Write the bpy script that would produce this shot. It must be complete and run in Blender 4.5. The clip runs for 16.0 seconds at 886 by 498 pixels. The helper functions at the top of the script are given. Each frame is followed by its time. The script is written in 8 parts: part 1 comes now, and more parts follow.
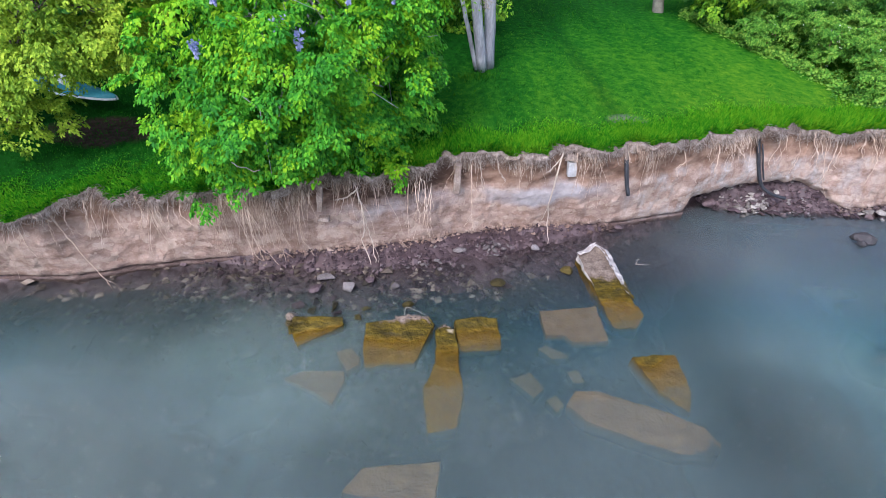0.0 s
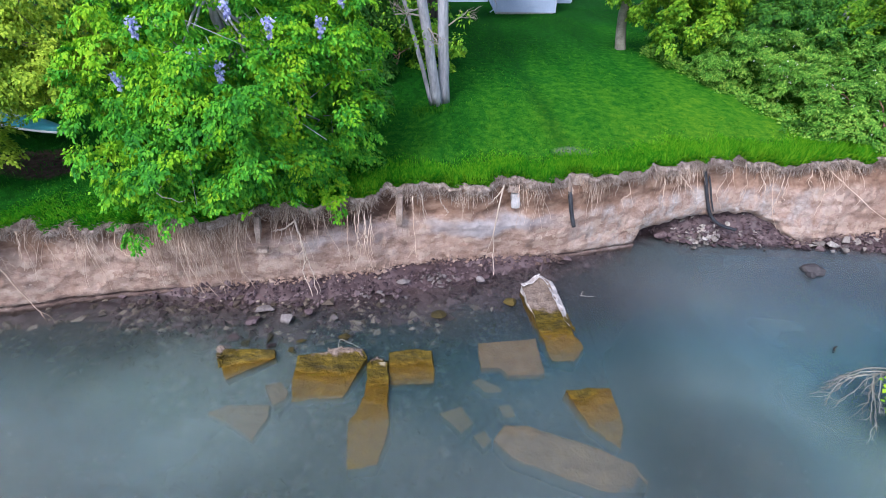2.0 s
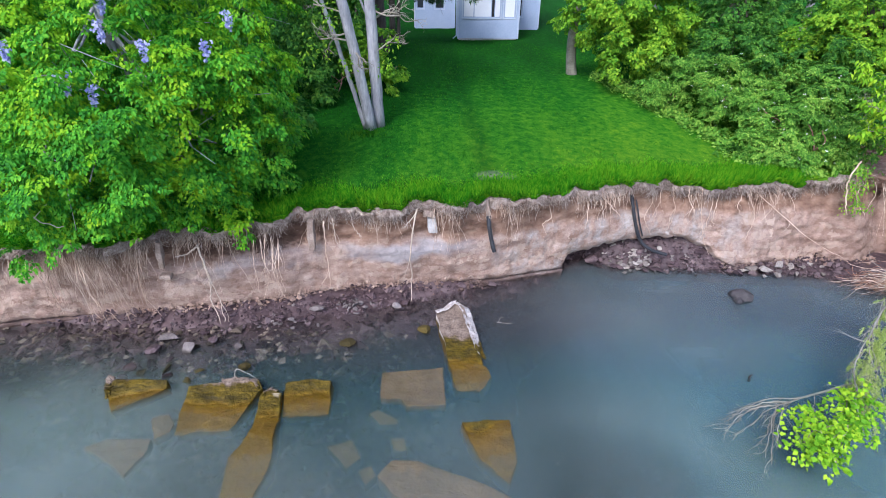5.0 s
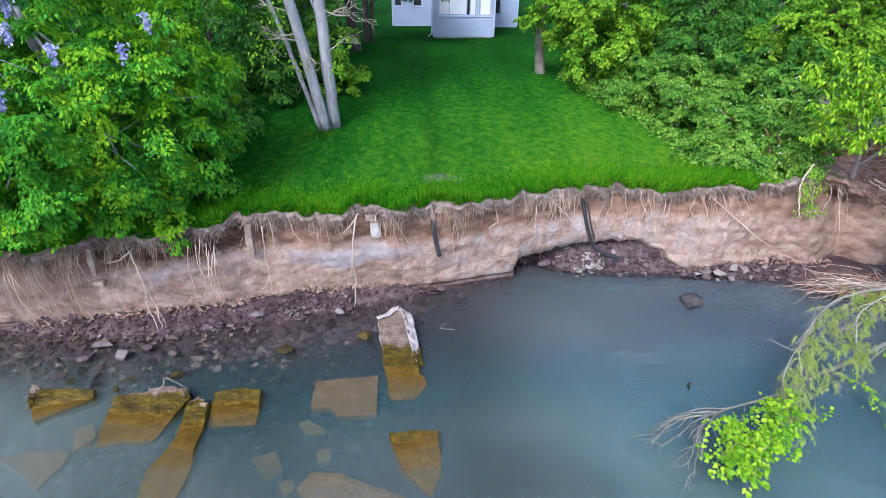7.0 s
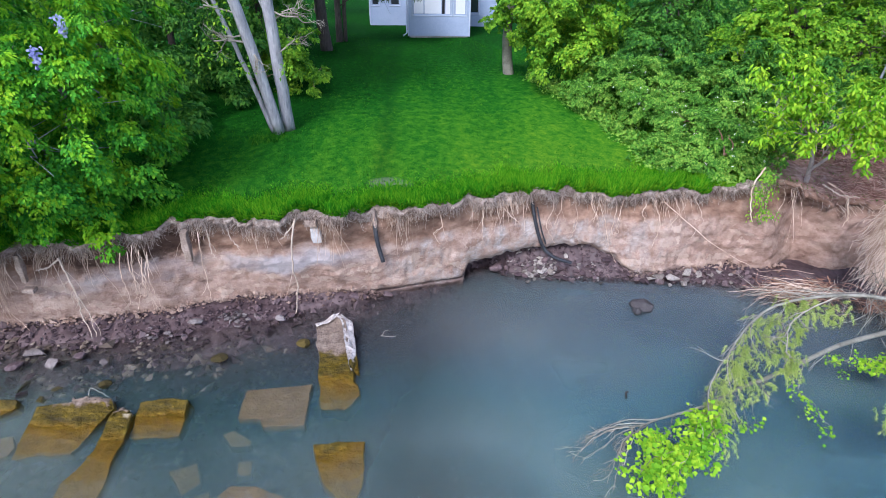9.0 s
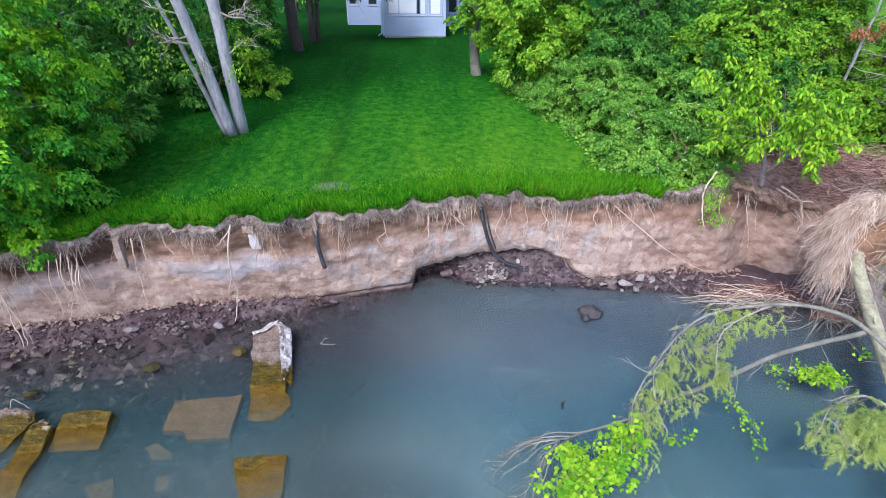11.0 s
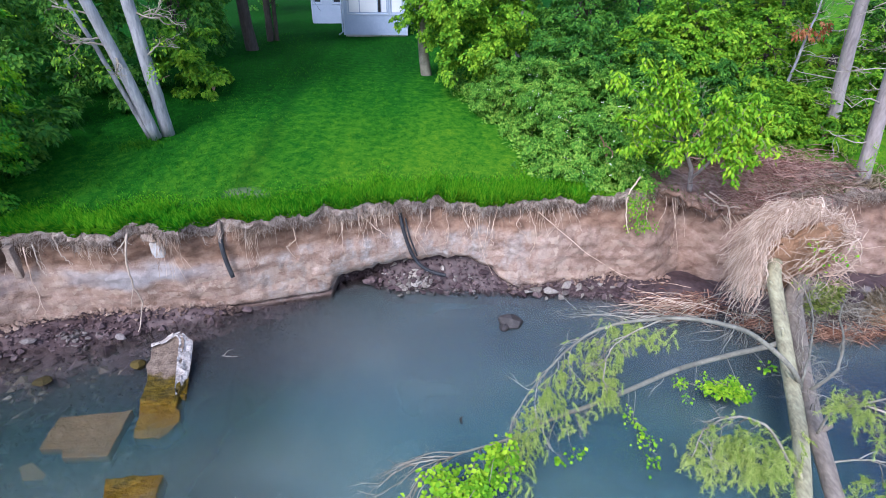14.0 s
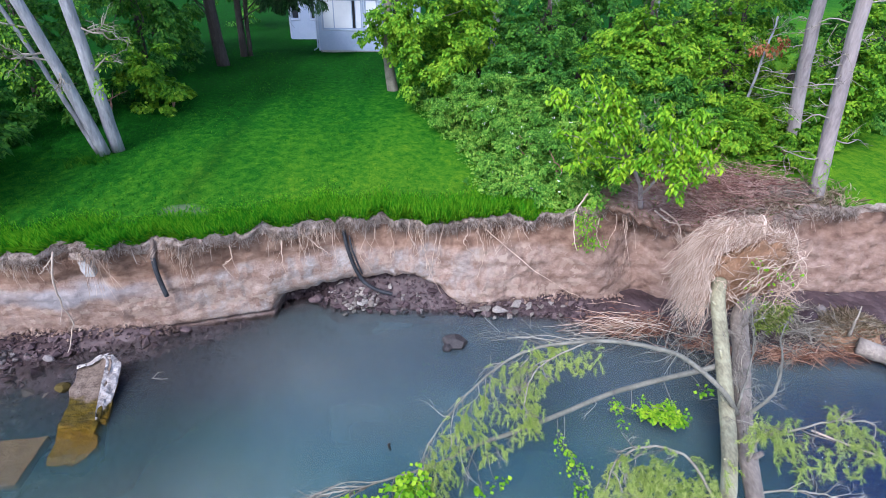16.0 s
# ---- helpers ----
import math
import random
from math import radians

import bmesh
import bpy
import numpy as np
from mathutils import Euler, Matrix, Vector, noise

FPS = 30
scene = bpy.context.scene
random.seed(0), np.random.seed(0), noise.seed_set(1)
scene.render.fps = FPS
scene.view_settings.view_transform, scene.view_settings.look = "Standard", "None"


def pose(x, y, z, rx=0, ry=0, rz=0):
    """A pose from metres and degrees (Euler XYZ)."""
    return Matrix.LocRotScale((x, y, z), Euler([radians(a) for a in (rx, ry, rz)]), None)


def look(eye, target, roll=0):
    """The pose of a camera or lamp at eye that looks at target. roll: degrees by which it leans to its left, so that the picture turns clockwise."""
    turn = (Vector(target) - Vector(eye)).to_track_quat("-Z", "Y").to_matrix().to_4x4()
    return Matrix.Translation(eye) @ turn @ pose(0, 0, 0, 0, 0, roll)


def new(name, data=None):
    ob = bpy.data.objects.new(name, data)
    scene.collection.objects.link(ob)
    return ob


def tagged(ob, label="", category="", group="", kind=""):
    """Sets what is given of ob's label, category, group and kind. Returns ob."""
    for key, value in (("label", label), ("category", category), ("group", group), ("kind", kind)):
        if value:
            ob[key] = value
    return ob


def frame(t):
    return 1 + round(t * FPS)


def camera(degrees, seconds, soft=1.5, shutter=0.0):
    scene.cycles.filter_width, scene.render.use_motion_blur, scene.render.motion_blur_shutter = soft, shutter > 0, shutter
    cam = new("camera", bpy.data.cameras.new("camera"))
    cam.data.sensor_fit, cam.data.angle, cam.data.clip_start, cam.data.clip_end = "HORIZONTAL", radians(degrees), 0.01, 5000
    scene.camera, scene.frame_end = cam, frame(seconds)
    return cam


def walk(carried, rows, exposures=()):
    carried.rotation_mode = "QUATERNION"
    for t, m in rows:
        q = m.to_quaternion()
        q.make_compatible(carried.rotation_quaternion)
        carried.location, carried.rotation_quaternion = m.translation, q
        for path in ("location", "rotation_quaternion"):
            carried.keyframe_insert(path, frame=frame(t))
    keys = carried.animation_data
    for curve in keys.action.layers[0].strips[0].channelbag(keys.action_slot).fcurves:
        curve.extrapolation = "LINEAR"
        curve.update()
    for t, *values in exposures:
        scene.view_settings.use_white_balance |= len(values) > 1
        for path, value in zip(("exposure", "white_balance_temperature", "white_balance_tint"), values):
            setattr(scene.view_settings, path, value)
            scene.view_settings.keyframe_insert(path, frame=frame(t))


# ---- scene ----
cam = camera(78.1, 16.0, soft=0.7)
METRES, EYE, TILT, LEAN, TURN = 9.0, 6.6, -34.9, -0.6, 0.0
ROWS = [
    (0.0, 0.0, 0.0, 0.0, -0.0, -0.0, -0.0),
    (0.5, 0.0305, 0.0011, -0.0018, -0.05, 0.9, 0.0),
    (1.0, 0.0616, 0.0022, -0.0028, -0.08, 1.81, 0.02),
    (1.5, 0.0931, 0.0048, -0.0044, -0.12, 2.69, 0.02),
    (2.0, 0.1243, 0.0078, -0.0053, -0.16, 3.55, 0.04),
    (2.5, 0.1553, 0.0108, -0.0057, -0.18, 4.44, 0.06),
    (3.0, 0.1862, 0.0139, -0.0048, -0.22, 5.31, 0.07),
    (3.5, 0.2166, 0.0192, -0.0055, -0.27, 6.16, 0.08),
    (4.0, 0.2471, 0.0248, -0.005, -0.31, 6.13, 0.1),
    (6.5, 0.4011, 0.0453, 0.0149, -0.45, 5.72, 0.22),
    (7.0, 0.4312, 0.0493, 0.0207, -0.5, 5.63, 0.24),
    (7.5, 0.4622, 0.0537, 0.0248, -0.54, 5.59, 0.24),
    (8.0, 0.4926, 0.0582, 0.029, -0.57, 5.54, 0.27),
    (8.5, 0.5234, 0.062, 0.0339, -0.61, 5.49, 0.29),
    (9.0, 0.554, 0.0655, 0.0384, -0.64, 5.43, 0.32),
    (11.5, 0.7075, 0.0888, 0.0607, -0.78, 5.26, 0.39),
    (12.0, 0.7383, 0.0935, 0.066, -0.83, 5.21, 0.4),
    (12.5, 0.7696, 0.099, 0.0692, -0.85, 5.18, 0.41),
    (13.0, 0.7995, 0.1039, 0.0734, -0.92, 5.1, 0.43),
    (13.5, 0.8303, 0.1093, 0.0762, -0.93, 5.09, 0.43),
    (14.0, 0.8603, 0.1143, 0.0794, -0.98, 5.05, 0.47),
    (14.5, 0.8904, 0.1199, 0.0826, -1.03, 4.99, 0.48),
    (15.0, 0.9208, 0.1261, 0.0848, -1.05, 5.03, 0.48),
    (15.5, 0.9519, 0.1322, 0.0874, -1.05, 5.14, 0.48),
    (16.0, 0.983, 0.1381, 0.0902, -1.1, 6.51, 0.49),
]
walk(cam, [(t, pose(0, 0, EYE, TILT, LEAN, TURN) @ pose(METRES * x, METRES * y, METRES * z, 90 + pitch, roll, yaw)) for t, x, y, z, yaw, pitch, roll in ROWS], exposures=[(0.0, 1.2, 6050, 16), (11.0, 1.22, 5940, 16), (16.0, 1.12, 5860, 16)])

# ---- world, sun, exposure ----
SUN_EL, SUN_AZ = 46.0, 204.0
world = bpy.data.worlds.new("sky")
scene.world = world
world.use_nodes = True
_n, _l = world.node_tree.nodes, world.node_tree.links
_n.clear()
_sky = _n.new("ShaderNodeTexSky")
_sky.sky_type = "NISHITA"
_sky.sun_disc = False
_sky.sun_elevation, _sky.sun_rotation = radians(SUN_EL), radians(SUN_AZ)
_sky.air_density, _sky.dust_density, _sky.ozone_density = 1.0, 1.6, 1.0
_bg = _n.new("ShaderNodeBackground")
_bg.inputs["Strength"].default_value = 0.15
_wo = _n.new("ShaderNodeOutputWorld")
_l.new(_sky.outputs["Color"], _bg.inputs["Color"])
_l.new(_bg.outputs["Background"], _wo.inputs["Surface"])
sun = new("sun", bpy.data.lights.new("sun", "SUN"))
sun.data.energy, sun.data.angle, sun.data.color = 1.5, radians(20), (1.0, 0.98, 0.965)
_d = Vector((math.sin(radians(SUN_AZ)) * math.cos(radians(SUN_EL)), math.cos(radians(SUN_AZ)) * math.cos(radians(SUN_EL)), math.sin(radians(SUN_EL))))
sun.matrix_world = look(_d * 50, (0, 0, 0))

# ---- materials ----


def ramp(nt, fac, cols, lo=0.3, hi=0.7):
    r = nt.nodes.new("ShaderNodeValToRGB")
    e = r.color_ramp.elements
    while len(e) < len(cols):
        e.new(0.5)
    for i, c in enumerate(cols):
        e[i].position = lo + (hi - lo) * i / max(1, len(cols) - 1)
        e[i].color = (*c, 1)
    nt.links.new(fac, r.inputs["Fac"])
    return r.outputs["Color"]


def math_node(nt, op, a, b=None, clamp=False):
    m = nt.nodes.new("ShaderNodeMath")
    m.operation = op
    m.use_clamp = clamp
    for i, v in enumerate((a, b)):
        if v is None:
            continue
        if isinstance(v, (int, float)):
            m.inputs[i].default_value = v
        else:
            nt.links.new(v, m.inputs[i])
    return m.outputs[0]


def noise_node(nt, co, scale, detail=4.0, rough=0.55):
    t = nt.nodes.new("ShaderNodeTexNoise")
    t.inputs["Scale"].default_value = scale
    t.inputs["Detail"].default_value = detail
    t.inputs["Roughness"].default_value = rough
    nt.links.new(co, t.inputs["Vector"])
    return t.outputs["Fac"]


def mix_col(nt, fac, a, b):
    m = nt.nodes.new("ShaderNodeMix")
    m.data_type = "RGBA"
    for sock, v in ((m.inputs["Factor"], fac), (m.inputs["A"], a), (m.inputs["B"], b)):
        if isinstance(v, (int, float)):
            sock.default_value = v
        elif isinstance(v, tuple):
            sock.default_value = (*v, 1)
        else:
            nt.links.new(v, sock)
    return m.outputs["Result"]


def start_mat(name):
    m = bpy.data.materials.new(name)
    m.use_nodes = True
    nt = m.node_tree
    nt.nodes.clear()
    out = nt.nodes.new("ShaderNodeOutputMaterial")
    bs = nt.nodes.new("ShaderNodeBsdfPrincipled")
    nt.links.new(bs.outputs[0], out.inputs["Surface"])
    co = nt.nodes.new("ShaderNodeTexCoord").outputs["Object"]
    return m, nt, bs, out, co


def stretched(nt, co, s):
    mp = nt.nodes.new("ShaderNodeMapping")
    mp.inputs["Scale"].default_value = s
    nt.links.new(co, mp.inputs["Vector"])
    return mp.outputs["Vector"]


def add_bump(nt, bs, height, strength, dist):
    b = nt.nodes.new("ShaderNodeBump")
    b.inputs["Strength"].default_value = strength
    b.inputs["Distance"].default_value = dist
    nt.links.new(height, b.inputs["Height"])
    nt.links.new(b.outputs["Normal"], bs.inputs["Normal"])
    return b


def painted_sun(nt, sx, k):
    """Sun and shade put into the turf colour: yellower on the open side of the lawn, towards the brink and the shrubs.
    """
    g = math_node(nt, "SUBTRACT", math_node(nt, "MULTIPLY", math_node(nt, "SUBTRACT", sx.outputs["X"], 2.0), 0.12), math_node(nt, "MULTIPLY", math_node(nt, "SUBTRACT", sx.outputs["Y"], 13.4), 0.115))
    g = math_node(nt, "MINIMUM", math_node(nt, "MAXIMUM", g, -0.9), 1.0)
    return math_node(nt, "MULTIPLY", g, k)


def mk(name, cols, scale=2.0, fine=30.0, rough=0.85, bump=0.4, dist=0.02, island=0.0, single=0.0, stretch=None, translucent=0.0, spec=0.3, lo=0.3, hi=0.7, metal=0.0, grad=0.0):
    """A procedural surface: colours over two scales of noise, with random tone by island or by object."""
    m, nt, bs, out, co = start_mat(name)
    if stretch:
        co = stretched(nt, co, stretch)
    n1, n2 = noise_node(nt, co, scale), noise_node(nt, co, fine, 3.0)
    f = math_node(nt, "ADD", math_node(nt, "MULTIPLY", n1, 0.6), math_node(nt, "MULTIPLY", n2, 0.4))
    for w, node, sock in ((island, "ShaderNodeNewGeometry", "Random Per Island"), (single, "ShaderNodeObjectInfo", "Random")):
        if w:
            r = nt.nodes.new(node).outputs[sock]
            f = math_node(nt, "ADD", f, math_node(nt, "MULTIPLY", math_node(nt, "SUBTRACT", r, 0.5), w))
    # sunlit and shaded sides of the lawn, mixed into the blade colour
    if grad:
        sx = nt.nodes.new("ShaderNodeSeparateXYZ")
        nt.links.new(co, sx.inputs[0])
        f = math_node(nt, "ADD", f, painted_sun(nt, sx, grad))
    col = ramp(nt, f, cols, lo, hi)
    nt.links.new(col, bs.inputs["Base Color"])
    bs.inputs["Roughness"].default_value = rough
    bs.inputs["Specular IOR Level"].default_value = spec
    bs.inputs["Metallic"].default_value = metal
    if bump:
        add_bump(nt, bs, n2, bump, dist)
    if translucent:
        tr = nt.nodes.new("ShaderNodeBsdfTranslucent")
        nt.links.new(col, tr.inputs["Color"])
        mx = nt.nodes.new("ShaderNodeMixShader")
        mx.inputs["Fac"].default_value = translucent
        nt.links.new(bs.outputs[0], mx.inputs[1])
        nt.links.new(tr.outputs[0], mx.inputs[2])
        nt.links.new(mx.outputs[0], out.inputs["Surface"])
    return m


def leaf_mat(name, cols, patch=0.9, island=0.5, trans=0.3):
    return mk(name, cols, scale=patch, fine=6.0, rough=0.6, bump=0.0, island=island, translucent=trans, spec=0.14, lo=0.33, hi=0.67)


def soil_bank_mat():
    m, nt, bs, out, co = start_mat("bank_soil")
    sep = nt.nodes.new("ShaderNodeSeparateXYZ")
    nt.links.new(co, sep.inputs[0])
    big = noise_node(nt, co, 0.9, 5)
    crack = noise_node(nt, stretched(nt, co, (1, 1, 1.8)), 9, 4, 0.6)
    mid = noise_node(nt, stretched(nt, co, (1, 1, 1.9)), 3.0, 6, 0.58)
    fine = noise_node(nt, co, 38, 5, 0.68)
    base = ramp(nt, math_node(nt, "ADD", math_node(nt, "MULTIPLY", mid, 0.7), math_node(nt, "MULTIPLY", fine, 0.3)),
                [(0.13, 0.082, 0.062), (0.265, 0.178, 0.142), (0.36, 0.258, 0.21), (0.50, 0.385, 0.325)], 0.32, 0.68)
    # tone of each crumbling plate, and damp brown streaks that ran down from the turf
    cell = nt.nodes.new("ShaderNodeTexVoronoi")
    cell.inputs["Scale"].default_value = 4.5
    cw = nt.nodes.new("ShaderNodeVectorMath")
    cw.operation = "MULTIPLY_ADD"
    cn = nt.nodes.new("ShaderNodeTexNoise")
    cn.inputs["Scale"].default_value, cn.inputs["Detail"].default_value = 7.0, 5.0
    nt.links.new(co, cn.inputs["Vector"])
    nt.links.new(cn.outputs["Color"], cw.inputs[0])
    cw.inputs[1].default_value = (0.5, 0.5, 0.5)
    nt.links.new(stretched(nt, co, (1, 1, 1.8)), cw.inputs[2])
    nt.links.new(cw.outputs[0], cell.inputs["Vector"])
    sc = nt.nodes.new("ShaderNodeSeparateColor")
    nt.links.new(cell.outputs["Color"], sc.inputs[0])
    base = mix_col(nt, math_node(nt, "MULTIPLY", math_node(nt, "SUBTRACT", sc.outputs[0], 0.55), 1.6, clamp=True), base, (0.46, 0.36, 0.29))
    base = mix_col(nt, math_node(nt, "MULTIPLY", math_node(nt, "SUBTRACT", 0.35, sc.outputs[1]), 1.5, clamp=True), base, (0.21, 0.128, 0.095))
    run = noise_node(nt, stretched(nt, co, (1, 1, 0.14)), 5.5, 4, 0.6)
    base = mix_col(nt, math_node(nt, "MULTIPLY", math_node(nt, "SUBTRACT", run, 0.52), 3.0, clamp=True), base, (0.23, 0.145, 0.105))
    # grey clay lenses at mid height
    h = math_node(nt, "ADD", sep.outputs["Z"], math_node(nt, "MULTIPLY", math_node(nt, "SUBTRACT", big, 0.5), 0.9))
    lens = math_node(nt, "SUBTRACT", 1.0, math_node(nt, "MULTIPLY", math_node(nt, "ABSOLUTE", math_node(nt, "SUBTRACT", h, 1.02)), 3.9), clamp=True)
    lens = math_node(nt, "MULTIPLY", lens, 2.2, clamp=True)
    lens = math_node(nt, "MULTIPLY", lens, math_node(nt, "MULTIPLY", math_node(nt, "SUBTRACT", noise_node(nt, stretched(nt, co, (1, 1, 1.6)), 0.8, 3), 0.36), 4.0, clamp=True), clamp=True)
    lens = math_node(nt, "MULTIPLY", lens, math_node(nt, "MULTIPLY", math_node(nt, "MULTIPLY", math_node(nt, "SUBTRACT", 3.9, sep.outputs["X"]), 1.6, clamp=True), math_node(nt, "MULTIPLY", math_node(nt, "ADD", sep.outputs["X"], 2.9), 0.8, clamp=True)))
    # past the pipe the clay turns to broken grey and tan rock
    rocky = math_node(nt, "MULTIPLY", math_node(nt, "MULTIPLY", math_node(nt, "SUBTRACT", sep.outputs["X"], 3.7), 1.2, clamp=True), math_node(nt, "MULTIPLY", math_node(nt, "SUBTRACT", 10.8, sep.outputs["X"]), 0.5, clamp=True))
    blotch = noise_node(nt, stretched(nt, co, (1.5, 1, 0.9)), 1.9, 6, 0.68)
    rocky = math_node(nt, "MULTIPLY", rocky, math_node(nt, "MULTIPLY", math_node(nt, "SUBTRACT", blotch, 0.44), 6.0, clamp=True))
    base = mix_col(nt, math_node(nt, "MULTIPLY", rocky, 0.85), base, ramp(nt, crack, [(0.23, 0.20, 0.185), (0.36, 0.325, 0.305), (0.47, 0.44, 0.42)]))
    c = mix_col(nt, math_node(nt, "MULTIPLY", lens, 0.8), base, ramp(nt, mid, [(0.24, 0.225, 0.235), (0.40, 0.385, 0.40)]))
    # rusty loam bed beneath the turf
    h2 = math_node(nt, "ADD", sep.outputs["Z"], math_node(nt, "MULTIPLY", math_node(nt, "SUBTRACT", big, 0.5), 0.8))
    loam = math_node(nt, "MULTIPLY", math_node(nt, "SUBTRACT", h2, 1.22), 7.0, clamp=True)
    c = mix_col(nt, math_node(nt, "MULTIPLY", loam, 0.95), c, ramp(nt, mid, [(0.10, 0.056, 0.038), (0.22, 0.132, 0.092), (0.35, 0.235, 0.175)]))
    # redder loam beside the uprooted tree
    red = math_node(nt, "MULTIPLY", math_node(nt, "SUBTRACT", math_node(nt, "ADD", sep.outputs["X"], math_node(nt, "MULTIPLY", big, 2.0)), 11.6), 0.35, clamp=True)
    c = mix_col(nt, math_node(nt, "MULTIPLY", red, 0.6), c, ramp(nt, mid, [(0.13, 0.075, 0.055), (0.25, 0.16, 0.125), (0.35, 0.24, 0.195)]))
    # pocket of dark topsoil behind the hanging roots, the recess's shade put into its colour
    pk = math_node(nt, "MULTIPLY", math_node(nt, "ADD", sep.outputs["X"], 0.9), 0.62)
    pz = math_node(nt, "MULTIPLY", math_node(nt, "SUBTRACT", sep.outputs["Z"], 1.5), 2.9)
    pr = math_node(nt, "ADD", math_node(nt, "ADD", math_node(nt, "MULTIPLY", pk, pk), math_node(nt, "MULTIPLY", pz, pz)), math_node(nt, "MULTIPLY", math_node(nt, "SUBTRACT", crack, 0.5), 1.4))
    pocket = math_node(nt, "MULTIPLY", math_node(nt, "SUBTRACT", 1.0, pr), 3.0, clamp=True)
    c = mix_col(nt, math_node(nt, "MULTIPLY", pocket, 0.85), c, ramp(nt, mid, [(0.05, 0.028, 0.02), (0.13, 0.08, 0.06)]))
    # damp foot
    wet = math_node(nt, "MULTIPLY", math_node(nt, "SUBTRACT", 0.24, math_node(nt, "ADD", sep.outputs["Z"], math_node(nt, "MULTIPLY", math_node(nt, "SUBTRACT", mid, 0.5), 0.5))), 6.0, clamp=True)
    c = mix_col(nt, math_node(nt, "MULTIPLY", wet, 0.85), c, ramp(nt, crack, [(0.05, 0.032, 0.03), (0.13, 0.088, 0.08)]))
    nt.links.new(c, bs.inputs["Base Color"])
    bs.inputs["Roughness"].default_value = 0.92
    bs.inputs["Specular IOR Level"].default_value = 0.2
    vor = nt.nodes.new("ShaderNodeTexVoronoi")
    vor.feature = "DISTANCE_TO_EDGE"
    vor.inputs["Scale"].default_value = 6.5
    warp = nt.nodes.new("ShaderNodeVectorMath")
    warp.operation = "ADD"
    nt.links.new(stretched(nt, co, (1, 1, 1.7)), warp.inputs[0])
    wn = nt.nodes.new("ShaderNodeTexNoise")
    wn.inputs["Scale"].default_value = 3.0
    wn.inputs["Detail"].default_value = 4.0
    nt.links.new(co, wn.inputs["Vector"])
    nt.links.new(wn.outputs["Color"], warp.inputs[1])
    nt.links.new(warp.outputs[0], vor.inputs["Vector"])
    split = math_node(nt, "MULTIPLY", vor.outputs["Distance"], 9.0, clamp=True)
    relief = math_node(nt, "ADD", math_node(nt, "ADD", math_node(nt, "MULTIPLY", mid, 0.18), math_node(nt, "MULTIPLY", crack, 0.4)), math_node(nt, "MULTIPLY", fine, 0.5))
    add_bump(nt, bs, math_node(nt, "ADD", relief, math_node(nt, "MULTIPLY", split, 0.05)), 1.0, 0.05)
    return m


def bed_mat():
    m, nt, bs, out, co = start_mat("lake_bed")
    v = nt.nodes.new("ShaderNodeTexVoronoi")
    v.inputs["Scale"].default_value = 7
    nt.links.new(co, v.inputs["Vector"])
    n = noise_node(nt, co, 1.3, 5)
    sepc = nt.nodes.new("ShaderNodeSeparateColor")
    nt.links.new(v.outputs["Color"], sepc.inputs[0])
    f = math_node(nt, "ADD", math_node(nt, "MULTIPLY", sepc.outputs[0], 0.2), math_node(nt, "MULTIPLY", n, 0.8))
    c = ramp(nt, f, [(0.032, 0.019, 0.022), (0.068, 0.042, 0.045), (0.125, 0.085, 0.086)], 0.25, 0.75)
    nt.links.new(c, bs.inputs["Base Color"])
    bs.inputs["Roughness"].default_value = 0.6
    add_bump(nt, bs, math_node(nt, "SUBTRACT", math_node(nt, "MULTIPLY", n, 0.6), v.outputs["Distance"]), 0.45, 0.05)
    return m


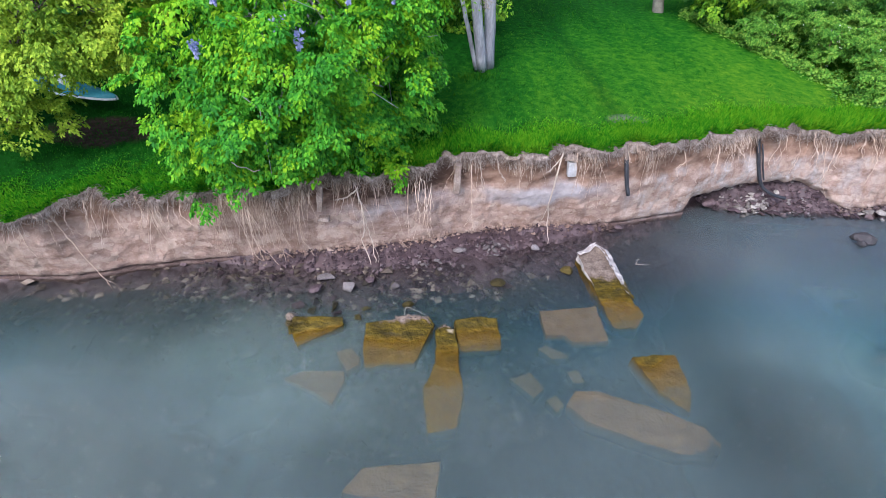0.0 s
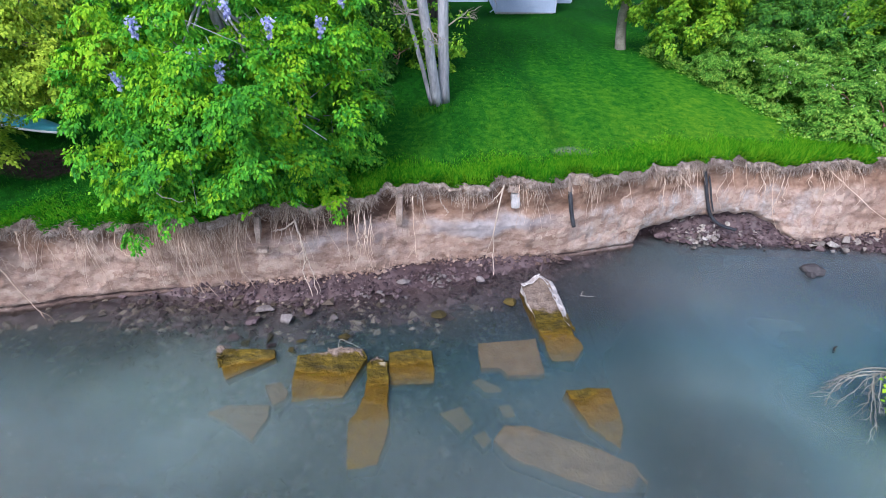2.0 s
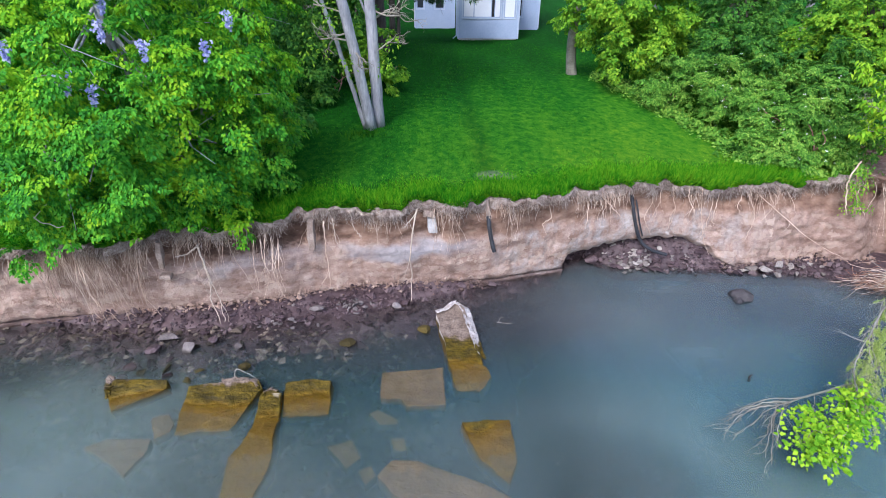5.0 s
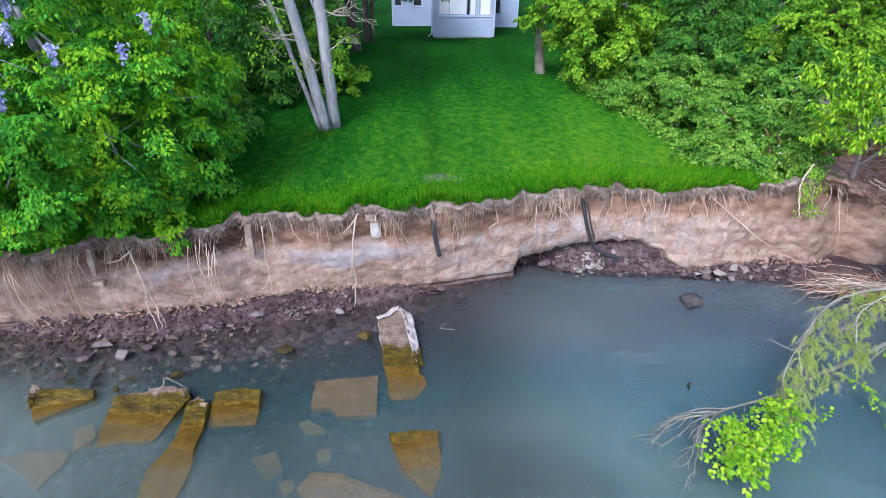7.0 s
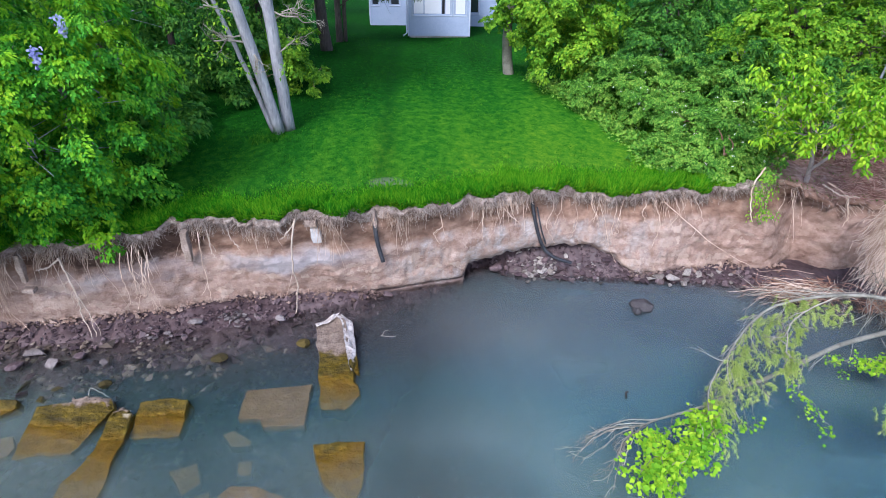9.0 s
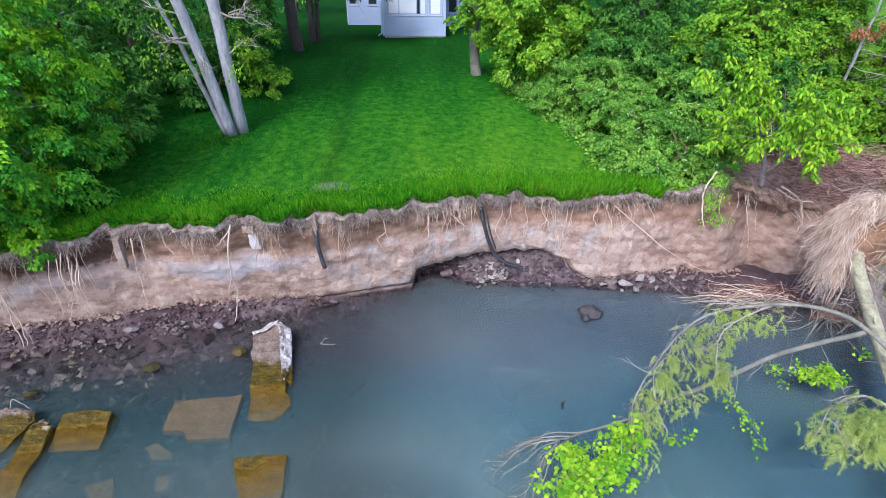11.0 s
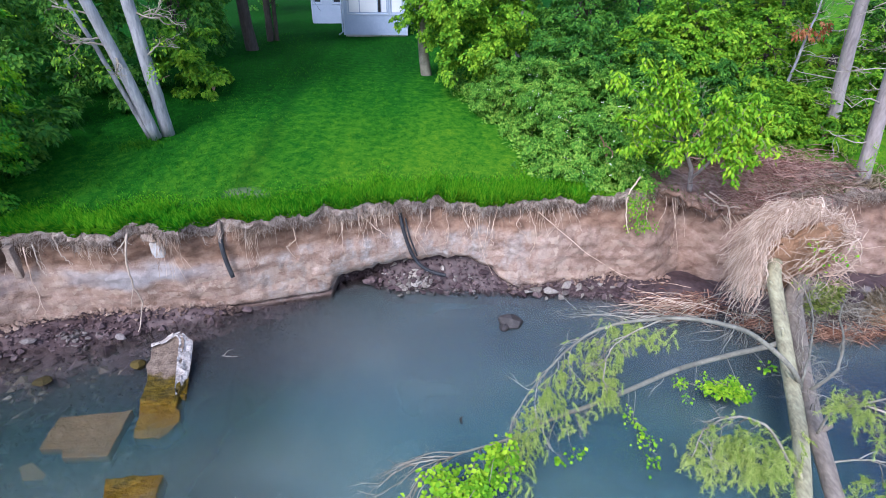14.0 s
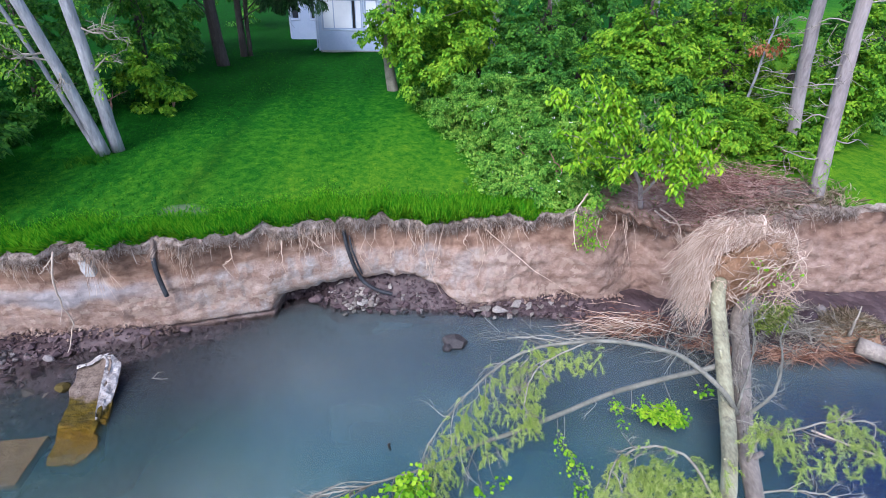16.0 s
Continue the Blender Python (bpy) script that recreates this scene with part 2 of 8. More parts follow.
def concrete_mat(name, tones, silty=0.0, line=0.105, dust=((0.22, 0.127, 0.048), (0.33, 0.208, 0.098))):
    """Pale broken concrete that turns to slimy olive algae at and below the waterline."""
    m, nt, bs, out, co = start_mat(name)
    pos = nt.nodes.new("ShaderNodeNewGeometry").outputs["Position"]
    sep = nt.nodes.new("ShaderNodeSeparateXYZ")
    nt.links.new(pos, sep.inputs[0])
    n1, n2 = noise_node(nt, pos, 5, 5), noise_node(nt, pos, 22, 5, 0.6)
    dry = ramp(nt, math_node(nt, "ADD", math_node(nt, "MULTIPLY", n1, 0.5), math_node(nt, "MULTIPLY", n2, 0.5)), tones, 0.34, 0.66)
    n4 = noise_node(nt, stretched(nt, pos, (0.75, 1.25, 1.0)), 4.5, 6, 0.6)
    n5 = noise_node(nt, stretched(nt, pos, (1.0, 3.2, 1.0)), 7.0, 7, 0.68)
    af = math_node(nt, "ADD", math_node(nt, "ADD", math_node(nt, "MULTIPLY", n4, 0.4), math_node(nt, "MULTIPLY", n5, 0.4)), math_node(nt, "MULTIPLY", n2, 0.2))
    slime = ramp(nt, af, [(0.012, 0.009, 0.001), (0.04, 0.028, 0.002), (0.085, 0.058, 0.004), (0.17, 0.115, 0.010), (0.34, 0.25, 0.06)], 0.36, 0.72)
    gold = ramp(nt, af, [(0.10, 0.05, 0.001), (0.20, 0.105, 0.003), (0.32, 0.185, 0.010)], 0.3, 0.7)
    alg = mix_col(nt, math_node(nt, "MULTIPLY", math_node(nt, "SUBTRACT", 0.03, math_node(nt, "ADD", sep.outputs["Z"], math_node(nt, "MULTIPLY", math_node(nt, "SUBTRACT", n2, 0.5), 0.06))), 16, clamp=True), slime, gold)
    edge = math_node(nt, "ADD", sep.outputs["Z"], math_node(nt, "MULTIPLY", math_node(nt, "SUBTRACT", n1, 0.5), 0.10))
    c = mix_col(nt, math_node(nt, "MULTIPLY", math_node(nt, "SUBTRACT", edge, line), 40, clamp=True), alg, dry)
    pt = nt.nodes.new("ShaderNodeNewGeometry").outputs["Pointiness"]
    rim = math_node(nt, "MULTIPLY", math_node(nt, "MULTIPLY", math_node(nt, "SUBTRACT", pt, 0.585), 16, clamp=True), math_node(nt, "MULTIPLY", math_node(nt, "SUBTRACT", edge, 0.0), 14, clamp=True))
    c = mix_col(nt, math_node(nt, "MULTIPLY", rim, 0.45), c, (0.55, 0.46, 0.33))
    silt = math_node(nt, "ADD", math_node(nt, "MULTIPLY", math_node(nt, "SUBTRACT", -0.16, edge), 5, clamp=True), silty, clamp=True)
    c = mix_col(nt, math_node(nt, "MULTIPLY", silt, 0.85), c, ramp(nt, n1, dust))
    nt.links.new(c, bs.inputs["Base Color"])
    nt.links.new(math_node(nt, "ADD", math_node(nt, "MULTIPLY", math_node(nt, "SUBTRACT", edge, 0.10), 20, clamp=True), 0.6, clamp=True), bs.inputs["Roughness"])
    bs.inputs["Specular IOR Level"].default_value = 0.22
    add_bump(nt, bs, math_node(nt, "ADD", math_node(nt, "ADD", math_node(nt, "MULTIPLY", n2, 0.6), n1), math_node(nt, "MULTIPLY", n4, 1.2)), 0.85, 0.04)
    return m


def water_surface_mat():
    m = bpy.data.materials.new("water_surface")
    m.use_nodes = True
    nt = m.node_tree
    nt.nodes.clear()
    out = nt.nodes.new("ShaderNodeOutputMaterial")
    tr = nt.nodes.new("ShaderNodeBsdfTransparent")
    tr.inputs["Color"].default_value = (0.97, 0.985, 0.985, 1)
    gl = nt.nodes.new("ShaderNodeBsdfGlossy")
    gl.inputs["Roughness"].default_value = 0.06
    fr = nt.nodes.new("ShaderNodeFresnel")
    fr.inputs["IOR"].default_value = 1.33
    mx = nt.nodes.new("ShaderNodeMixShader")
    co = nt.nodes.new("ShaderNodeTexCoord").outputs["Object"]
    n = math_node(nt, "ADD", noise_node(nt, stretched(nt, co, (1, 1.7, 1)), 3.2, 4, 0.6), math_node(nt, "MULTIPLY", noise_node(nt, stretched(nt, co, (1, 1.8, 1)), 13, 3), 0.35))
    calm = math_node(nt, "MULTIPLY", math_node(nt, "SUBTRACT", noise_node(nt, co, 0.22, 2), 0.40), 5.0, clamp=True)
    sw = nt.nodes.new("ShaderNodeSeparateXYZ")
    nt.links.new(co, sw.inputs[0])
    gust = 0.0
    for gx, gy, gk in ((-5.4, 3.6, 0.30), (5.3, 5.0, 0.55), (16.0, 6.5, 0.35)):
        u, v = math_node(nt, "MULTIPLY", math_node(nt, "SUBTRACT", sw.outputs["X"], gx), gk), math_node(nt, "MULTIPLY", math_node(nt, "SUBTRACT", sw.outputs["Y"], gy), gk)
        gust = math_node(nt, "ADD", gust, math_node(nt, "SUBTRACT", 1.0, math_node(nt, "ADD", math_node(nt, "MULTIPLY", u, u), math_node(nt, "MULTIPLY", v, v)), clamp=True))
    wave = noise_node(nt, stretched(nt, co, (1, 2.6, 1)), 6.5, 4, 0.6)
    n = math_node(nt, "ADD", n, math_node(nt, "MULTIPLY", math_node(nt, "MULTIPLY", gust, wave), 3.6))
    b = nt.nodes.new("ShaderNodeBump")
    b.inputs["Distance"].default_value = 0.03
    nt.links.new(math_node(nt, "ADD", math_node(nt, "ADD", math_node(nt, "MULTIPLY", calm, 0.55), 0.12), math_node(nt, "MULTIPLY", gust, 0.9), clamp=True), b.inputs["Strength"])
    nt.links.new(n, b.inputs["Height"])
    for x in (gl, fr):
        nt.links.new(b.outputs["Normal"], x.inputs["Normal"])
    nt.links.new(fr.outputs[0], mx.inputs["Fac"])
    nt.links.new(tr.outputs[0], mx.inputs[1])
    nt.links.new(gl.outputs[0], mx.inputs[2])
    nt.links.new(mx.outputs[0], out.inputs["Surface"])
    return m


def silt_mat(name, dense):
    """A thin cloud of suspended clay in the water."""
    m = bpy.data.materials.new(name)
    m.use_nodes = True
    nt = m.node_tree
    nt.nodes.clear()
    out = nt.nodes.new("ShaderNodeOutputMaterial")
    tr = nt.nodes.new("ShaderNodeBsdfTransparent")
    df = nt.nodes.new("ShaderNodeBsdfDiffuse")
    co = nt.nodes.new("ShaderNodeTexCoord").outputs["Object"]
    sx = nt.nodes.new("ShaderNodeSeparateXYZ")
    nt.links.new(co, sx.inputs[0])
    n = math_node(nt, "SUBTRACT", math_node(nt, "ADD", 0.2, math_node(nt, "MULTIPLY", noise_node(nt, stretched(nt, co, (1, 1.4, 0)), 0.24, 3), 0.6)), math_node(nt, "MULTIPLY", math_node(nt, "SUBTRACT", sx.outputs["X"], 10.0), 0.009))
    # open water paler: milky silt, plus sky reflection put into the colour
    open_w = math_node(nt, "MULTIPLY", math_node(nt, "SUBTRACT", 6.8, sx.outputs["Y"]), 0.085)
    open_w = math_node(nt, "MULTIPLY", math_node(nt, "MINIMUM", math_node(nt, "MAXIMUM", open_w, -0.05), 0.2), math_node(nt, "MULTIPLY", math_node(nt, "SUBTRACT", 6.5, sx.outputs["X"]), 0.3, clamp=True))
    n = math_node(nt, "ADD", n, open_w)
    # pale plume of fresh clay beside the slabs
    qx, qy = math_node(nt, "MULTIPLY", math_node(nt, "ADD", sx.outputs["X"], 2.6), 0.42), math_node(nt, "MULTIPLY", math_node(nt, "SUBTRACT", sx.outputs["Y"], 6.4), 0.55)
    fresh = math_node(nt, "SUBTRACT", 1.0, math_node(nt, "ADD", math_node(nt, "ADD", math_node(nt, "MULTIPLY", qx, qx), math_node(nt, "MULTIPLY", qy, qy)), math_node(nt, "MULTIPLY", math_node(nt, "SUBTRACT", noise_node(nt, co, 0.9, 3), 0.5), 1.6)), clamp=True)
    n = math_node(nt, "ADD", n, math_node(nt, "MULTIPLY", fresh, 0.22))
    ux, uy = math_node(nt, "MULTIPLY", math_node(nt, "SUBTRACT", sx.outputs["X"], 5.2), 0.26), math_node(nt, "MULTIPLY", math_node(nt, "SUBTRACT", sx.outputs["Y"], 4.6), 0.32)
    n = math_node(nt, "ADD", n, math_node(nt, "MULTIPLY", math_node(nt, "SUBTRACT", 1.0, math_node(nt, "ADD", math_node(nt, "MULTIPLY", ux, ux), math_node(nt, "MULTIPLY", uy, uy)), clamp=True), 0.10))
    clay = ramp(nt, n, [(0.055, 0.19, 0.33), (0.125, 0.295, 0.36), (0.235, 0.40, 0.405), (0.42, 0.54, 0.505)], 0.24, 0.72)
    weedy = math_node(nt, "MULTIPLY", math_node(nt, "SUBTRACT", noise_node(nt, stretched(nt, co, (1, 1.2, 0)), 0.33, 4, 0.6), 0.5), 5.0, clamp=True)
    clay = mix_col(nt, math_node(nt, "MULTIPLY", weedy, 0.4), clay, (0.17, 0.31, 0.28))
    near = math_node(nt, "MULTIPLY", math_node(nt, "SUBTRACT", sx.outputs["Y"], math_node(nt, "ADD", 7.2, math_node(nt, "MULTIPLY", math_node(nt, "SUBTRACT", noise_node(nt, co, 0.6, 3), 0.5), 2.0))), 0.55, clamp=True)
    near = math_node(nt, "MULTIPLY", near, math_node(nt, "ADD", math_node(nt, "MULTIPLY", math_node(nt, "MULTIPLY", math_node(nt, "SUBTRACT", 6.5, sx.outputs["X"]), 0.4, clamp=True), 0.35), 0.65))
    # blue sky reflection on the deeper water, painted into the silt colour
    deep = math_node(nt, "MULTIPLY", math_node(nt, "MULTIPLY", math_node(nt, "SUBTRACT", sx.outputs["X"], 13.4), 0.55, clamp=True), math_node(nt, "MULTIPLY", math_node(nt, "SUBTRACT", 9.3, sx.outputs["Y"]), 0.5, clamp=True))
    clay = mix_col(nt, deep, clay, (0.026, 0.12, 0.34))
    nt.links.new(mix_col(nt, math_node(nt, "MULTIPLY", near, 0.75), clay, (0.27, 0.25, 0.285)), df.inputs["Color"])
    mx = nt.nodes.new("ShaderNodeMixShader")
    plume = math_node(nt, "ADD", math_node(nt, "MULTIPLY", math_node(nt, "SUBTRACT", sx.outputs["X"], 4.6), 0.35, clamp=True), 0.54)
    west = math_node(nt, "MULTIPLY", math_node(nt, "MULTIPLY", math_node(nt, "SUBTRACT", -1.6, sx.outputs["X"]), 0.18, clamp=True), math_node(nt, "MULTIPLY", math_node(nt, "SUBTRACT", 7.4, sx.outputs["Y"]), 0.45, clamp=True))
    plume = math_node(nt, "ADD", math_node(nt, "ADD", plume, math_node(nt, "MULTIPLY", fresh, 0.45)), west)
    shore = math_node(nt, "ADD", 8.7, math_node(nt, "MULTIPLY", math_node(nt, "MINIMUM", math_node(nt, "MAXIMUM", sx.outputs["X"], 0.0), 6.0), 0.4))
    shore = math_node(nt, "ADD", shore, math_node(nt, "MULTIPLY", math_node(nt, "MULTIPLY", math_node(nt, "SUBTRACT", sx.outputs["X"], 3.6), 0.45, clamp=True), 3.0))
    off = math_node(nt, "MULTIPLY", math_node(nt, "SUBTRACT", math_node(nt, "ADD", shore, math_node(nt, "MULTIPLY", math_node(nt, "SUBTRACT", noise_node(nt, co, 0.7, 3), 0.5), 1.2)), sx.outputs["Y"]), 0.32, clamp=True)
    plume = math_node(nt, "MULTIPLY", plume, math_node(nt, "ADD", 0.55, math_node(nt, "MULTIPLY", off, 0.45)))
    cloud = math_node(nt, "ADD", 0.6, math_node(nt, "MULTIPLY", noise_node(nt, stretched(nt, co, (1, 1, 0)), 0.5, 3), 0.8))
    nt.links.new(math_node(nt, "MULTIPLY", math_node(nt, "MULTIPLY", plume, cloud), dense, clamp=True), mx.inputs["Fac"])
    nt.links.new(tr.outputs[0], mx.inputs[1])
    nt.links.new(df.outputs[0], mx.inputs[2])
    nt.links.new(mx.outputs[0], out.inputs["Surface"])
    return m


def lawn_mat():
    """Mown turf, worn to bare brown soil along the brink beside the uprooted tree."""
    m, nt, bs, out, co = start_mat("lawn_turf")
    n1, n2 = noise_node(nt, stretched(nt, co, (1.6, 0.28, 1)), 0.55, 3), noise_node(nt, co, 34, 4, 0.7)
    n3 = noise_node(nt, stretched(nt, co, (1, 0.8, 1)), 5.5, 5, 0.65)
    f = math_node(nt, "ADD", math_node(nt, "ADD", math_node(nt, "MULTIPLY", n1, 0.22), math_node(nt, "MULTIPLY", n2, 0.38)), math_node(nt, "MULTIPLY", n3, 0.40))
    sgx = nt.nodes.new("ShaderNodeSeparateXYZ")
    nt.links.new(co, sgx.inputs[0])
    # the lit side and the shaded far end go into the turf colour
    f = math_node(nt, "ADD", f, painted_sun(nt, sgx, 0.13))
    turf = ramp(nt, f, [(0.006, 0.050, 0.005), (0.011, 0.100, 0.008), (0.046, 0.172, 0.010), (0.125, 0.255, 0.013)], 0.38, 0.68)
    sep = nt.nodes.new("ShaderNodeSeparateXYZ")
    nt.links.new(co, sep.inputs[0])
    w = math_node(nt, "MULTIPLY", math_node(nt, "SUBTRACT", noise_node(nt, co, 1.6, 4), 0.5), 1.6)
    dx = math_node(nt, "MULTIPLY", math_node(nt, "SUBTRACT", sep.outputs["X"], 14.9), 0.40)
    dy = math_node(nt, "MULTIPLY", math_node(nt, "SUBTRACT", sep.outputs["Y"], 12.0), 0.62)
    r = math_node(nt, "ADD", math_node(nt, "ADD", math_node(nt, "MULTIPLY", dx, dx), math_node(nt, "MULTIPLY", dy, dy)), w)
    bare = math_node(nt, "MULTIPLY", math_node(nt, "SUBTRACT", 1.1, r), 4, clamp=True)
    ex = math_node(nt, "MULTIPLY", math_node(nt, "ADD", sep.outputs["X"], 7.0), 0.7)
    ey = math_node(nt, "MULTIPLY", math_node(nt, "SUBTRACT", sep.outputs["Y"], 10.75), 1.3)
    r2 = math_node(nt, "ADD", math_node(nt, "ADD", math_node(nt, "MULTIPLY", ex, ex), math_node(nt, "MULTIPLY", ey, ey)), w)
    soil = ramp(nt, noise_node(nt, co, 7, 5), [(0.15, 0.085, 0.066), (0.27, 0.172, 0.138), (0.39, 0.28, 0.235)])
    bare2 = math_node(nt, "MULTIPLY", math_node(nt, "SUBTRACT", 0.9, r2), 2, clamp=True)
    # bare soil by the boat, its colour darkened for the shade of the trees
    shaded_soil = ramp(nt, noise_node(nt, co, 9, 5), [(0.03, 0.022, 0.016), (0.08, 0.052, 0.04)])
    # a rank darker strip down the lawn and a thin worn patch at its end
    sx = math_node(nt, "ADD", sep.outputs["X"], math_node(nt, "ADD", math_node(nt, "MULTIPLY", math_node(nt, "SUBTRACT", sep.outputs["Y"], 11.4), 0.047), math_node(nt, "MULTIPLY", w, 0.35)))
    strip = math_node(nt, "SUBTRACT", 1.0, math_node(nt, "MULTIPLY", math_node(nt, "ABSOLUTE", math_node(nt, "SUBTRACT", sx, 3.9)), 2.6), clamp=True)
    turf = mix_col(nt, math_node(nt, "MULTIPLY", strip, 0.6), turf, (0.006, 0.05, 0.006))
    px = math_node(nt, "MULTIPLY", math_node(nt, "SUBTRACT", sep.outputs["X"], 4.05), 1.7)
    py = math_node(nt, "MULTIPLY", math_node(nt, "SUBTRACT", sep.outputs["Y"], 11.3), 2.6)
    thin = math_node(nt, "MULTIPLY", math_node(nt, "SUBTRACT", 0.8, math_node(nt, "ADD", math_node(nt, "ADD", math_node(nt, "MULTIPLY", px, px), math_node(nt, "MULTIPLY", py, py)), w)), 1.5, clamp=True)
    turf = mix_col(nt, math_node(nt, "MULTIPLY", thin, 0.7), turf, (0.17, 0.19, 0.13))
    nt.links.new(mix_col(nt, bare2, mix_col(nt, bare, turf, soil), shaded_soil), bs.inputs["Base Color"])
    bs.inputs["Roughness"].default_value = 1.0
    bs.inputs["Specular IOR Level"].default_value = 0.02
    add_bump(nt, bs, n2, 0.6, 0.03)
    return m


M_BANK, M_BED, M_CONC = soil_bank_mat(), bed_mat(), concrete_mat("weathered_concrete", [(0.085, 0.061, 0.047), (0.165, 0.123, 0.097), (0.27, 0.21, 0.17)])
M_SILTY = concrete_mat("silted_concrete", [(0.22, 0.17, 0.15), (0.32, 0.26, 0.24)], 0.9, 0.105, ((0.19, 0.128, 0.072), (0.29, 0.205, 0.125)))
M_SUNK = concrete_mat("sunken_concrete", [(0.22, 0.19, 0.15), (0.32, 0.28, 0.24)], 0.9, 0.105, ((0.13, 0.11, 0.065), (0.20, 0.17, 0.11)))
M_BROKEN = concrete_mat("broken_concrete", [(0.24, 0.20, 0.18), (0.43, 0.385, 0.36), (0.64, 0.595, 0.57)], 0.0, 0.05)
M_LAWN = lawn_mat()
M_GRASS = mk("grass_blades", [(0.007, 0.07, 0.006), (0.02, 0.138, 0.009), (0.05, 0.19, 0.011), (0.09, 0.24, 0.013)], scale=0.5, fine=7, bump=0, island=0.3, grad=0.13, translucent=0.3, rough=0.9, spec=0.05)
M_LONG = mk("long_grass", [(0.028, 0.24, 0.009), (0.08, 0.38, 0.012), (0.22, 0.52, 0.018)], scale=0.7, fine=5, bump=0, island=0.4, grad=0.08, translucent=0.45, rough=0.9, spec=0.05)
M_ROOT = mk("pale_roots", [(0.25, 0.165, 0.12), (0.46, 0.335, 0.255), (0.66, 0.53, 0.43)], scale=3, fine=30, bump=0.3, island=0.5)
M_PLATE = mk("root_plate_soil", [(0.16, 0.085, 0.045), (0.30, 0.17, 0.10), (0.42, 0.27, 0.18)], scale=4, fine=35, bump=0.9, dist=0.04)
M_MOP = mk("mop_roots", [(0.36, 0.235, 0.17), (0.61, 0.46, 0.36), (0.82, 0.68, 0.57)], scale=3, fine=30, bump=0.3, island=0.5)
M_ROOTW = mk("bleached_root", [(0.33, 0.26, 0.20), (0.54, 0.45, 0.38)], scale=4, fine=40, bump=0.3)
M_SOD = mk("turf_mat", [(0.17, 0.12, 0.095), (0.36, 0.28, 0.235), (0.60, 0.51, 0.45)], scale=11, fine=55, bump=1.0, dist=0.06, island=0.5, lo=0.34, hi=0.66)
M_STONE = mk("shore_stone", [(0.04, 0.025, 0.029), (0.08, 0.052, 0.057), (0.15, 0.108, 0.112)], scale=3, fine=25, bump=0.4, single=0.5, rough=0.7)
M_ROCKD = mk("dark_wet_rock", [(0.02, 0.018, 0.02), (0.05, 0.045, 0.048), (0.11, 0.10, 0.10)], scale=3, fine=20, bump=0.7, rough=0.45)
M_STONEP = mk("pale_stone", [(0.08, 0.066, 0.064), (0.15, 0.128, 0.123), (0.25, 0.22, 0.212)], scale=4, fine=30, bump=0.4, single=0.4)
M_GRAVEL = mk("gravel", [(0.038, 0.024, 0.028), (0.075, 0.049, 0.054), (0.15, 0.11, 0.112)], scale=3, fine=25, bump=0.2, island=0.45)
M_BEDSTONE = mk("bed_stone", [(0.085, 0.064, 0.05), (0.17, 0.132, 0.105), (0.29, 0.235, 0.19)], scale=3, fine=25, bump=0.2, island=0.5)
M_ALGAE = mk("algae_stone", [(0.018, 0.016, 0.008), (0.06, 0.043, 0.008), (0.12, 0.085, 0.02)], scale=9, fine=30, bump=0.4, single=0.3)
M_BARK = mk("grey_bark", [(0.14, 0.14, 0.155), (0.30, 0.30, 0.325), (0.48, 0.48, 0.51)], scale=5, fine=22, bump=0.9, dist=0.03, stretch=(1, 1, 0.22))
M_BARKD = mk("dark_bark", [(0.025, 0.02, 0.018), (0.06, 0.048, 0.042), (0.11, 0.09, 0.08)], scale=4, fine=20, bump=0.9, dist=0.03, stretch=(1, 1, 0.25))
M_BARKP = mk("pinkish_bark", [(0.16, 0.135, 0.135), (0.29, 0.25, 0.245), (0.40, 0.355, 0.34)], scale=4, fine=24, bump=0.8, dist=0.02, stretch=(1, 1, 0.25))
M_FALLEN = mk("fallen_trunk_bark", [(0.14, 0.125, 0.085), (0.27, 0.25, 0.165), (0.40, 0.38, 0.25), (0.52, 0.50, 0.39)], scale=3.5, fine=24, bump=0.7, stretch=(1, 0.45, 1))
M_LIMB = mk("grey_limb_bark", [(0.10, 0.095, 0.078), (0.19, 0.183, 0.15), (0.30, 0.29, 0.245)], scale=4, fine=26, bump=0.5)
M_STONEL = mk("light_stone", [(0.14, 0.12, 0.105), (0.26, 0.23, 0.205), (0.40, 0.365, 0.335)], scale=4, fine=30, bump=0.5, single=0.4)
M_WETBARK = mk("wet_grey_bark", [(0.13, 0.108, 0.095), (0.26, 0.222, 0.19), (0.40, 0.35, 0.30)], scale=3.5, fine=22, bump=0.8, stretch=(1, 0.4, 1))
M_TWIG = mk("dead_twigs", [(0.15, 0.13, 0.105), (0.27, 0.24, 0.195), (0.42, 0.38, 0.32)], scale=3, fine=30, bump=0.2, island=0.5)
M_TWIGR = mk("rusty_debris", [(0.14, 0.055, 0.032), (0.32, 0.145, 0.09), (0.47, 0.28, 0.19)], scale=2, fine=20, bump=0.2, island=0.7)
M_BRUSH = mk("brown_brush", [(0.13, 0.058, 0.046), (0.30, 0.155, 0.125), (0.48, 0.32, 0.265)], scale=2, fine=20, bump=0.2, island=0.6)
M_LEAF = leaf_mat("leaf_lush", [(0.026, 0.17, 0.018), (0.052, 0.28, 0.020), (0.10, 0.37, 0.022), (0.20, 0.47, 0.022)], 1.3, 0.25, 0.3)
M_YOUNG = leaf_mat("leaf_young", [(0.09, 0.32, 0.012), (0.19, 0.46, 0.014), (0.36, 0.58, 0.02)], 1.3, 0.25, 0.35)
M_LEAFD = leaf_mat("leaf_deep", [(0.028, 0.12, 0.02), (0.064, 0.23, 0.03), (0.15, 0.34, 0.04)], 0.9, 0.35)
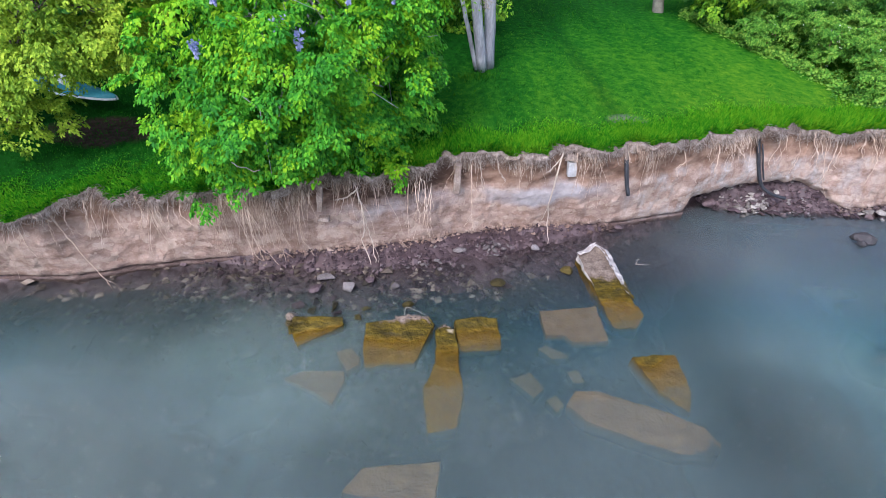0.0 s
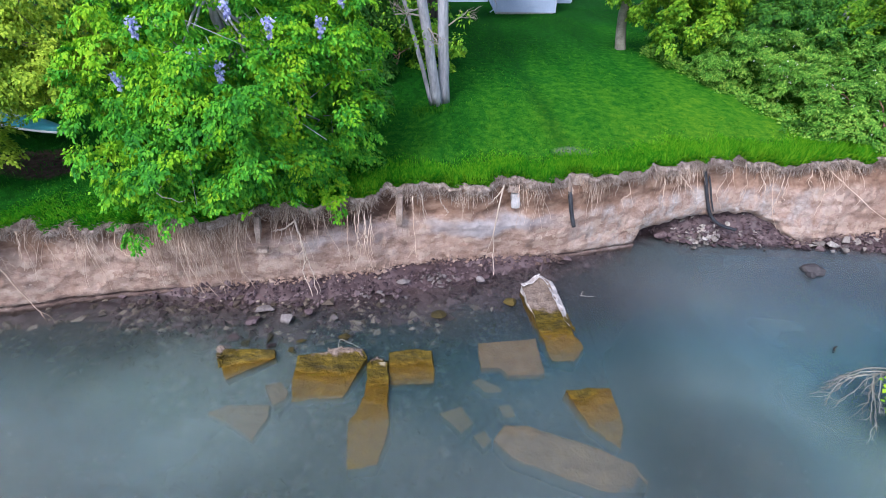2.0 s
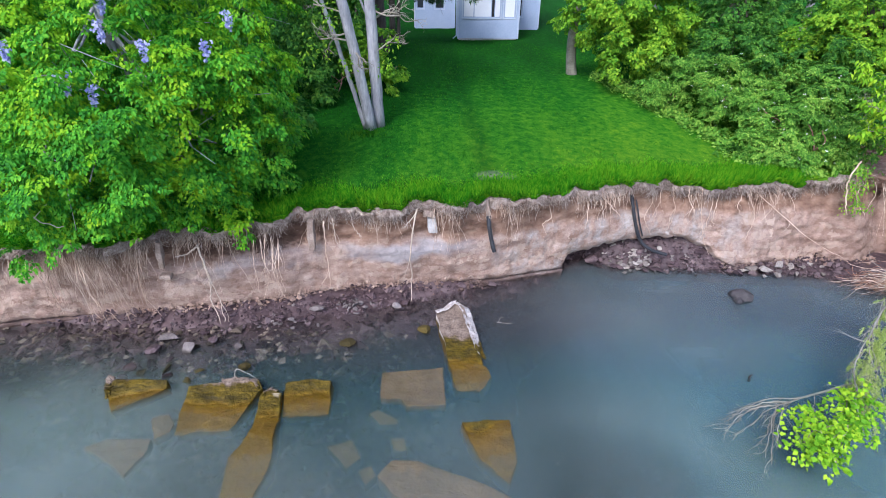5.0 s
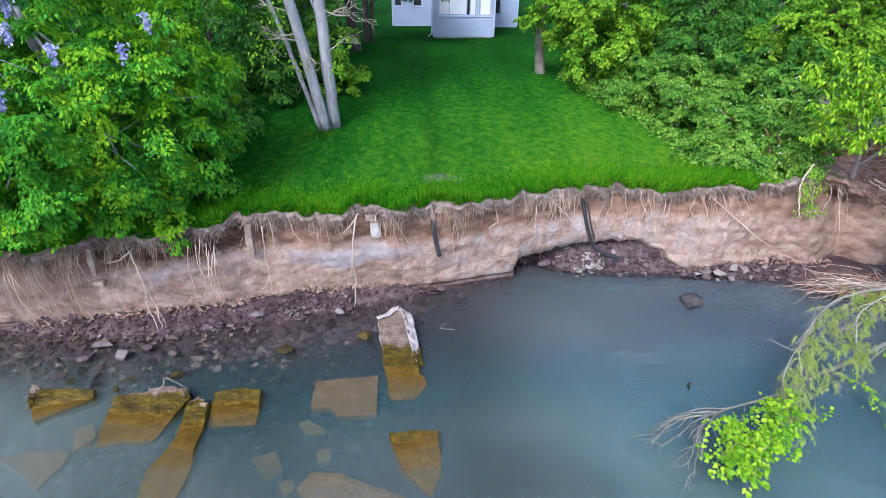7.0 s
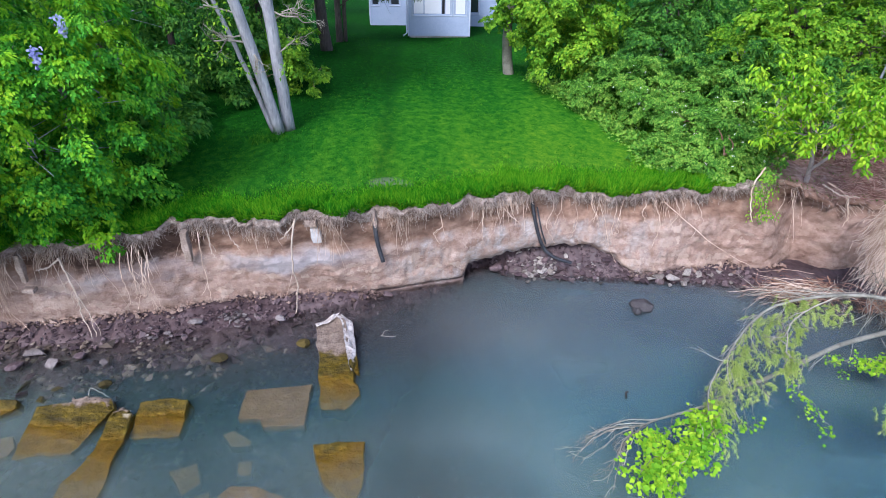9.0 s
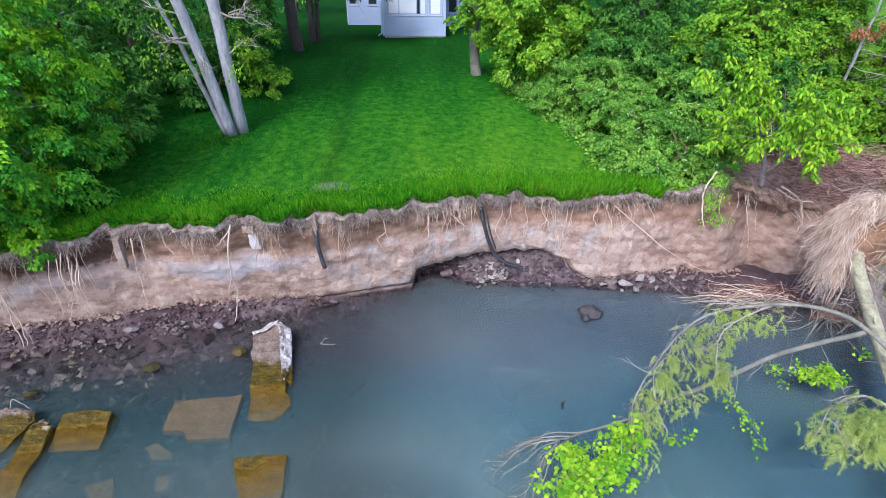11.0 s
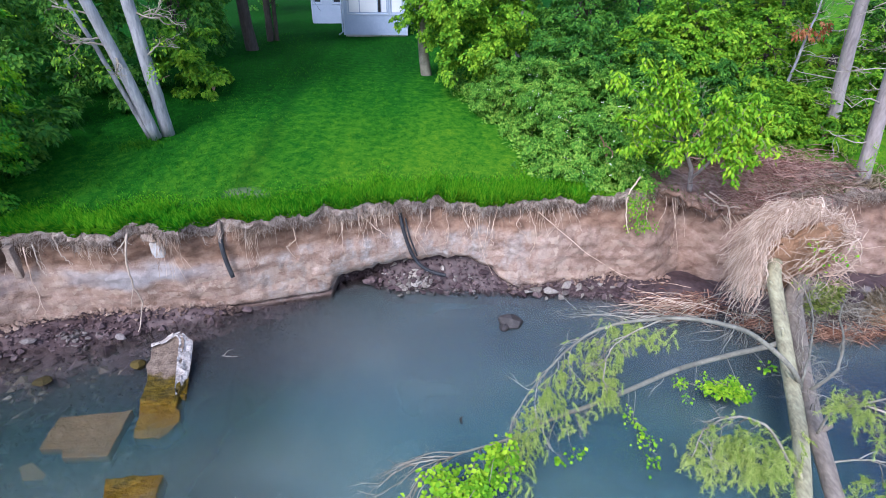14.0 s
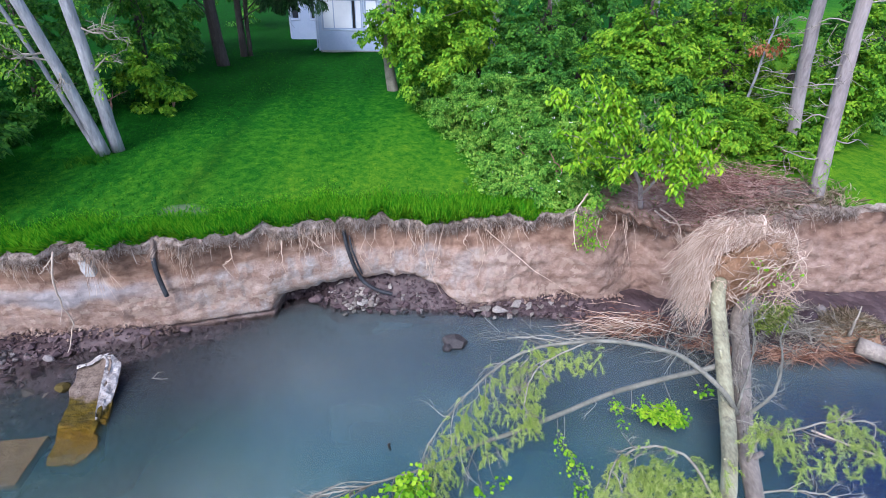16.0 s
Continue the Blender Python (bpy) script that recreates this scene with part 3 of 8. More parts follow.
M_LEAFY = leaf_mat("leaf_olive", [(0.12, 0.24, 0.02), (0.26, 0.41, 0.03), (0.45, 0.57, 0.05)], 0.9, 0.3)
M_LEAFB = leaf_mat("leaf_bright", [(0.05, 0.175, 0.014), (0.135, 0.34, 0.018), (0.30, 0.49, 0.03)], 1.2, 0.3)
M_LEAFS = leaf_mat("leaf_sapling", [(0.10, 0.29, 0.012), (0.21, 0.44, 0.018), (0.38, 0.57, 0.03)], 1.6, 0.35)
M_SHRUB = leaf_mat("leaf_shrub", [(0.055, 0.19, 0.025), (0.14, 0.36, 0.04), (0.30, 0.50, 0.075)], 1.2, 0.35)
M_CONIF = leaf_mat("needle_sprays", [(0.20, 0.31, 0.05), (0.35, 0.46, 0.10), (0.54, 0.61, 0.20)], 1.5)
M_PINE = leaf_mat("dark_needles", [(0.01, 0.04, 0.015), (0.02, 0.07, 0.025), (0.04, 0.10, 0.03)], 1.0, trans=0.15)
M_ORANGE = leaf_mat("dead_leaves", [(0.25, 0.08, 0.03), (0.42, 0.15, 0.06), (0.5, 0.25, 0.12)], 1.0)
M_FLOWER = mk("lilac_flowers", [(0.30, 0.31, 0.62), (0.43, 0.44, 0.72), (0.60, 0.60, 0.82)], scale=3, fine=20, bump=0, island=0.5, translucent=0.3)
M_WHITEF = mk("white_blossom", [(0.75, 0.78, 0.72), (0.85, 0.86, 0.8)], bump=0)
M_PIPE = mk("black_pipe", [(0.012, 0.013, 0.016), (0.03, 0.032, 0.038), (0.06, 0.065, 0.075)], scale=6, fine=60, rough=0.45, bump=0.2)
M_STEEL = mk("rusty_grey_pipe", [(0.12, 0.09, 0.075), (0.24, 0.19, 0.16)], scale=6, fine=50, rough=0.6)
# white boards and trim; the house's cool blue shade is put into their colour
M_SIDING = mk("shaded_white_siding", [(0.27, 0.35, 0.49), (0.35, 0.43, 0.57)], scale=1.2, fine=14, rough=0.5, bump=0.1)
M_TRIM = mk("shaded_white_trim", [(0.36, 0.43, 0.55), (0.44, 0.51, 0.62)], scale=2, fine=20, rough=0.45, bump=0.1)
M_FOUND = mk("concrete_footing", [(0.3, 0.29, 0.28), (0.45, 0.44, 0.42)], scale=3, fine=30)
M_ROOF = mk("roof_shingle", [(0.06, 0.06, 0.065), (0.11, 0.11, 0.115)], scale=2, fine=20)
M_CURTAIN = mk("pale_blind", [(0.6, 0.64, 0.7), (0.72, 0.75, 0.8)], scale=2, fine=30, bump=0.1)
M_DARK = mk("dark_interior", [(0.01, 0.011, 0.014), (0.02, 0.021, 0.025)], bump=0)
M_TEAL = mk("teal_paint", [(0.012, 0.13, 0.15), (0.02, 0.20, 0.24), (0.05, 0.27, 0.32)], scale=1.5, fine=18, rough=0.45, bump=0.15)
M_WHITE = mk("white_rim", [(0.62, 0.66, 0.7), (0.78, 0.8, 0.82)], scale=3, fine=30, bump=0.1)
M_POST = mk("pale_worn_post", [(0.14, 0.10, 0.08), (0.26, 0.20, 0.165), (0.42, 0.345, 0.295)], scale=4, fine=30, bump=0.6)
M_WHITEC = mk("whitewashed_block", [(0.28, 0.265, 0.26), (0.45, 0.44, 0.44), (0.60, 0.60, 0.61)], scale=6, fine=40, bump=0.5)
M_GLASS = mk("window_glass", [(0.02, 0.025, 0.03), (0.03, 0.035, 0.045)], bump=0, rough=0.05, spec=0.6)
M_STRAW = mk("dry_straw", [(0.24, 0.19, 0.11), (0.45, 0.36, 0.25), (0.64, 0.54, 0.41)], scale=1.5, fine=8, bump=0, island=0.6, translucent=0.2)
M_SURF = water_surface_mat()

# ---- mesh helpers ----


def mesh_ob(name, verts, faces, mats, parent=None, smooth=True, index=None):
    me = bpy.data.meshes.new(name)
    me.from_pydata([tuple(v) for v in verts], [], [tuple(f) for f in faces])
    for m in (mats if isinstance(mats, (list, tuple)) else [mats]):
        me.materials.append(m)
    if smooth:
        me.polygons.foreach_set("use_smooth", [True] * len(me.polygons))
    if index is not None:
        me.polygons.foreach_set("material_index", index)
    me.update()
    ob = new(name, me)
    if parent:
        ob.parent = parent
    return ob


def tri_ob(name, v, mat, parent=None):
    """Loose leaves or blades: v is (n, 4, 3); base, side, tip, side of each."""
    n = len(v)
    me = bpy.data.meshes.new(name)
    me.vertices.add(4 * n)
    me.vertices.foreach_set("co", np.ascontiguousarray(v, dtype=np.float32).ravel())
    b = (np.arange(n) * 4)[:, None]
    idx = np.concatenate([b, b + 1, b + 2, b, b + 2, b + 3], 1).ravel()
    me.loops.add(6 * n)
    me.loops.foreach_set("vertex_index", idx.astype(np.int32))
    me.polygons.add(2 * n)
    me.polygons.foreach_set("loop_start", (np.arange(2 * n) * 3).astype(np.int32))
    me.materials.append(mat)
    me.update(calc_edges=True)
    ob = new(name, me)
    if parent:
        ob.parent = parent
    return ob


def empty(name, at=(0, 0, 0)):
    e = new(name)
    e.location = at
    return e


def part(name, bm, mat, parent=None, label="", smooth=False):
    me = bpy.data.meshes.new(name)
    bm.to_mesh(me)
    bm.free()
    me.materials.append(mat)
    if smooth:
        me.polygons.foreach_set("use_smooth", [True] * len(me.polygons))
    ob = new(name, me)
    if parent:
        ob.parent = parent
        ob.matrix_parent_inverse = Matrix.Translation(parent.location).inverted()
    return tagged(ob, label) if label else ob


def spline(pts, n):
    """A smooth curve through the points, n points long."""
    p = np.array(pts, float)
    if len(p) == 2:
        t = np.linspace(0, 1, n)[:, None]
        return p[0] * (1 - t) + p[1] * t
    q = np.vstack([2 * p[0] - p[1], p, 2 * p[-1] - p[-2]])
    out = []
    for u in np.linspace(0, len(p) - 1 - 1e-6, n):
        i, f = int(u), u - int(u)
        a, b, c, d = q[i:i + 4]
        out.append(0.5 * (2 * b + (c - a) * f + (2 * a - 5 * b + 4 * c - d) * f * f + (3 * b - a - 3 * c + d) * f ** 3))
    return np.array(out)


class Tubes:
    """Collects swept tubes into one mesh."""

    def __init__(self):
        self.v, self.f = [], []

    def add(self, pts, r0, r1=None, sides=6, n=None, wobble=0.0, rng=None):
        p = spline(pts, n) if n else np.array(pts, float)
        r = np.linspace(r0, r0 if r1 is None else r1, len(p))
        if wobble and rng is not None:
            p = p + rng.normal(0, wobble, p.shape) * np.linspace(0.2, 1, len(p))[:, None]
        d = np.gradient(p, axis=0)
        d /= np.linalg.norm(d, axis=1)[:, None] + 1e-9
        up = np.array((0.0, 0, 1)) if abs(d[0][2]) < 0.9 else np.array((1.0, 0, 0))
        base = len(self.v)
        for i in range(len(p)):
            s = np.cross(d[i], up)
            s /= np.linalg.norm(s) + 1e-9
            up = np.cross(s, d[i])
            for k in range(sides):
                a = 2 * math.pi * k / sides
                self.v.append(p[i] + r[i] * (math.cos(a) * s + math.sin(a) * up))
        for i in range(len(p) - 1):
            for k in range(sides):
                a, b = base + i * sides + k, base + i * sides + (k + 1) % sides
                self.f.append((a, b, b + sides, a + sides))
        if sides > 3:
            self.f.append(tuple(base + k for k in range(sides))[::-1])
            self.f.append(tuple(base + (len(p) - 1) * sides + k for k in range(sides)))
        return p

    def ob(self, name, mat, parent=None, label=""):
        o = mesh_ob(name, self.v, self.f, mat, parent)
        return tagged(o, label) if label else o


def unit(a):
    return a / (np.linalg.norm(a, axis=-1, keepdims=True) + 1e-9)


def leaf_quads(rng, p, axis, normal, length, width, fold=0.25):
    """Leaves as two folded triangles about a midrib."""
    axis = unit(axis)
    side = unit(np.cross(axis, normal))
    nrm = np.cross(side, axis)
    L, W = length[:, None], width[:, None]
    mid = p + axis * L * 0.45
    droop = -0.18 * L * np.array((0, 0, 1.0))
    return np.stack([p, mid + side * W + nrm * W * fold, p + axis * L + droop, mid - side * W + nrm * W * fold], 1)


def sprays(rng, centres, outward, per, spread, leaf, slim=0.28, droop=0.6):
    """Leaf sprays: each centre carries a domed cluster of leaves that point outward and hang."""
    n = len(centres)
    c = np.repeat(centres, per, 0)
    o = np.repeat(outward, per, 0)
    sp = np.repeat(spread, per)[:, None]
    r = rng.normal(0, 1, (n * per, 3))
    r -= (r * o).sum(1)[:, None] * o * 0.55
    off = r * sp * 0.5
    p = c + off - o * (off ** 2).sum(1)[:, None] / (sp + 1e-6) * 0.5
    axis = unit(off) * 0.8 + o * 0.35 + rng.normal(0, 0.35, p.shape)
    axis[:, 2] -= droop
    nrm = o * 0.8 + np.array((0, 0, 0.9)) + rng.normal(0, 0.45, p.shape)
    L = leaf * rng.uniform(0.65, 1.25, n * per)
    return leaf_quads(rng, p, axis, nrm, L, L * slim * rng.uniform(0.85, 1.2, n * per))


def boughs(rng, base, out, length, per, leaf, slim, droop):
    """Leafy boughs: leaves set along drooping shoots, overlapping like shingles."""
    n = len(base)
    flat = unit(out * (1, 1, 0.25) + rng.normal(0, 0.35, (n, 3)))
    a = unit(flat + (0, 0, -0.25 - 0.5 * droop))
    side = unit(np.cross(a, out + np.array((0, 0, 1.2))))
    rep = lambda q: np.repeat(q, per, 0)
    u = rng.random((n * per, 1)) ** 0.8
    v = rng.normal(0, 1, (n * per, 1)) * (0.34 - 0.2 * u)
    L0 = rep(length)[:, None]
    p = rep(base) + rep(a) * L0 * u + rep(side) * L0 * v + np.array((0, 0, -0.35)) * L0 * u * u + rng.normal(0, 0.05, (n * per, 3)) * L0
    ax = rep(a) * 0.6 + rep(side) * np.sign(v) * 0.75 + rng.normal(0, 0.35, p.shape)
    ax[:, 2] -= droop
    nrm = rep(out) * 0.7 + np.array((0, 0, 0.9)) + rng.normal(0, 0.4, p.shape)
    L = leaf * rng.uniform(0.6, 1.3, n * per)
    return leaf_quads(rng, p, ax, nrm, L, L * slim * rng.uniform(0.85, 1.2, n * per))


def crown(rng, blobs, clumps, per, spread, leaf, slim=0.28, inner=0.25, droop=0.6, lump=0.25, share=None):
    """Boughs over an uneven envelope of ellipsoids (cx, cy, cz, rx, ry, rz, weight). share: a part of the boughs is given apart."""
    w = np.array([b[6] for b in blobs], float)
    cs, os = [], []
    for b, k in zip(blobs, np.maximum(2, np.round(w / w.sum() * clumps / 6)).astype(int)):
        d = unit(rng.normal(0, 1, (k, 3)))
        c0, r0 = np.array(b[:3]), np.array(b[3:6])
        f = np.array([1 + lump * (noise.noise(Vector(q * 2.3 + c0)) * 1.5 + noise.noise(Vector(q * 5.2 + c0)) * 0.6) for q in d])
        f *= np.where(rng.random(k) < inner, rng.uniform(0.45, 0.78, k), rng.uniform(0.84, 1.02, k))
        pc, po = np.repeat(c0 + d * r0 * f[:, None], 6, 0), np.repeat(unit(d / r0), 6, 0)
        pr = np.repeat(spread * rng.uniform(0.75, 1.45, k), 6)
        e = unit(rng.normal(0, 0.9, (k * 6, 3)) + po * 0.9 + (0, 0, 0.45))
        cs.append(pc + e * pr[:, None] * (0.6, 0.6, 0.5))
        os.append(e)
    cs, os = np.vstack(cs), np.vstack(os)
    keep = cs[:, 2] > lawn_z(cs[:, 0], cs[:, 1]) - 0.3
    cs, os = cs[keep], os[keep]
    ln = spread * rng.uniform(0.65, 1.15, len(cs))
    if share is None:
        return boughs(rng, cs, os, ln, per, leaf, slim, droop)
    pick = rng.random(len(cs)) + 0.5 * np.array([noise.noise(Vector(q * 0.9)) for q in cs]) - 0.25 * os[:, 2] < share
    return boughs(rng, cs[~pick], os[~pick], ln[~pick], per, leaf, slim, droop), boughs(rng, cs[pick], os[pick], ln[pick], per, leaf, slim, droop)


# ---- plan of the shore: crest and foot of the bank along x ----
CX = [-60, -14, -9, -7.1, -6.7, -6.2, -5.3, -4.3, -2.8, -1.6, -0.9, 0.45, 1.4, 2.2, 2.65, 3.05, 4.1, 5.3, 6.9, 8.2, 9.7, 11, 12.3, 13.3, 15, 16.2, 17.4, 18.4, 22, 60]
CY = [3.0, 6.3, 7.5, 7.85, 8.2, 8.5, 8.62, 8.6, 8.85, 9.05, 9.35, 9.9, 9.93, 9.87, 10.02, 9.95, 10.33, 10.64, 11.3, 11.57, 11.67, 11.85, 11.75, 11.85, 11.5, 11.6, 12.0, 11.9, 12.2, 14]
CZ = [1.8, 1.8, 1.8, 1.82, 1.83, 1.84, 1.85, 1.86, 1.9, 1.93, 1.97, 2.03, 2.08, 2.13, 2.14, 2.12, 2.1, 2.05, 2.05, 1.97, 1.87, 1.95, 2.08, 2.14, 2.12, 2.12, 2.15, 2.15, 2.15, 2.15]
FX = [-60, -14, -9, -8.5, -7, -6, -5, -4.3, -3, -2, -1.15, -0.2, 0.6, 1.5, 2.8, 3.9, 4.8, 5.65, 5.8, 6.3, 6.7, 7.3, 8.3, 9.0, 9.4, 10, 10.5, 11.7, 12.9, 14, 16, 17.1, 18.9, 22, 60]
FY = [3.4, 6.9, 8.1, 8.3, 8.35, 8.7, 8.9, 8.95, 9.15, 9.27, 9.4, 9.62, 9.95, 10.1, 10.25, 10.4, 10.7, 10.9, 12.0, 12.25, 12.1, 12.05, 12.0, 11.6, 11.22, 11.22, 11.28, 11.4, 11.3, 11.2, 11.5, 11.65, 11.5, 11.8, 13.6]
WX = [-60, -9, -5.6, -5.2, -4.2, -3.0, -1.45, -0.4, 1.1, 2.05, 3.6, 5.0, 5.7, 6.3, 6.6, 7.0, 9.2, 10.5, 12.7, 15, 16.3, 17.2, 22, 60]
WY = [3.3, 8.1, 8.75, 8.8, 8.78, 8.6, 8.5, 8.62, 9.0, 9.45, 10.15, 10.78, 11.35, 11.6, 11.25, 11.15, 11.05, 11.0, 10.55, 10.1, 9.6, 9.1, 8.8, 10]
AX = [5.6, 5.75, 6.0, 6.5, 7.2, 7.9, 8.5, 9.0, 9.3, 9.5]
AZ = [0.0, 0.36, 0.44, 0.46, 0.58, 0.65, 0.58, 0.42, 0.16, 0.0]


def crest_y(x):
    x = np.asarray(x, float)
    w = 0.07 * np.sin(x * 3.1 + 1.3 + np.sin(x * 1.7)) + 0.08 * np.sin(x * 6.7 + 0.4 + 1.5 * np.sin(x * 2.3)) + 0.045 * np.sin(x * 13.1 + 2 * np.sin(x * 3.7)) + 0.025 * np.sin(x * 31.0 + 2)
    bare = 0.10 * np.exp(-((x - 2.52) / 0.33) ** 4) + 0.08 * np.exp(-((x - 3.75) / 0.5) ** 4) + 0.06 * np.exp(-((x - 5.6) / 0.5) ** 4)
    tongue = 0.12 * np.exp(-((x - 3.04) / 0.08) ** 2) + 0.10 * np.exp(-((x - 1.98) / 0.12) ** 2) + 0.08 * np.exp(-((x - 5.0) / 0.12) ** 2)
    return np.interp(x, CX, CY) + w + bare - tongue


def lip_z(x):
    """Slumps of the turf along the brink."""
    x = np.asarray(x, float)
    return 0.05 * np.sin(x * 2.7 + 0.8 * np.sin(x * 1.9)) + 0.035 * np.sin(x * 7.9 + 1.1 + np.sin(x * 3.3)) + 0.02 * np.sin(x * 17.0) - 0.05 - slump(x)


def slump(x):
    """The brink has slid down behind the uprooted tree."""
    return 0.45 * np.exp(-((np.asarray(x, float) - 14.5) / 1.25) ** 4)


def lawn_z(x, y):
    x, y = np.asarray(x, float), np.asarray(y, float)
    s = np.clip((y - np.interp(x, CX, CY)) / 9.0, 0, 1)
    return np.interp(x, CX, CZ) * (1 - s) + 2.55 * s + 0.02 * np.sin(x * 1.3 + y * 0.7) + (lip_z(x) + slump(x)) * np.exp(-np.clip(y - crest_y(x), 0, 9) / 0.16) - slump(x) * np.exp(-np.clip(y - crest_y(x), 0, 9) / 0.8)


def bed_z(x, y):
    x, y = np.asarray(x, float), np.asarray(y, float)
    foot, edge = np.interp(x, FX, FY), np.interp(x, WX, WY)
    d = edge - y
    shallow = np.interp(x, [-9, -6, -3.5, 3, 5, 8, 12, 16], [0.30, 0.20, 0.085, 0.085, 0.32, 0.40, 0.34, 0.30])
    out = -0.07 * (1 - np.exp(-np.maximum(d, 0) / 0.3)) - shallow * d - 0.02 * d * d * (shallow > 0.2)
    up = np.interp(x, [6.2, 6.7, 7.4, 8.6, 9.3], [0.2, 0.62, 0.66, 0.62, 0.16]) * np.clip(-d / np.maximum(0.7 * (foot - edge), 0.25), 0, 1.25)
    return np.maximum(np.where(d > 0, out, up), -1.6) - np.interp(x, [-6, -4, 4, 6, 10], [0.03, 0.085, 0.085, 0.05, 0.02])


XS = np.concatenate([np.linspace(-60, -10, 40, False), np.arange(-10, 20, 0.033), np.linspace(20, 60, 33)])


def grid_faces(nc, nr):
    i = np.arange(nc - 1)[:, None] * nr + np.arange(nr - 1)[None]
    return np.stack([i, i + nr, i + nr + 1, i + 1], -1).reshape(-1, 4)


def fbm(p, o=4):
    return noise.fractal(Vector(p), 0.9, 2.1, o)


# lawn and land behind
rows = np.concatenate([np.arange(0, 2, 0.12), np.arange(2, 24, 0.6), np.array([26, 30, 36, 45, 60, 90, 150, 300, 600])])
gv = []
cyx = crest_y(XS)
for x, c in zip(XS, cyx):
    for s in rows:
        far = 1 + s / 60
        z = float(lawn_z(x, c + s)) + 0.02 * noise.noise((x * 1.5, (c + s) * 1.5, 0)) - (0.05 if s == 0 else 0)
        gv.append((x * far, c + s, z))
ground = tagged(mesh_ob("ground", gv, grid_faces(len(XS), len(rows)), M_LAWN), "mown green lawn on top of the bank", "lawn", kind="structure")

# eroded face of the bank
bv = []
NR = 80
HOLLOW = lambda x: 0.5 * math.exp(-((x + 0.9) / 1.15) ** 2) + 0.12 * math.exp(-((x + 4.6) / 1.2) ** 2) + 0.2 * math.exp(-((x - 2.62) / 0.42) ** 2)
for x, c in zip(XS, cyx):
    zc = float(np.interp(x, CX, CZ) + lip_z(x))
    f = float(np.interp(x, FX, FY))
    za = float(np.interp(x, AX, AZ))
    za = max(0.0, za + (0.10 * noise.noise((x * 2.2, 0.0, 4.0)) + 0.07 * noise.noise((x * 6.1, 0.0, 4.0))) * min(1.0, za * 3))
    front = float(np.interp(x, [5.65, 6.1, 6.9, 7.5, 8.2, 8.8, 9.4], [10.9, 11.08, 11.28, 11.38, 11.43, 11.43, 11.2])) if 5.65 < x < 9.4 else f
    h = HOLLOW(x)
    cf = float(np.interp(x, CX, CY)) + 0.07 * noise.noise((x * 1.1, 6.0, 0.0))
    mid = 0.5 * (front + cf)
    lw = min(0.24, max(0.025, 0.09 + 0.17 * noise.noise((x * 1.9, 3.0, 2.0)) + 0.09 * noise.noise((x * 5.7, 3.0, 2.0))))
    lump = 0.05 * noise.noise((x * 2.7, 0.0, 9.0)) + 0.03 * noise.noise((x * 7.3, 0.0, 9.0))
    gully = 0.5 * math.exp(-((x - 13.35) / 0.45) ** 2)
    knob = 0.24 * math.exp(-((x - 12.3) / 0.38) ** 2) + 0.1 * math.exp(-((x - 10.6) / 0.6) ** 2)
    rugged = 0.65 + 0.4 * min(1.0, max(0.0, (x - 7.0) / 3.0))
    prof = [(f, -0.5), (f, 0.02), (f - 0.02, max(0.06, za - 0.10)), (front + 0.08 + 0.6 * gully, max(0.08, za)), (front - 0.04 + 0.8 * gully - 0.5 * knob, max(0.12, za + 0.14)), (mid - 0.03 + gully - knob, 1.05), (mid + 0.04 + h * 0.9 + gully - 0.4 * knob, 1.32), (cf + 0.10 + h + 0.6 * gully, 1.58),
            (0.5 * (c + cf) + 0.08 + h * 0.5, zc - 0.05 - lw), (c - 0.02 - 0.25 * lw + lump, zc - 0.04 - 0.75 * lw), (c - 0.02 - 0.35 * lw + lump, zc - 0.04), (c - 0.01, zc + 0.0), (c + 0.11, zc + 0.0), (c + 0.2, zc - 0.07)]
    P = np.array(prof)
    dist = np.concatenate([[0], np.cumsum(np.linalg.norm(np.diff(P, axis=0), axis=1))])
    u = np.linspace(0, dist[-1], NR)
    py, pz = np.interp(u, dist, P[:, 0]), np.interp(u, dist, P[:, 1])
    for k, (y, z) in enumerate(zip(py, pz)):
        a = min(1, (k + 1) / 3) * (1 if k < NR - 5 else 0.35)
        dy = 0.10 * fbm((x * 0.7, y * 0.5, z * 1.1), 3) + 0.028 * fbm((x * 2.6, 5 + y, z * 2.9), 6)
        rid = abs(noise.noise((x * 1.9 + 0.4 * z, 3.0, z * 1.1)))
        dy += 0.035 * (0.3 - rid) + 0.035 * (0.25 - abs(noise.noise((x * 5.3, 7.0, z * 4.1))))
        dy -= 0.025 * abs(fbm((x * 7.0, 1.0, z * 6.0), 4)) - 0.012
        w = 0.25 * noise.noise((x * 1.3, 0.0, z * 2.0))
        for sx, sz, plate, tilt in ((1.9, 2.6, 0.03, 0.055), (5.2, 7.0, 0.014, 0.035), (12.0, 15.0, 0.012, 0.035)):
            q = Vector((x * sx + w, 2.0, z * sz + 2 * w))
            pt = noise.voronoi(q)[1][0]
            dy += plate * noise.noise(pt * 2.7) + tilt * ((q.x - pt.x) * noise.noise(pt * 1.9 + Vector((5, 0, 0))) + (q.z - pt.z) * noise.noise(pt * 2.3 + Vector((0, 9, 0))))
        dy += 0.016 * abs(((z * 3.1 + 0.5 * noise.noise((x * 0.7, 1.0, 0.0))) % 1.0) - 0.5) - 0.01
        dy *= rugged
        if k >= NR - 16:
            dy += 0.04 * noise.noise((x * 9.0, 4.0, z * 9.0)) + 0.06 * noise.noise((x * 26.0, 4.0, z * 19.0)) + 0.01
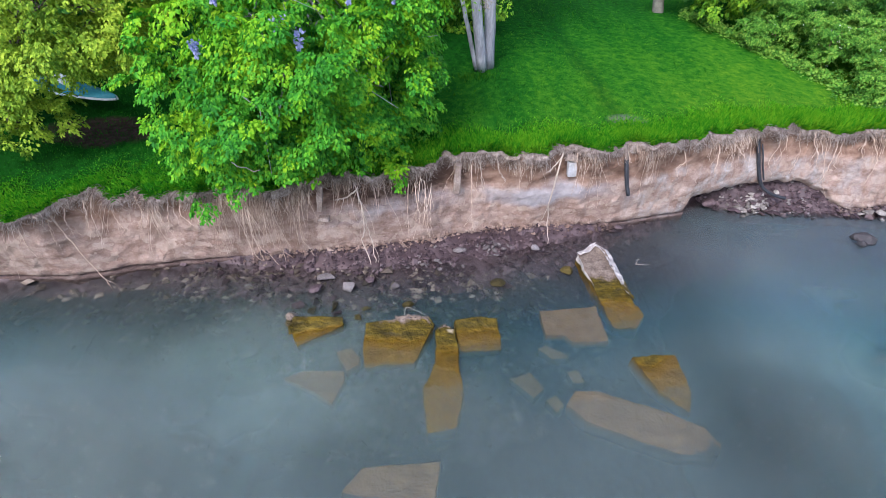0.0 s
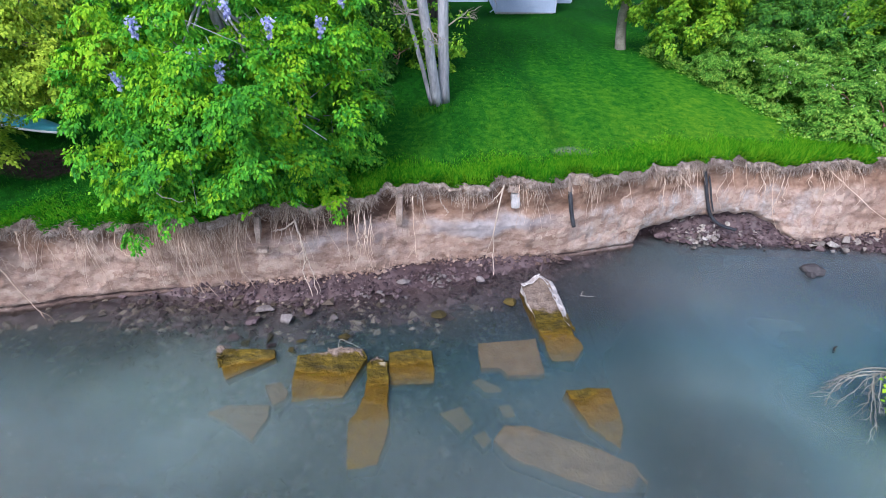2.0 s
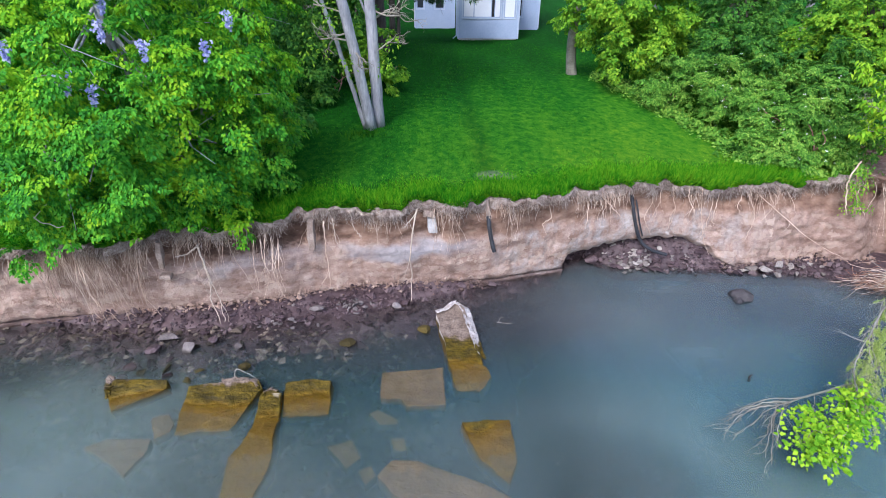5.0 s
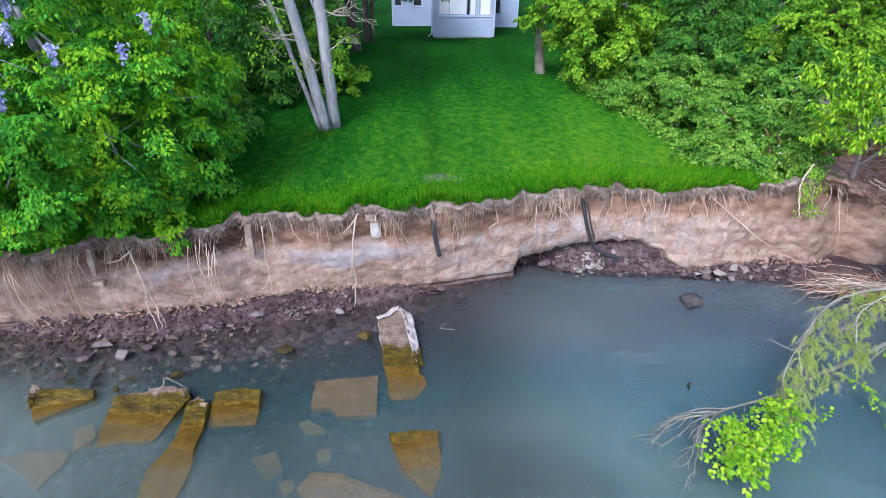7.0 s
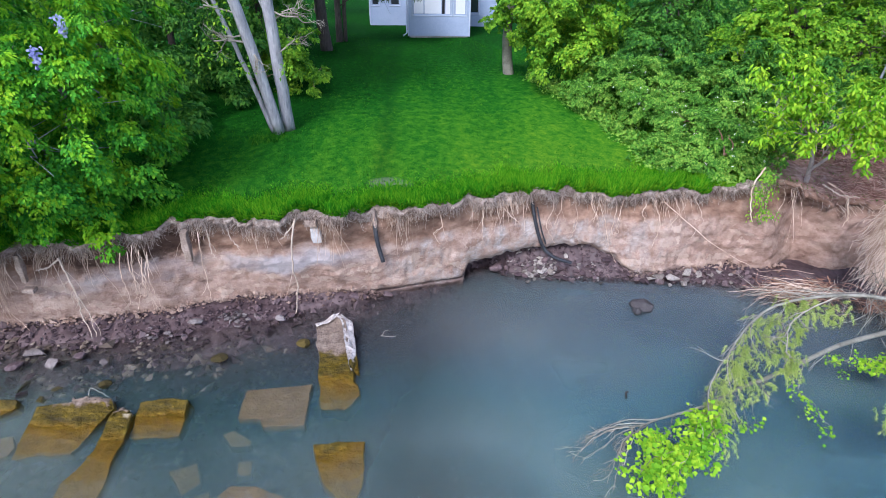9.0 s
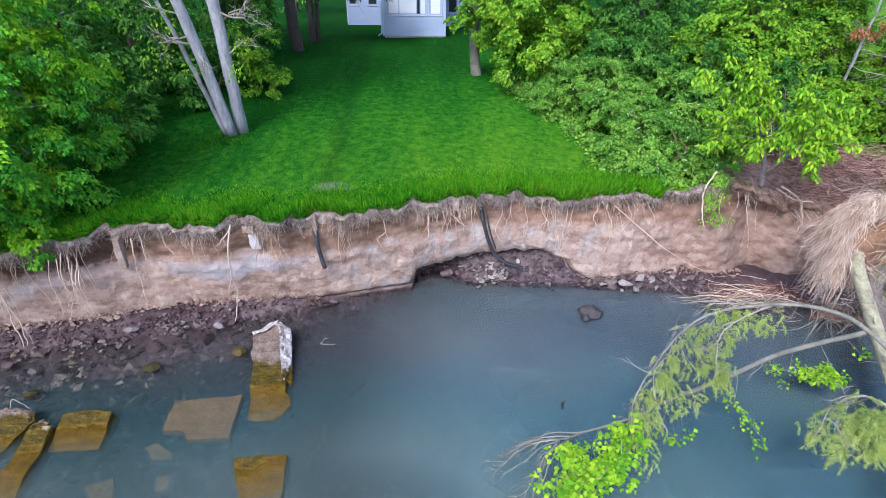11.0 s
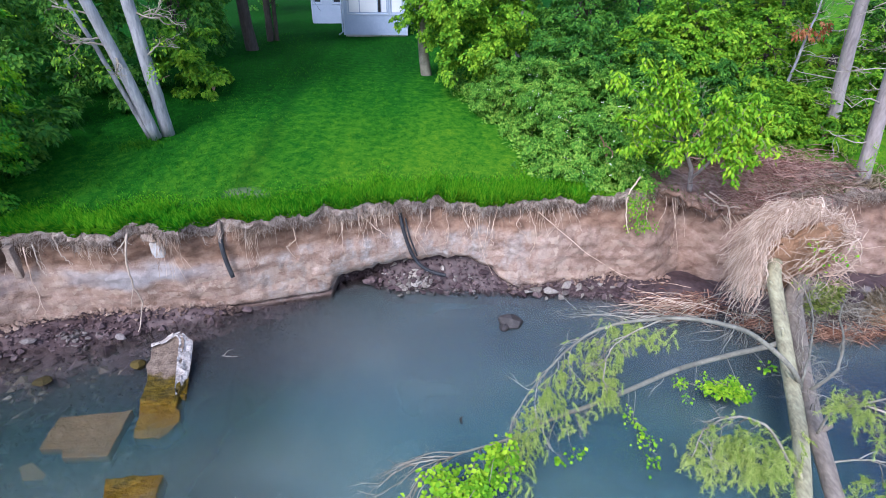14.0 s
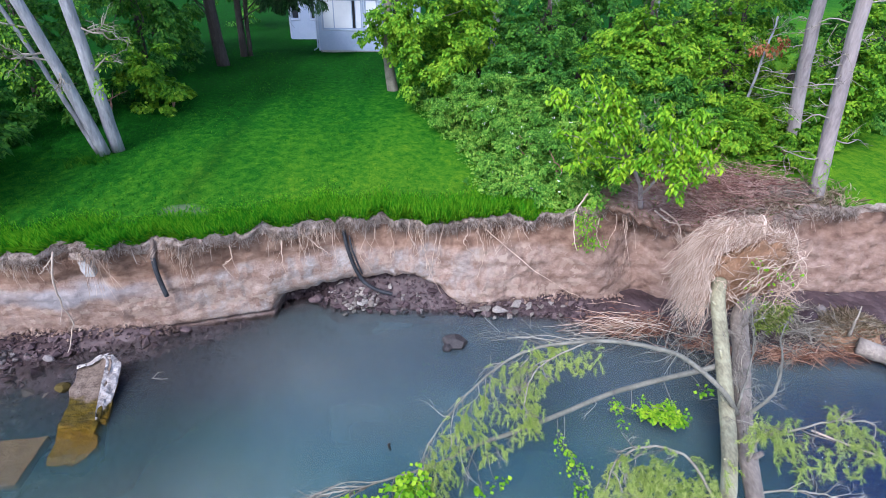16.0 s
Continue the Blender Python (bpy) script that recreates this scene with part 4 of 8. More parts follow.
        bv.append((x + 0.03 * fbm((x * 3, 9, z * 3), 2) * a, y - dy * a, z + 0.02 * fbm((x * 4, 2, z * 4), 2) * a))
lip_rows = (np.tile(np.arange(NR - 1) >= NR - 14, len(XS) - 1) & ~np.repeat((XS[:-1] > 12.4) & (XS[:-1] < 16.0), NR - 1)).astype(int)
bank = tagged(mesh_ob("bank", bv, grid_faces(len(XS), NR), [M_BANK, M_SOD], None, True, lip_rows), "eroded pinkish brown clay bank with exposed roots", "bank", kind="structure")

# beach and lake bed
brow = np.concatenate([np.arange(-0.4, 4, 0.08), np.arange(4, 12, 0.4), np.array([14, 20, 40, 100, 300, 700])])
lv = []
for x in XS:
    f = float(np.interp(x, FX, FY))
    for s in brow:
        y = f - s
        z = float(bed_z(x, y))
        n = 0.05 * fbm((x * 1.6, y * 1.6, 0), 4) + 0.02 * noise.noise((x * 7, y * 7, 0))
        lv.append((x * (1 + max(0, s) / 40), y, z + n))
bed = tagged(mesh_ob("lake_bed", lv, grid_faces(len(XS), len(brow))[:, ::-1], M_BED), "dark wet gravel beach and muddy lake bed", "beach", kind="structure")

# the lake: surface and clouds of silt below it
water = tagged(empty("water"), "murky blue-green shallow lake water", "water", kind="structure")
wx = np.concatenate([np.linspace(-600, -30, 8), np.linspace(-16, 30, 93), np.linspace(50, 600, 8)])
wy = np.concatenate([np.linspace(-600, -20, 8), np.linspace(-6, 13.5, 40)])


def sheet(name, z, amp, mat, seed):
    v = [(x, y, z + amp * noise.noise((x * 0.9 + seed, y * 0.9, seed)) + amp * 0.6 * noise.noise((x * 2.3, y * 2.3 + seed, seed))) for x in wx for y in wy]
    return mesh_ob(name, v, grid_faces(len(wx), len(wy)), mat, water)


sheet("surface", 0.0, 0.0, M_SURF, 0)
for i, (z, dense) in enumerate([(-0.02, 0.06), (-0.05, 0.11), (-0.10, 0.19), (-0.18, 0.32), (-0.32, 0.38), (-0.48, 0.55), (-0.75, 1.6)]):
    sheet("silt_cloud", z, 0.006 + 0.006 * i, silt_mat("silt_%d" % i, dense), 3.7 * i)

# ---- concrete wreckage in the shallows ----


SLABS = []


def concrete_slab(pts, thick, label, rough=0.03, seed=0, mat=None):
    """A broken slab: its upper outline, with the height of every corner, and its thickness."""
    bm = bmesh.new()
    top = [bm.verts.new(p) for p in pts]
    f = bm.faces.new(top)
    if f.normal.z < 0 or (f.normal_update() or f.normal.z < 0):
        bmesh.ops.reverse_faces(bm, faces=[f])
    f.normal_update()
    n = f.normal.copy()
    ex = bmesh.ops.extrude_face_region(bm, geom=[f])
    for v in ex["geom"]:
        if isinstance(v, bmesh.types.BMVert):
            v.co -= n * thick * 0.0
    for v in top:
        v.co -= n * thick
    bmesh.ops.recalc_face_normals(bm, faces=bm.faces)
    bmesh.ops.bevel(bm, geom=list(bm.edges), offset=0.012, segments=1, affect="EDGES")
    bmesh.ops.triangulate(bm, faces=bm.faces)
    for _ in range(3):
        long = [e for e in bm.edges if e.calc_length() > 0.13]
        if long:
            bmesh.ops.subdivide_edges(bm, edges=long, cuts=1)
            bmesh.ops.triangulate(bm, faces=[q for q in bm.faces if len(q.verts) > 3])
    for v in bm.verts:
        q = v.co * 4 + Vector((seed * 3.1, 0, 0))
        v.co += Vector((fbm(q), fbm(q + Vector((7, 0, 0))), 0.8 * fbm(q + Vector((0, 9, 0))))) * rough
        v.co += n * 0.012 * noise.noise(v.co * 11)
    bm.normal_update()
    for q in bm.faces:
        q.material_index = 1 if q.normal.dot(n) < 0.4 else 0
    ob = part("concrete_slab", bm, mat or M_CONC, smooth=False)
    ob.data.materials.append(mat or M_BROKEN)
    SLABS.append(ob)
    return tagged(ob, label, "concrete slab", "broken slabs in the shallows")


concrete_slab([(2.78, 8.98, 0.27), (2.95, 9.03, 0.27), (3.10, 9.2, 0.33), (3.22, 9.2, 0.32), (3.33, 9.05, 0.3), (3.64, 7.75, -0.02), (3.76, 7.5, -0.1), (3.55, 7.22, -0.16), (3.14, 7.22, -0.14), (2.96, 8.1, 0.06)], 0.34,
              "tall broken concrete slab, whitish top and algae-stained foot, leaning out of the water", 0.04, 1)
concrete_slab([(-2.66, 7.2, 0.13), (-1.70, 7.22, 0.08), (-1.66, 7.1, 0.0), (-2.40, 6.66, -0.08), (-2.55, 6.9, 0.03)], 0.26, "wedge of olive algae-covered concrete with a pale broken end", 0.025, 2)
concrete_slab([(-1.26, 7.05, 0.12), (-0.6, 7.16, 0.14), (-0.17, 7.18, 0.14), (-0.08, 7.05, 0.06), (-0.40, 6.33, -0.12), (-1.22, 6.25, -0.12), (-1.30, 6.8, 0.0)], 0.3, "broad tilted concrete slab covered in ochre algae", 0.03, 3)
concrete_slab([(-0.06, 6.92, 0.08), (0.10, 6.98, 0.11), (0.28, 6.93, 0.08), (0.40, 5.62, -0.12), (0.25, 5.1, -0.18), (-0.16, 5.0, -0.19), (-0.25, 5.8, -0.10), (-0.04, 6.3, -0.04)], 0.3, "long algae-covered concrete slab sliding under water", 0.03, 4)
concrete_slab([(0.26, 7.18, 0.08), (0.65, 7.25, 0.09), (1.04, 7.22, 0.08), (1.06, 6.66, -0.12), (0.34, 6.6, -0.12)], 0.3, "squarish algae-covered concrete block at the waterline", 0.025, 5)
concrete_slab([(1.84, 7.58, -0.05), (2.91, 7.72, -0.05), (2.95, 6.86, -0.09), (2.30, 6.82, -0.09), (2.22, 6.98, -0.09), (1.87, 6.98, -0.08)], 0.16, "flat brown concrete slab lying just under water", 0.015, 6, M_SILTY)
concrete_slab([(3.19, 6.36, 0.035), (3.45, 6.38, 0.035), (3.95, 6.48, -0.03), (4.0, 5.9, -0.12), (3.86, 5.4, -0.19), (3.42, 5.8, -0.08)], 0.28, "half-sunken algae-stained concrete slab", 0.025, 7)
concrete_slab([(1.97, 5.5, -0.10), (2.15, 5.74, -0.09), (2.5, 5.75, -0.10), (3.4, 5.42, -0.14), (3.95, 5.12, -0.165), (4.08, 4.85, -0.175), (3.98, 4.66, -0.175), (3.4, 4.68, -0.16), (2.2, 5.2, -0.12)], 0.3, "long sunken concrete beam with a rounded end", 0.02, 8, M_SILTY)
concrete_slab([(-1.03, 4.43, -0.15), (0.04, 4.53, -0.15), (-0.03, 3.93, -0.165), (-1.28, 4.06, -0.165)], 0.25, "dim flat concrete slab deep under water", 0.02, 9, M_SILTY)
for k, q in enumerate([[(-1.74, 6.6), (-1.5, 6.68), (-1.31, 6.45), (-1.32, 6.28), (-1.5, 6.15)], [(-2.48, 6.0), (-2.2, 6.15), (-1.53, 6.17), (-1.5, 5.95), (-1.62, 5.5), (-2.0, 5.75)], [(1.69, 6.72), (1.85, 6.82), (2.2, 6.6), (2.19, 6.5), (1.9, 6.5)],
                       [(1.14, 6.05), (1.5, 6.2), (1.68, 5.85), (1.5, 5.65)], [(2.1, 6.22), (2.3, 6.25), (2.36, 6.0), (2.15, 5.95)], [(1.66, 5.62), (1.85, 5.72), (1.95, 5.52), (1.8, 5.38)]]):
    concrete_slab([(x, y, -0.13 - 0.04 * (k > 1)) for x, y in q], 0.15, "small sunken slab of silt-covered concrete", 0.015, 20 + k, M_SUNK if k > 1 else M_SILTY)



def broken_rim(slab, pts, r0, r1, seed):
    """A ragged pale ridge where the slab broke."""
    t = Tubes()
    t.add(pts, r0, r1, 8, 26)
    for i, v in enumerate(t.v):
        q = Vector(v) * 9 + Vector((seed * 2.3, 0, 0))
        s = Vector(v) * 26
        t.v[i] = np.array(v) + np.array((fbm(q), fbm(q + Vector((4, 0, 0))), fbm(q + Vector((0, 4, 0))))) * r0 * 0.75 + np.array((noise.noise(s), noise.noise(s + Vector((3, 0, 0))), noise.noise(s + Vector((0, 3, 0))))) * r0 * 0.3
    o = mesh_ob("broken_edge", t.v, t.f, M_BROKEN if seed == 1 else M_CONC, slab, smooth=False)
    return tagged(o, "whitish crumbled edge of bare concrete")


def broken_face(slab, inner, outer, seed):
    """The pale crumbling broken side of a slab, between two edges."""
    a, b = [np.stack([np.interp(np.linspace(0, len(q) - 1, 34), range(len(q)), np.array(q)[:, i]) for i in range(3)], 1) for q in (inner, outer)]
    v, nr = [], 8
    for p, q in zip(a, b):
        for j in range(nr):
            w = p + (q - p) * j / (nr - 1)
            c = Vector(w) * 8 + Vector((seed, 0, 0))
            pt = noise.voronoi(c * 1.3)[1][0]
            k = 0.03 * fbm(c, 4) + 0.035 * noise.noise(pt * 2.3)
            v.append(w + np.array((0.7 * k, 0.4 * fbm(c + Vector((5, 0, 0)), 3) * 0.04, k + 0.012)) * (1.0 if 0 < j < nr - 1 else 0.5))
    o = mesh_ob("broken_edge", v, grid_faces(34, nr)[:, ::-1], M_BROKEN, slab, smooth=False)
    return tagged(o, "whitish crumbled edge of bare concrete")


broken_face(SLABS[0], [(3.12, 9.14, 0.35), (3.24, 9.02, 0.335), (3.31, 8.75, 0.27), (3.39, 8.45, 0.195), (3.49, 8.1, 0.105), (3.55, 7.92, 0.06)],
            [(3.22, 9.26, 0.30), (3.44, 9.10, 0.23), (3.52, 8.75, 0.12), (3.58, 8.45, 0.06), (3.66, 8.1, -0.03), (3.70, 7.92, -0.08)], 1)
broken_face(SLABS[0], [(2.81, 8.86, 0.285), (2.92, 8.93, 0.295), (3.03, 8.98, 0.315), (3.14, 9.1, 0.345)], [(2.75, 8.98, 0.27), (2.93, 9.06, 0.29), (3.06, 9.17, 0.34), (3.2, 9.26, 0.34)], 4)
broken_rim(SLABS[1], [(-2.64, 7.22, 0.10), (-2.60, 7.05, 0.07), (-2.55, 6.88, 0.01)], 0.07, 0.045, 2)
broken_rim(SLABS[2], [(-0.75, 7.16, 0.13), (-0.5, 7.18, 0.15), (-0.25, 7.16, 0.14), (-0.12, 7.02, 0.07)], 0.038, 0.03, 3)
broken_rim(SLABS[3], [(-0.02, 6.9, 0.07), (0.08, 6.98, 0.10), (0.2, 6.95, 0.08)], 0.045, 0.03, 4)

# ---- stones ----


def rock_mesh(name, seed, flat=0.65, mat=None):
    bm = bmesh.new()
    bmesh.ops.create_icosphere(bm, subdivisions=2, radius=1)
    for v in bm.verts:
        d = v.co.normalized()
        k = 1 + 0.32 * noise.noise(d * 1.3 + Vector((seed * 5.3, 0, 0))) + 0.14 * noise.noise(d * 3.1 + Vector((0, seed * 2.7, 0)))
        for j in range(9):
            ax = Vector((math.sin(seed * 1.7 + j * 2.4), math.cos(seed * 2.3 + j * 1.9), math.sin(seed + j * 3.3))).normalized()
            t = d.dot(ax) * k
            if t > 0.66 + 0.05 * (j % 3):
                k *= (0.66 + 0.05 * (j % 3)) / t
        v.co = d * k
        v.co.z *= flat
    me = bpy.data.meshes.new(name)
    bm.to_mesh(me)
    bm.free()
    me.materials.append(mat)
    return me


def chip_mesh(seed, mat):
    """An angular broken stone with a few flat faces."""
    rng = np.random.default_rng(seed)
    bm = bmesh.new()
    for q in rng.normal(0, 1, (11, 3)):
        q = q / np.linalg.norm(q) * rng.uniform(0.8, 1.1)
        bm.verts.new(q * (1.0, 0.75, 0.6))
    bmesh.ops.convex_hull(bm, input=bm.verts)
    bmesh.ops.bevel(bm, geom=list(bm.edges), offset=0.05, segments=1, affect="EDGES")
    me = bpy.data.meshes.new("stone")
    bm.to_mesh(me)
    bm.free()
    me.materials.append(mat)
    return me


def rock(at, size, seed, mat, label, rz=0.0, flat=0.65, name="rock", cut=False):
    ob = new(name, chip_mesh(seed, mat) if cut else rock_mesh(name, seed, flat, mat))
    ob.matrix_world = pose(*at, 0, 0, rz) @ Matrix.Diagonal((*size, 1))
    return tagged(ob, label, "rock", "rocks along the shore")


rock((-2.2, 8.42, 0.03), (0.21, 0.13, 0.15), 1, M_STONEP, "pale angular boulder on the wet gravel", 10, cut=True)
rock((-1.72, 8.15, 0.01), (0.21, 0.15, 0.17), 2, M_STONEP, "pale grey boulder at the edge of the water", -15, cut=True)
rock((-2.37, 8.1, 0.0), (0.17, 0.13, 0.12), 3, M_STONE, "flat grey stone at the waterline", 40)
rock((-0.85, 8.2, 0.02), (0.10, 0.11, 0.14), 4, M_STONEP, "whitish pointed stone standing in shallow water", 30, cut=True)
rock((-1.35, 8.33, 0.05), (0.11, 0.1, 0.1), 5, M_STONE, "small grey stone on the wet gravel", 0)
rock((-0.58, 7.7, -0.03), (0.14, 0.11, 0.1), 6, M_ALGAE, "olive algae-covered stone under water", 10)
rock((1.14, 8.33, 0.0), (0.17, 0.14, 0.11), 7, M_ALGAE, "olive weed-covered stone in the shallows", 20)
rock((0.42, 9.2, 0.17), (0.17, 0.09, 0.1), 8, M_STONEP, "flat pale stone on the gravel", 5)
rock((1.98, 9.35, 0.13), (0.11, 0.08, 0.1), 9, M_STONEP, "small whitish stone on the gravel", 0)
rock((9.34, 10.0, -0.02), (0.30, 0.24, 0.26), 10, M_ROCKD, "dark wet boulder rising from the lake", -10, 0.8)
rock((9.2, 9.82, -0.02), (0.13, 0.12, 0.14), 11, M_ROCKD, "dark stone beside the lake boulder", 50)
rock((6.45, 11.35, 0.10), (0.19, 0.15, 0.17), 12, M_STONE, "reddish grey stone at the mouth of the hollow", 20)
rock((2.55, 8.75, 0.0), (0.14, 0.13, 0.16), 13, M_ALGAE, "ochre stone wedged behind the tall slab", 20)
for k, (x, y, s) in enumerate([(-2.6, 7.7, 0.16), (-2.3, 7.55, 0.14), (-1.95, 7.65, 0.17), (-1.85, 7.42, 0.18), (-1.45, 7.35, 0.13), (-1.35, 7.6, 0.12), (-2.0, 7.9, 0.12)]):
    rock((x, y, -0.06), (s, s * 0.85, s * 0.7), 30 + k, M_ALGAE if k % 3 else M_STONE, "ochre stone lying under shallow water", 37 * k, cut=True)
for k, (x, y, s) in enumerate([(10.05, 11.0, 0.2), (10.35, 10.95, 0.24), (10.7, 11.1, 0.21), (10.95, 11.05, 0.17), (10.5, 10.72, 0.15), (11.2, 11.05, 0.14), (11.45, 11.1, 0.12), (9.85, 10.95, 0.13), (6.75, 11.45, 0.11), (6.95, 11.55, 0.13), (7.05, 11.35, 0.10), (7.2, 11.6, 0.12), (6.85, 11.3, 0.08), (7.3, 11.4, 0.09), (7.75, 11.35, 0.08), (8.3, 11.3, 0.09), (8.6, 11.25, 0.10), (11.7, 11.05, 0.10), (11.0, 10.8, 0.12), (10.2, 10.7, 0.10), (11.6, 10.8, 0.09)]):
    rock((x, y, max(0.02, float(bed_z(x, y))) + 0.3 * s), (s, s * 0.7, s * 0.75), 50 + k, M_STONEL, "pale broken stone at the foot of the bank", 23 * k, cut=True)



def rubble(at, ext, high, count, mats, sizes, seed, label):
    """Broken stones piled against the foot of the bank."""
    rng = np.random.default_rng(seed)
    heap = tagged(empty("rubble_heap", at), label, "rubble")
    chips = [chip_mesh(seed * 10 + k, m) for k, m in enumerate(mats)]
    for k in range(count):
        u, v = rng.normal(0, 0.5, 2)
        x, y = at[0] + u * ext[0], at[1] + v * ext[1]
        w = rng.uniform(*sizes) * (1.3 if rng.random() < 0.15 else 1.0)
        z = max(-0.05, float(bed_z(x, y))) + 0.35 * w + high * max(0.0, 1 - math.hypot(u, v)) * rng.random()
        ob = new("stone", chips[k % len(chips)])
        ob.parent = heap
        ob.matrix_parent_inverse = Matrix.Translation(at).inverted()
        ob.matrix_basis = pose(x, y, z, rng.uniform(-30, 30), rng.uniform(-30, 30), rng.uniform(0, 360)) @ Matrix.Diagonal((w, w, w, 1))


rubble((1.05, 9.42, 0.15), (0.32, 0.16), 0.22, 46, [M_STONEP, M_STONE, M_STONEP], (0.035, 0.085), 3, "heap of grey broken stones fallen from the bank")
rubble((7.45, 11.2, 0.3), (0.5, 0.24), 0.16, 70, [M_STONEL, M_STONEL, M_STONE, M_STONEP], (0.055, 0.11), 4, "pale broken stones heaped below the hose")
rubble((8.6, 11.1, 0.3), (0.6, 0.22), 0.05, 40, [M_STONEP, M_STONE, M_STONE], (0.03, 0.07), 6, "greyish broken stones under the overhanging bank")
rubble((-0.3, 9.0, 0.1), (0.7, 0.25), 0.05, 36, [M_STONE, M_STONEP, M_STONE], (0.03, 0.075), 7, "dark broken stones scattered at the bank's foot")
rngS = np.random.default_rng(5)
stone_mesh = [rock_mesh("stone", 70 + k, 0.6, M_STONE) for k in range(6)] + [rock_mesh("stone", 80 + k, 0.6, M_STONEP) for k in range(2)]
placed = 0
while placed < 290:
    x = rngS.uniform(-4.6, 12.2)
    if 4.3 < x < 5.9:
        continue
    f = float(np.interp(x, FX, FY))
    e = float(np.interp(x, WX, WY))
    if x < 5:
        y = f - abs(rngS.normal(0, 1.0)) - 0.03
        if y < e - 1.5:
            continue
    else:
        y = f - rngS.uniform(0.05, max(0.2, f - e + 0.05))
    s = min(0.12, 0.03 + rngS.exponential(0.024))
    z = float(bed_z(x, y)) + s * 0.25
    ob = new("stone", stone_mesh[int(rngS.integers(0, 8)) if rngS.random() < 0.25 else int(rngS.integers(0, 6))])
    ob.matrix_world = pose(x, y, z, rngS.uniform(-25, 25), rngS.uniform(-25, 25), rngS.uniform(0, 360)) @ Matrix.Diagonal((s * rngS.uniform(0.9, 1.5), s, s * rngS.uniform(0.6, 1), 1))
    ob.parent = bed
    placed += 1

# fine gravel
gvv, gff = [], []
oct_f = [(0, 1, 2), (0, 2, 3), (0, 3, 4), (0, 4, 1), (5, 2, 1), (5, 3, 2), (5, 4, 3), (5, 1, 4)]
cnt = 0
while cnt < 4600:
    x = rngS.uniform(-5.2, 12.6)
    f, e = float(np.interp(x, FX, FY)), float(np.interp(x, WX, WY))
    y = f - abs(rngS.normal(0, 1.0)) if x < 5 else f - rngS.uniform(0, max(0.25, f - e + 0.1))
    if y < e - 1.6:
        continue
    s = 0.012 + rngS.exponential(0.015) + (rngS.exponential(0.03) if y < e and rngS.random() < 0.2 else 0)
    s = min(s, 0.12)
    c = np.array((x, y, float(bed_z(x, y)) + s * 0.3 + 0.02))
    o = rngS.normal(0, 0.25, (6, 3)) + np.array([(0, 0, 0.7), (1, 0, 0), (0, 1, 0), (-1, 0, 0), (0, -1, 0), (0, 0, -0.7)])
    b = len(gvv)
    gvv.extend(c + o * s)
    gff.extend([(b + i, b + j, b + k) for i, j, k in oct_f])
    cnt += 1
# dim stones scattered on the bed among the slabs
bvv, bff = [], []
while cnt < 7000:
    x, y = rngS.uniform(-8.0, 5.4), rngS.uniform(4.4, 8.8)
    s = 0.03 + rngS.exponential(0.035)
    cnt += 1
    if float(bed_z(x, y)) < -0.5 or s > 0.17:
        continue
    a = rngS.uniform(0, math.pi)
    o = rngS.normal(0, 0.16, (6, 3)) + np.array([(0, 0, 0.55), (1, 0, 0), (0, 0.8, 0), (-1, 0, 0), (0, -0.8, 0), (0, 0, -0.5)])
    o = o @ np.array(((math.cos(a), math.sin(a), 0), (-math.sin(a), math.cos(a), 0), (0, 0, 1)))
    b = len(bvv)
    bvv.extend(np.array((x, y, float(bed_z(x, y)) + 0.03)) + o * s * (1, 1, 0.7))
    bff.extend([(b + i, b + j, b + k) for i, j, k in oct_f])
tagged(mesh_ob("bed_stones", bvv, bff, M_BEDSTONE, smooth=False), "tan stones strewn over the lake bed", "stones", kind="stuff")
tagged(mesh_ob("gravel", gvv, gff, M_GRAVEL, smooth=False), "dark wet gravel and broken stone on the beach", "gravel", kind="stuff")

cvv, cff = [], []
for _ in range(1500):
    x = rngS.uniform(-4.0, 13.0)
    f = float(np.interp(x, FX, FY))
    if 3.9 < x < 9.4:
        continue
    y = f - 0.02 - abs(rngS.normal(0, 0.10))
    s = 0.012 + rngS.exponential(0.018)
    o = rngS.normal(0, 0.22, (6, 3)) + np.array([(0, 0, 0.8), (1, 0, 0), (0, 1, 0), (-1, 0, 0), (0, -1, 0), (0, 0, -0.8)])
    b = len(cvv)
    cvv.extend(np.array((x, y, max(0.0, float(bed_z(x, y))) + 0.04 + max(0, 0.12 - (f - y)) * rngS.random())) + o * min(s, 0.07))
    cff.extend([(b + i, b + j, b + k) for i, j, k in oct_f])
tagged(mesh_ob("soil_clods", cvv, cff, M_BANK, smooth=False), "crumbled clods of clay at the foot of the bank", "clods", kind="stuff")

# ---- turf, grass and roots ----
rngG = np.random.default_rng(11)


def blades(rng, p, h, w, lean):
    n = len(p)
    a = rng.uniform(0, 2 * math.pi, n)
    side = np.stack([np.cos(a), np.sin(a), np.zeros(n)], 1) * w[:, None]
    tip = p + np.stack([np.zeros(n), np.zeros(n), h], 1) + lean
    mid = p + np.stack([np.zeros(n), np.zeros(n), h * 0.6], 1) + lean * 0.35
    return np.stack([p, mid + side, tip, mid - side], 1)


def face_y(x, z):
    """The front of the bank at that height."""
    zc = np.interp(x, CX, CZ)
    f = np.interp(x, FX, FY)
    f = np.where((x > 5.65) & (x < 9.4), np.interp(x, [5.65, 6.1, 6.9, 7.5, 8.2, 8.8, 9.4], [10.9, 11.08, 11.28, 11.38, 11.43, 11.43, 11.2]), f)
    t = np.clip(z / zc, 0, 1)
    return np.minimum(f * (1 - t) + np.interp(x, CX, CY) * t, np.interp(x, CX, CY)) - 0.07


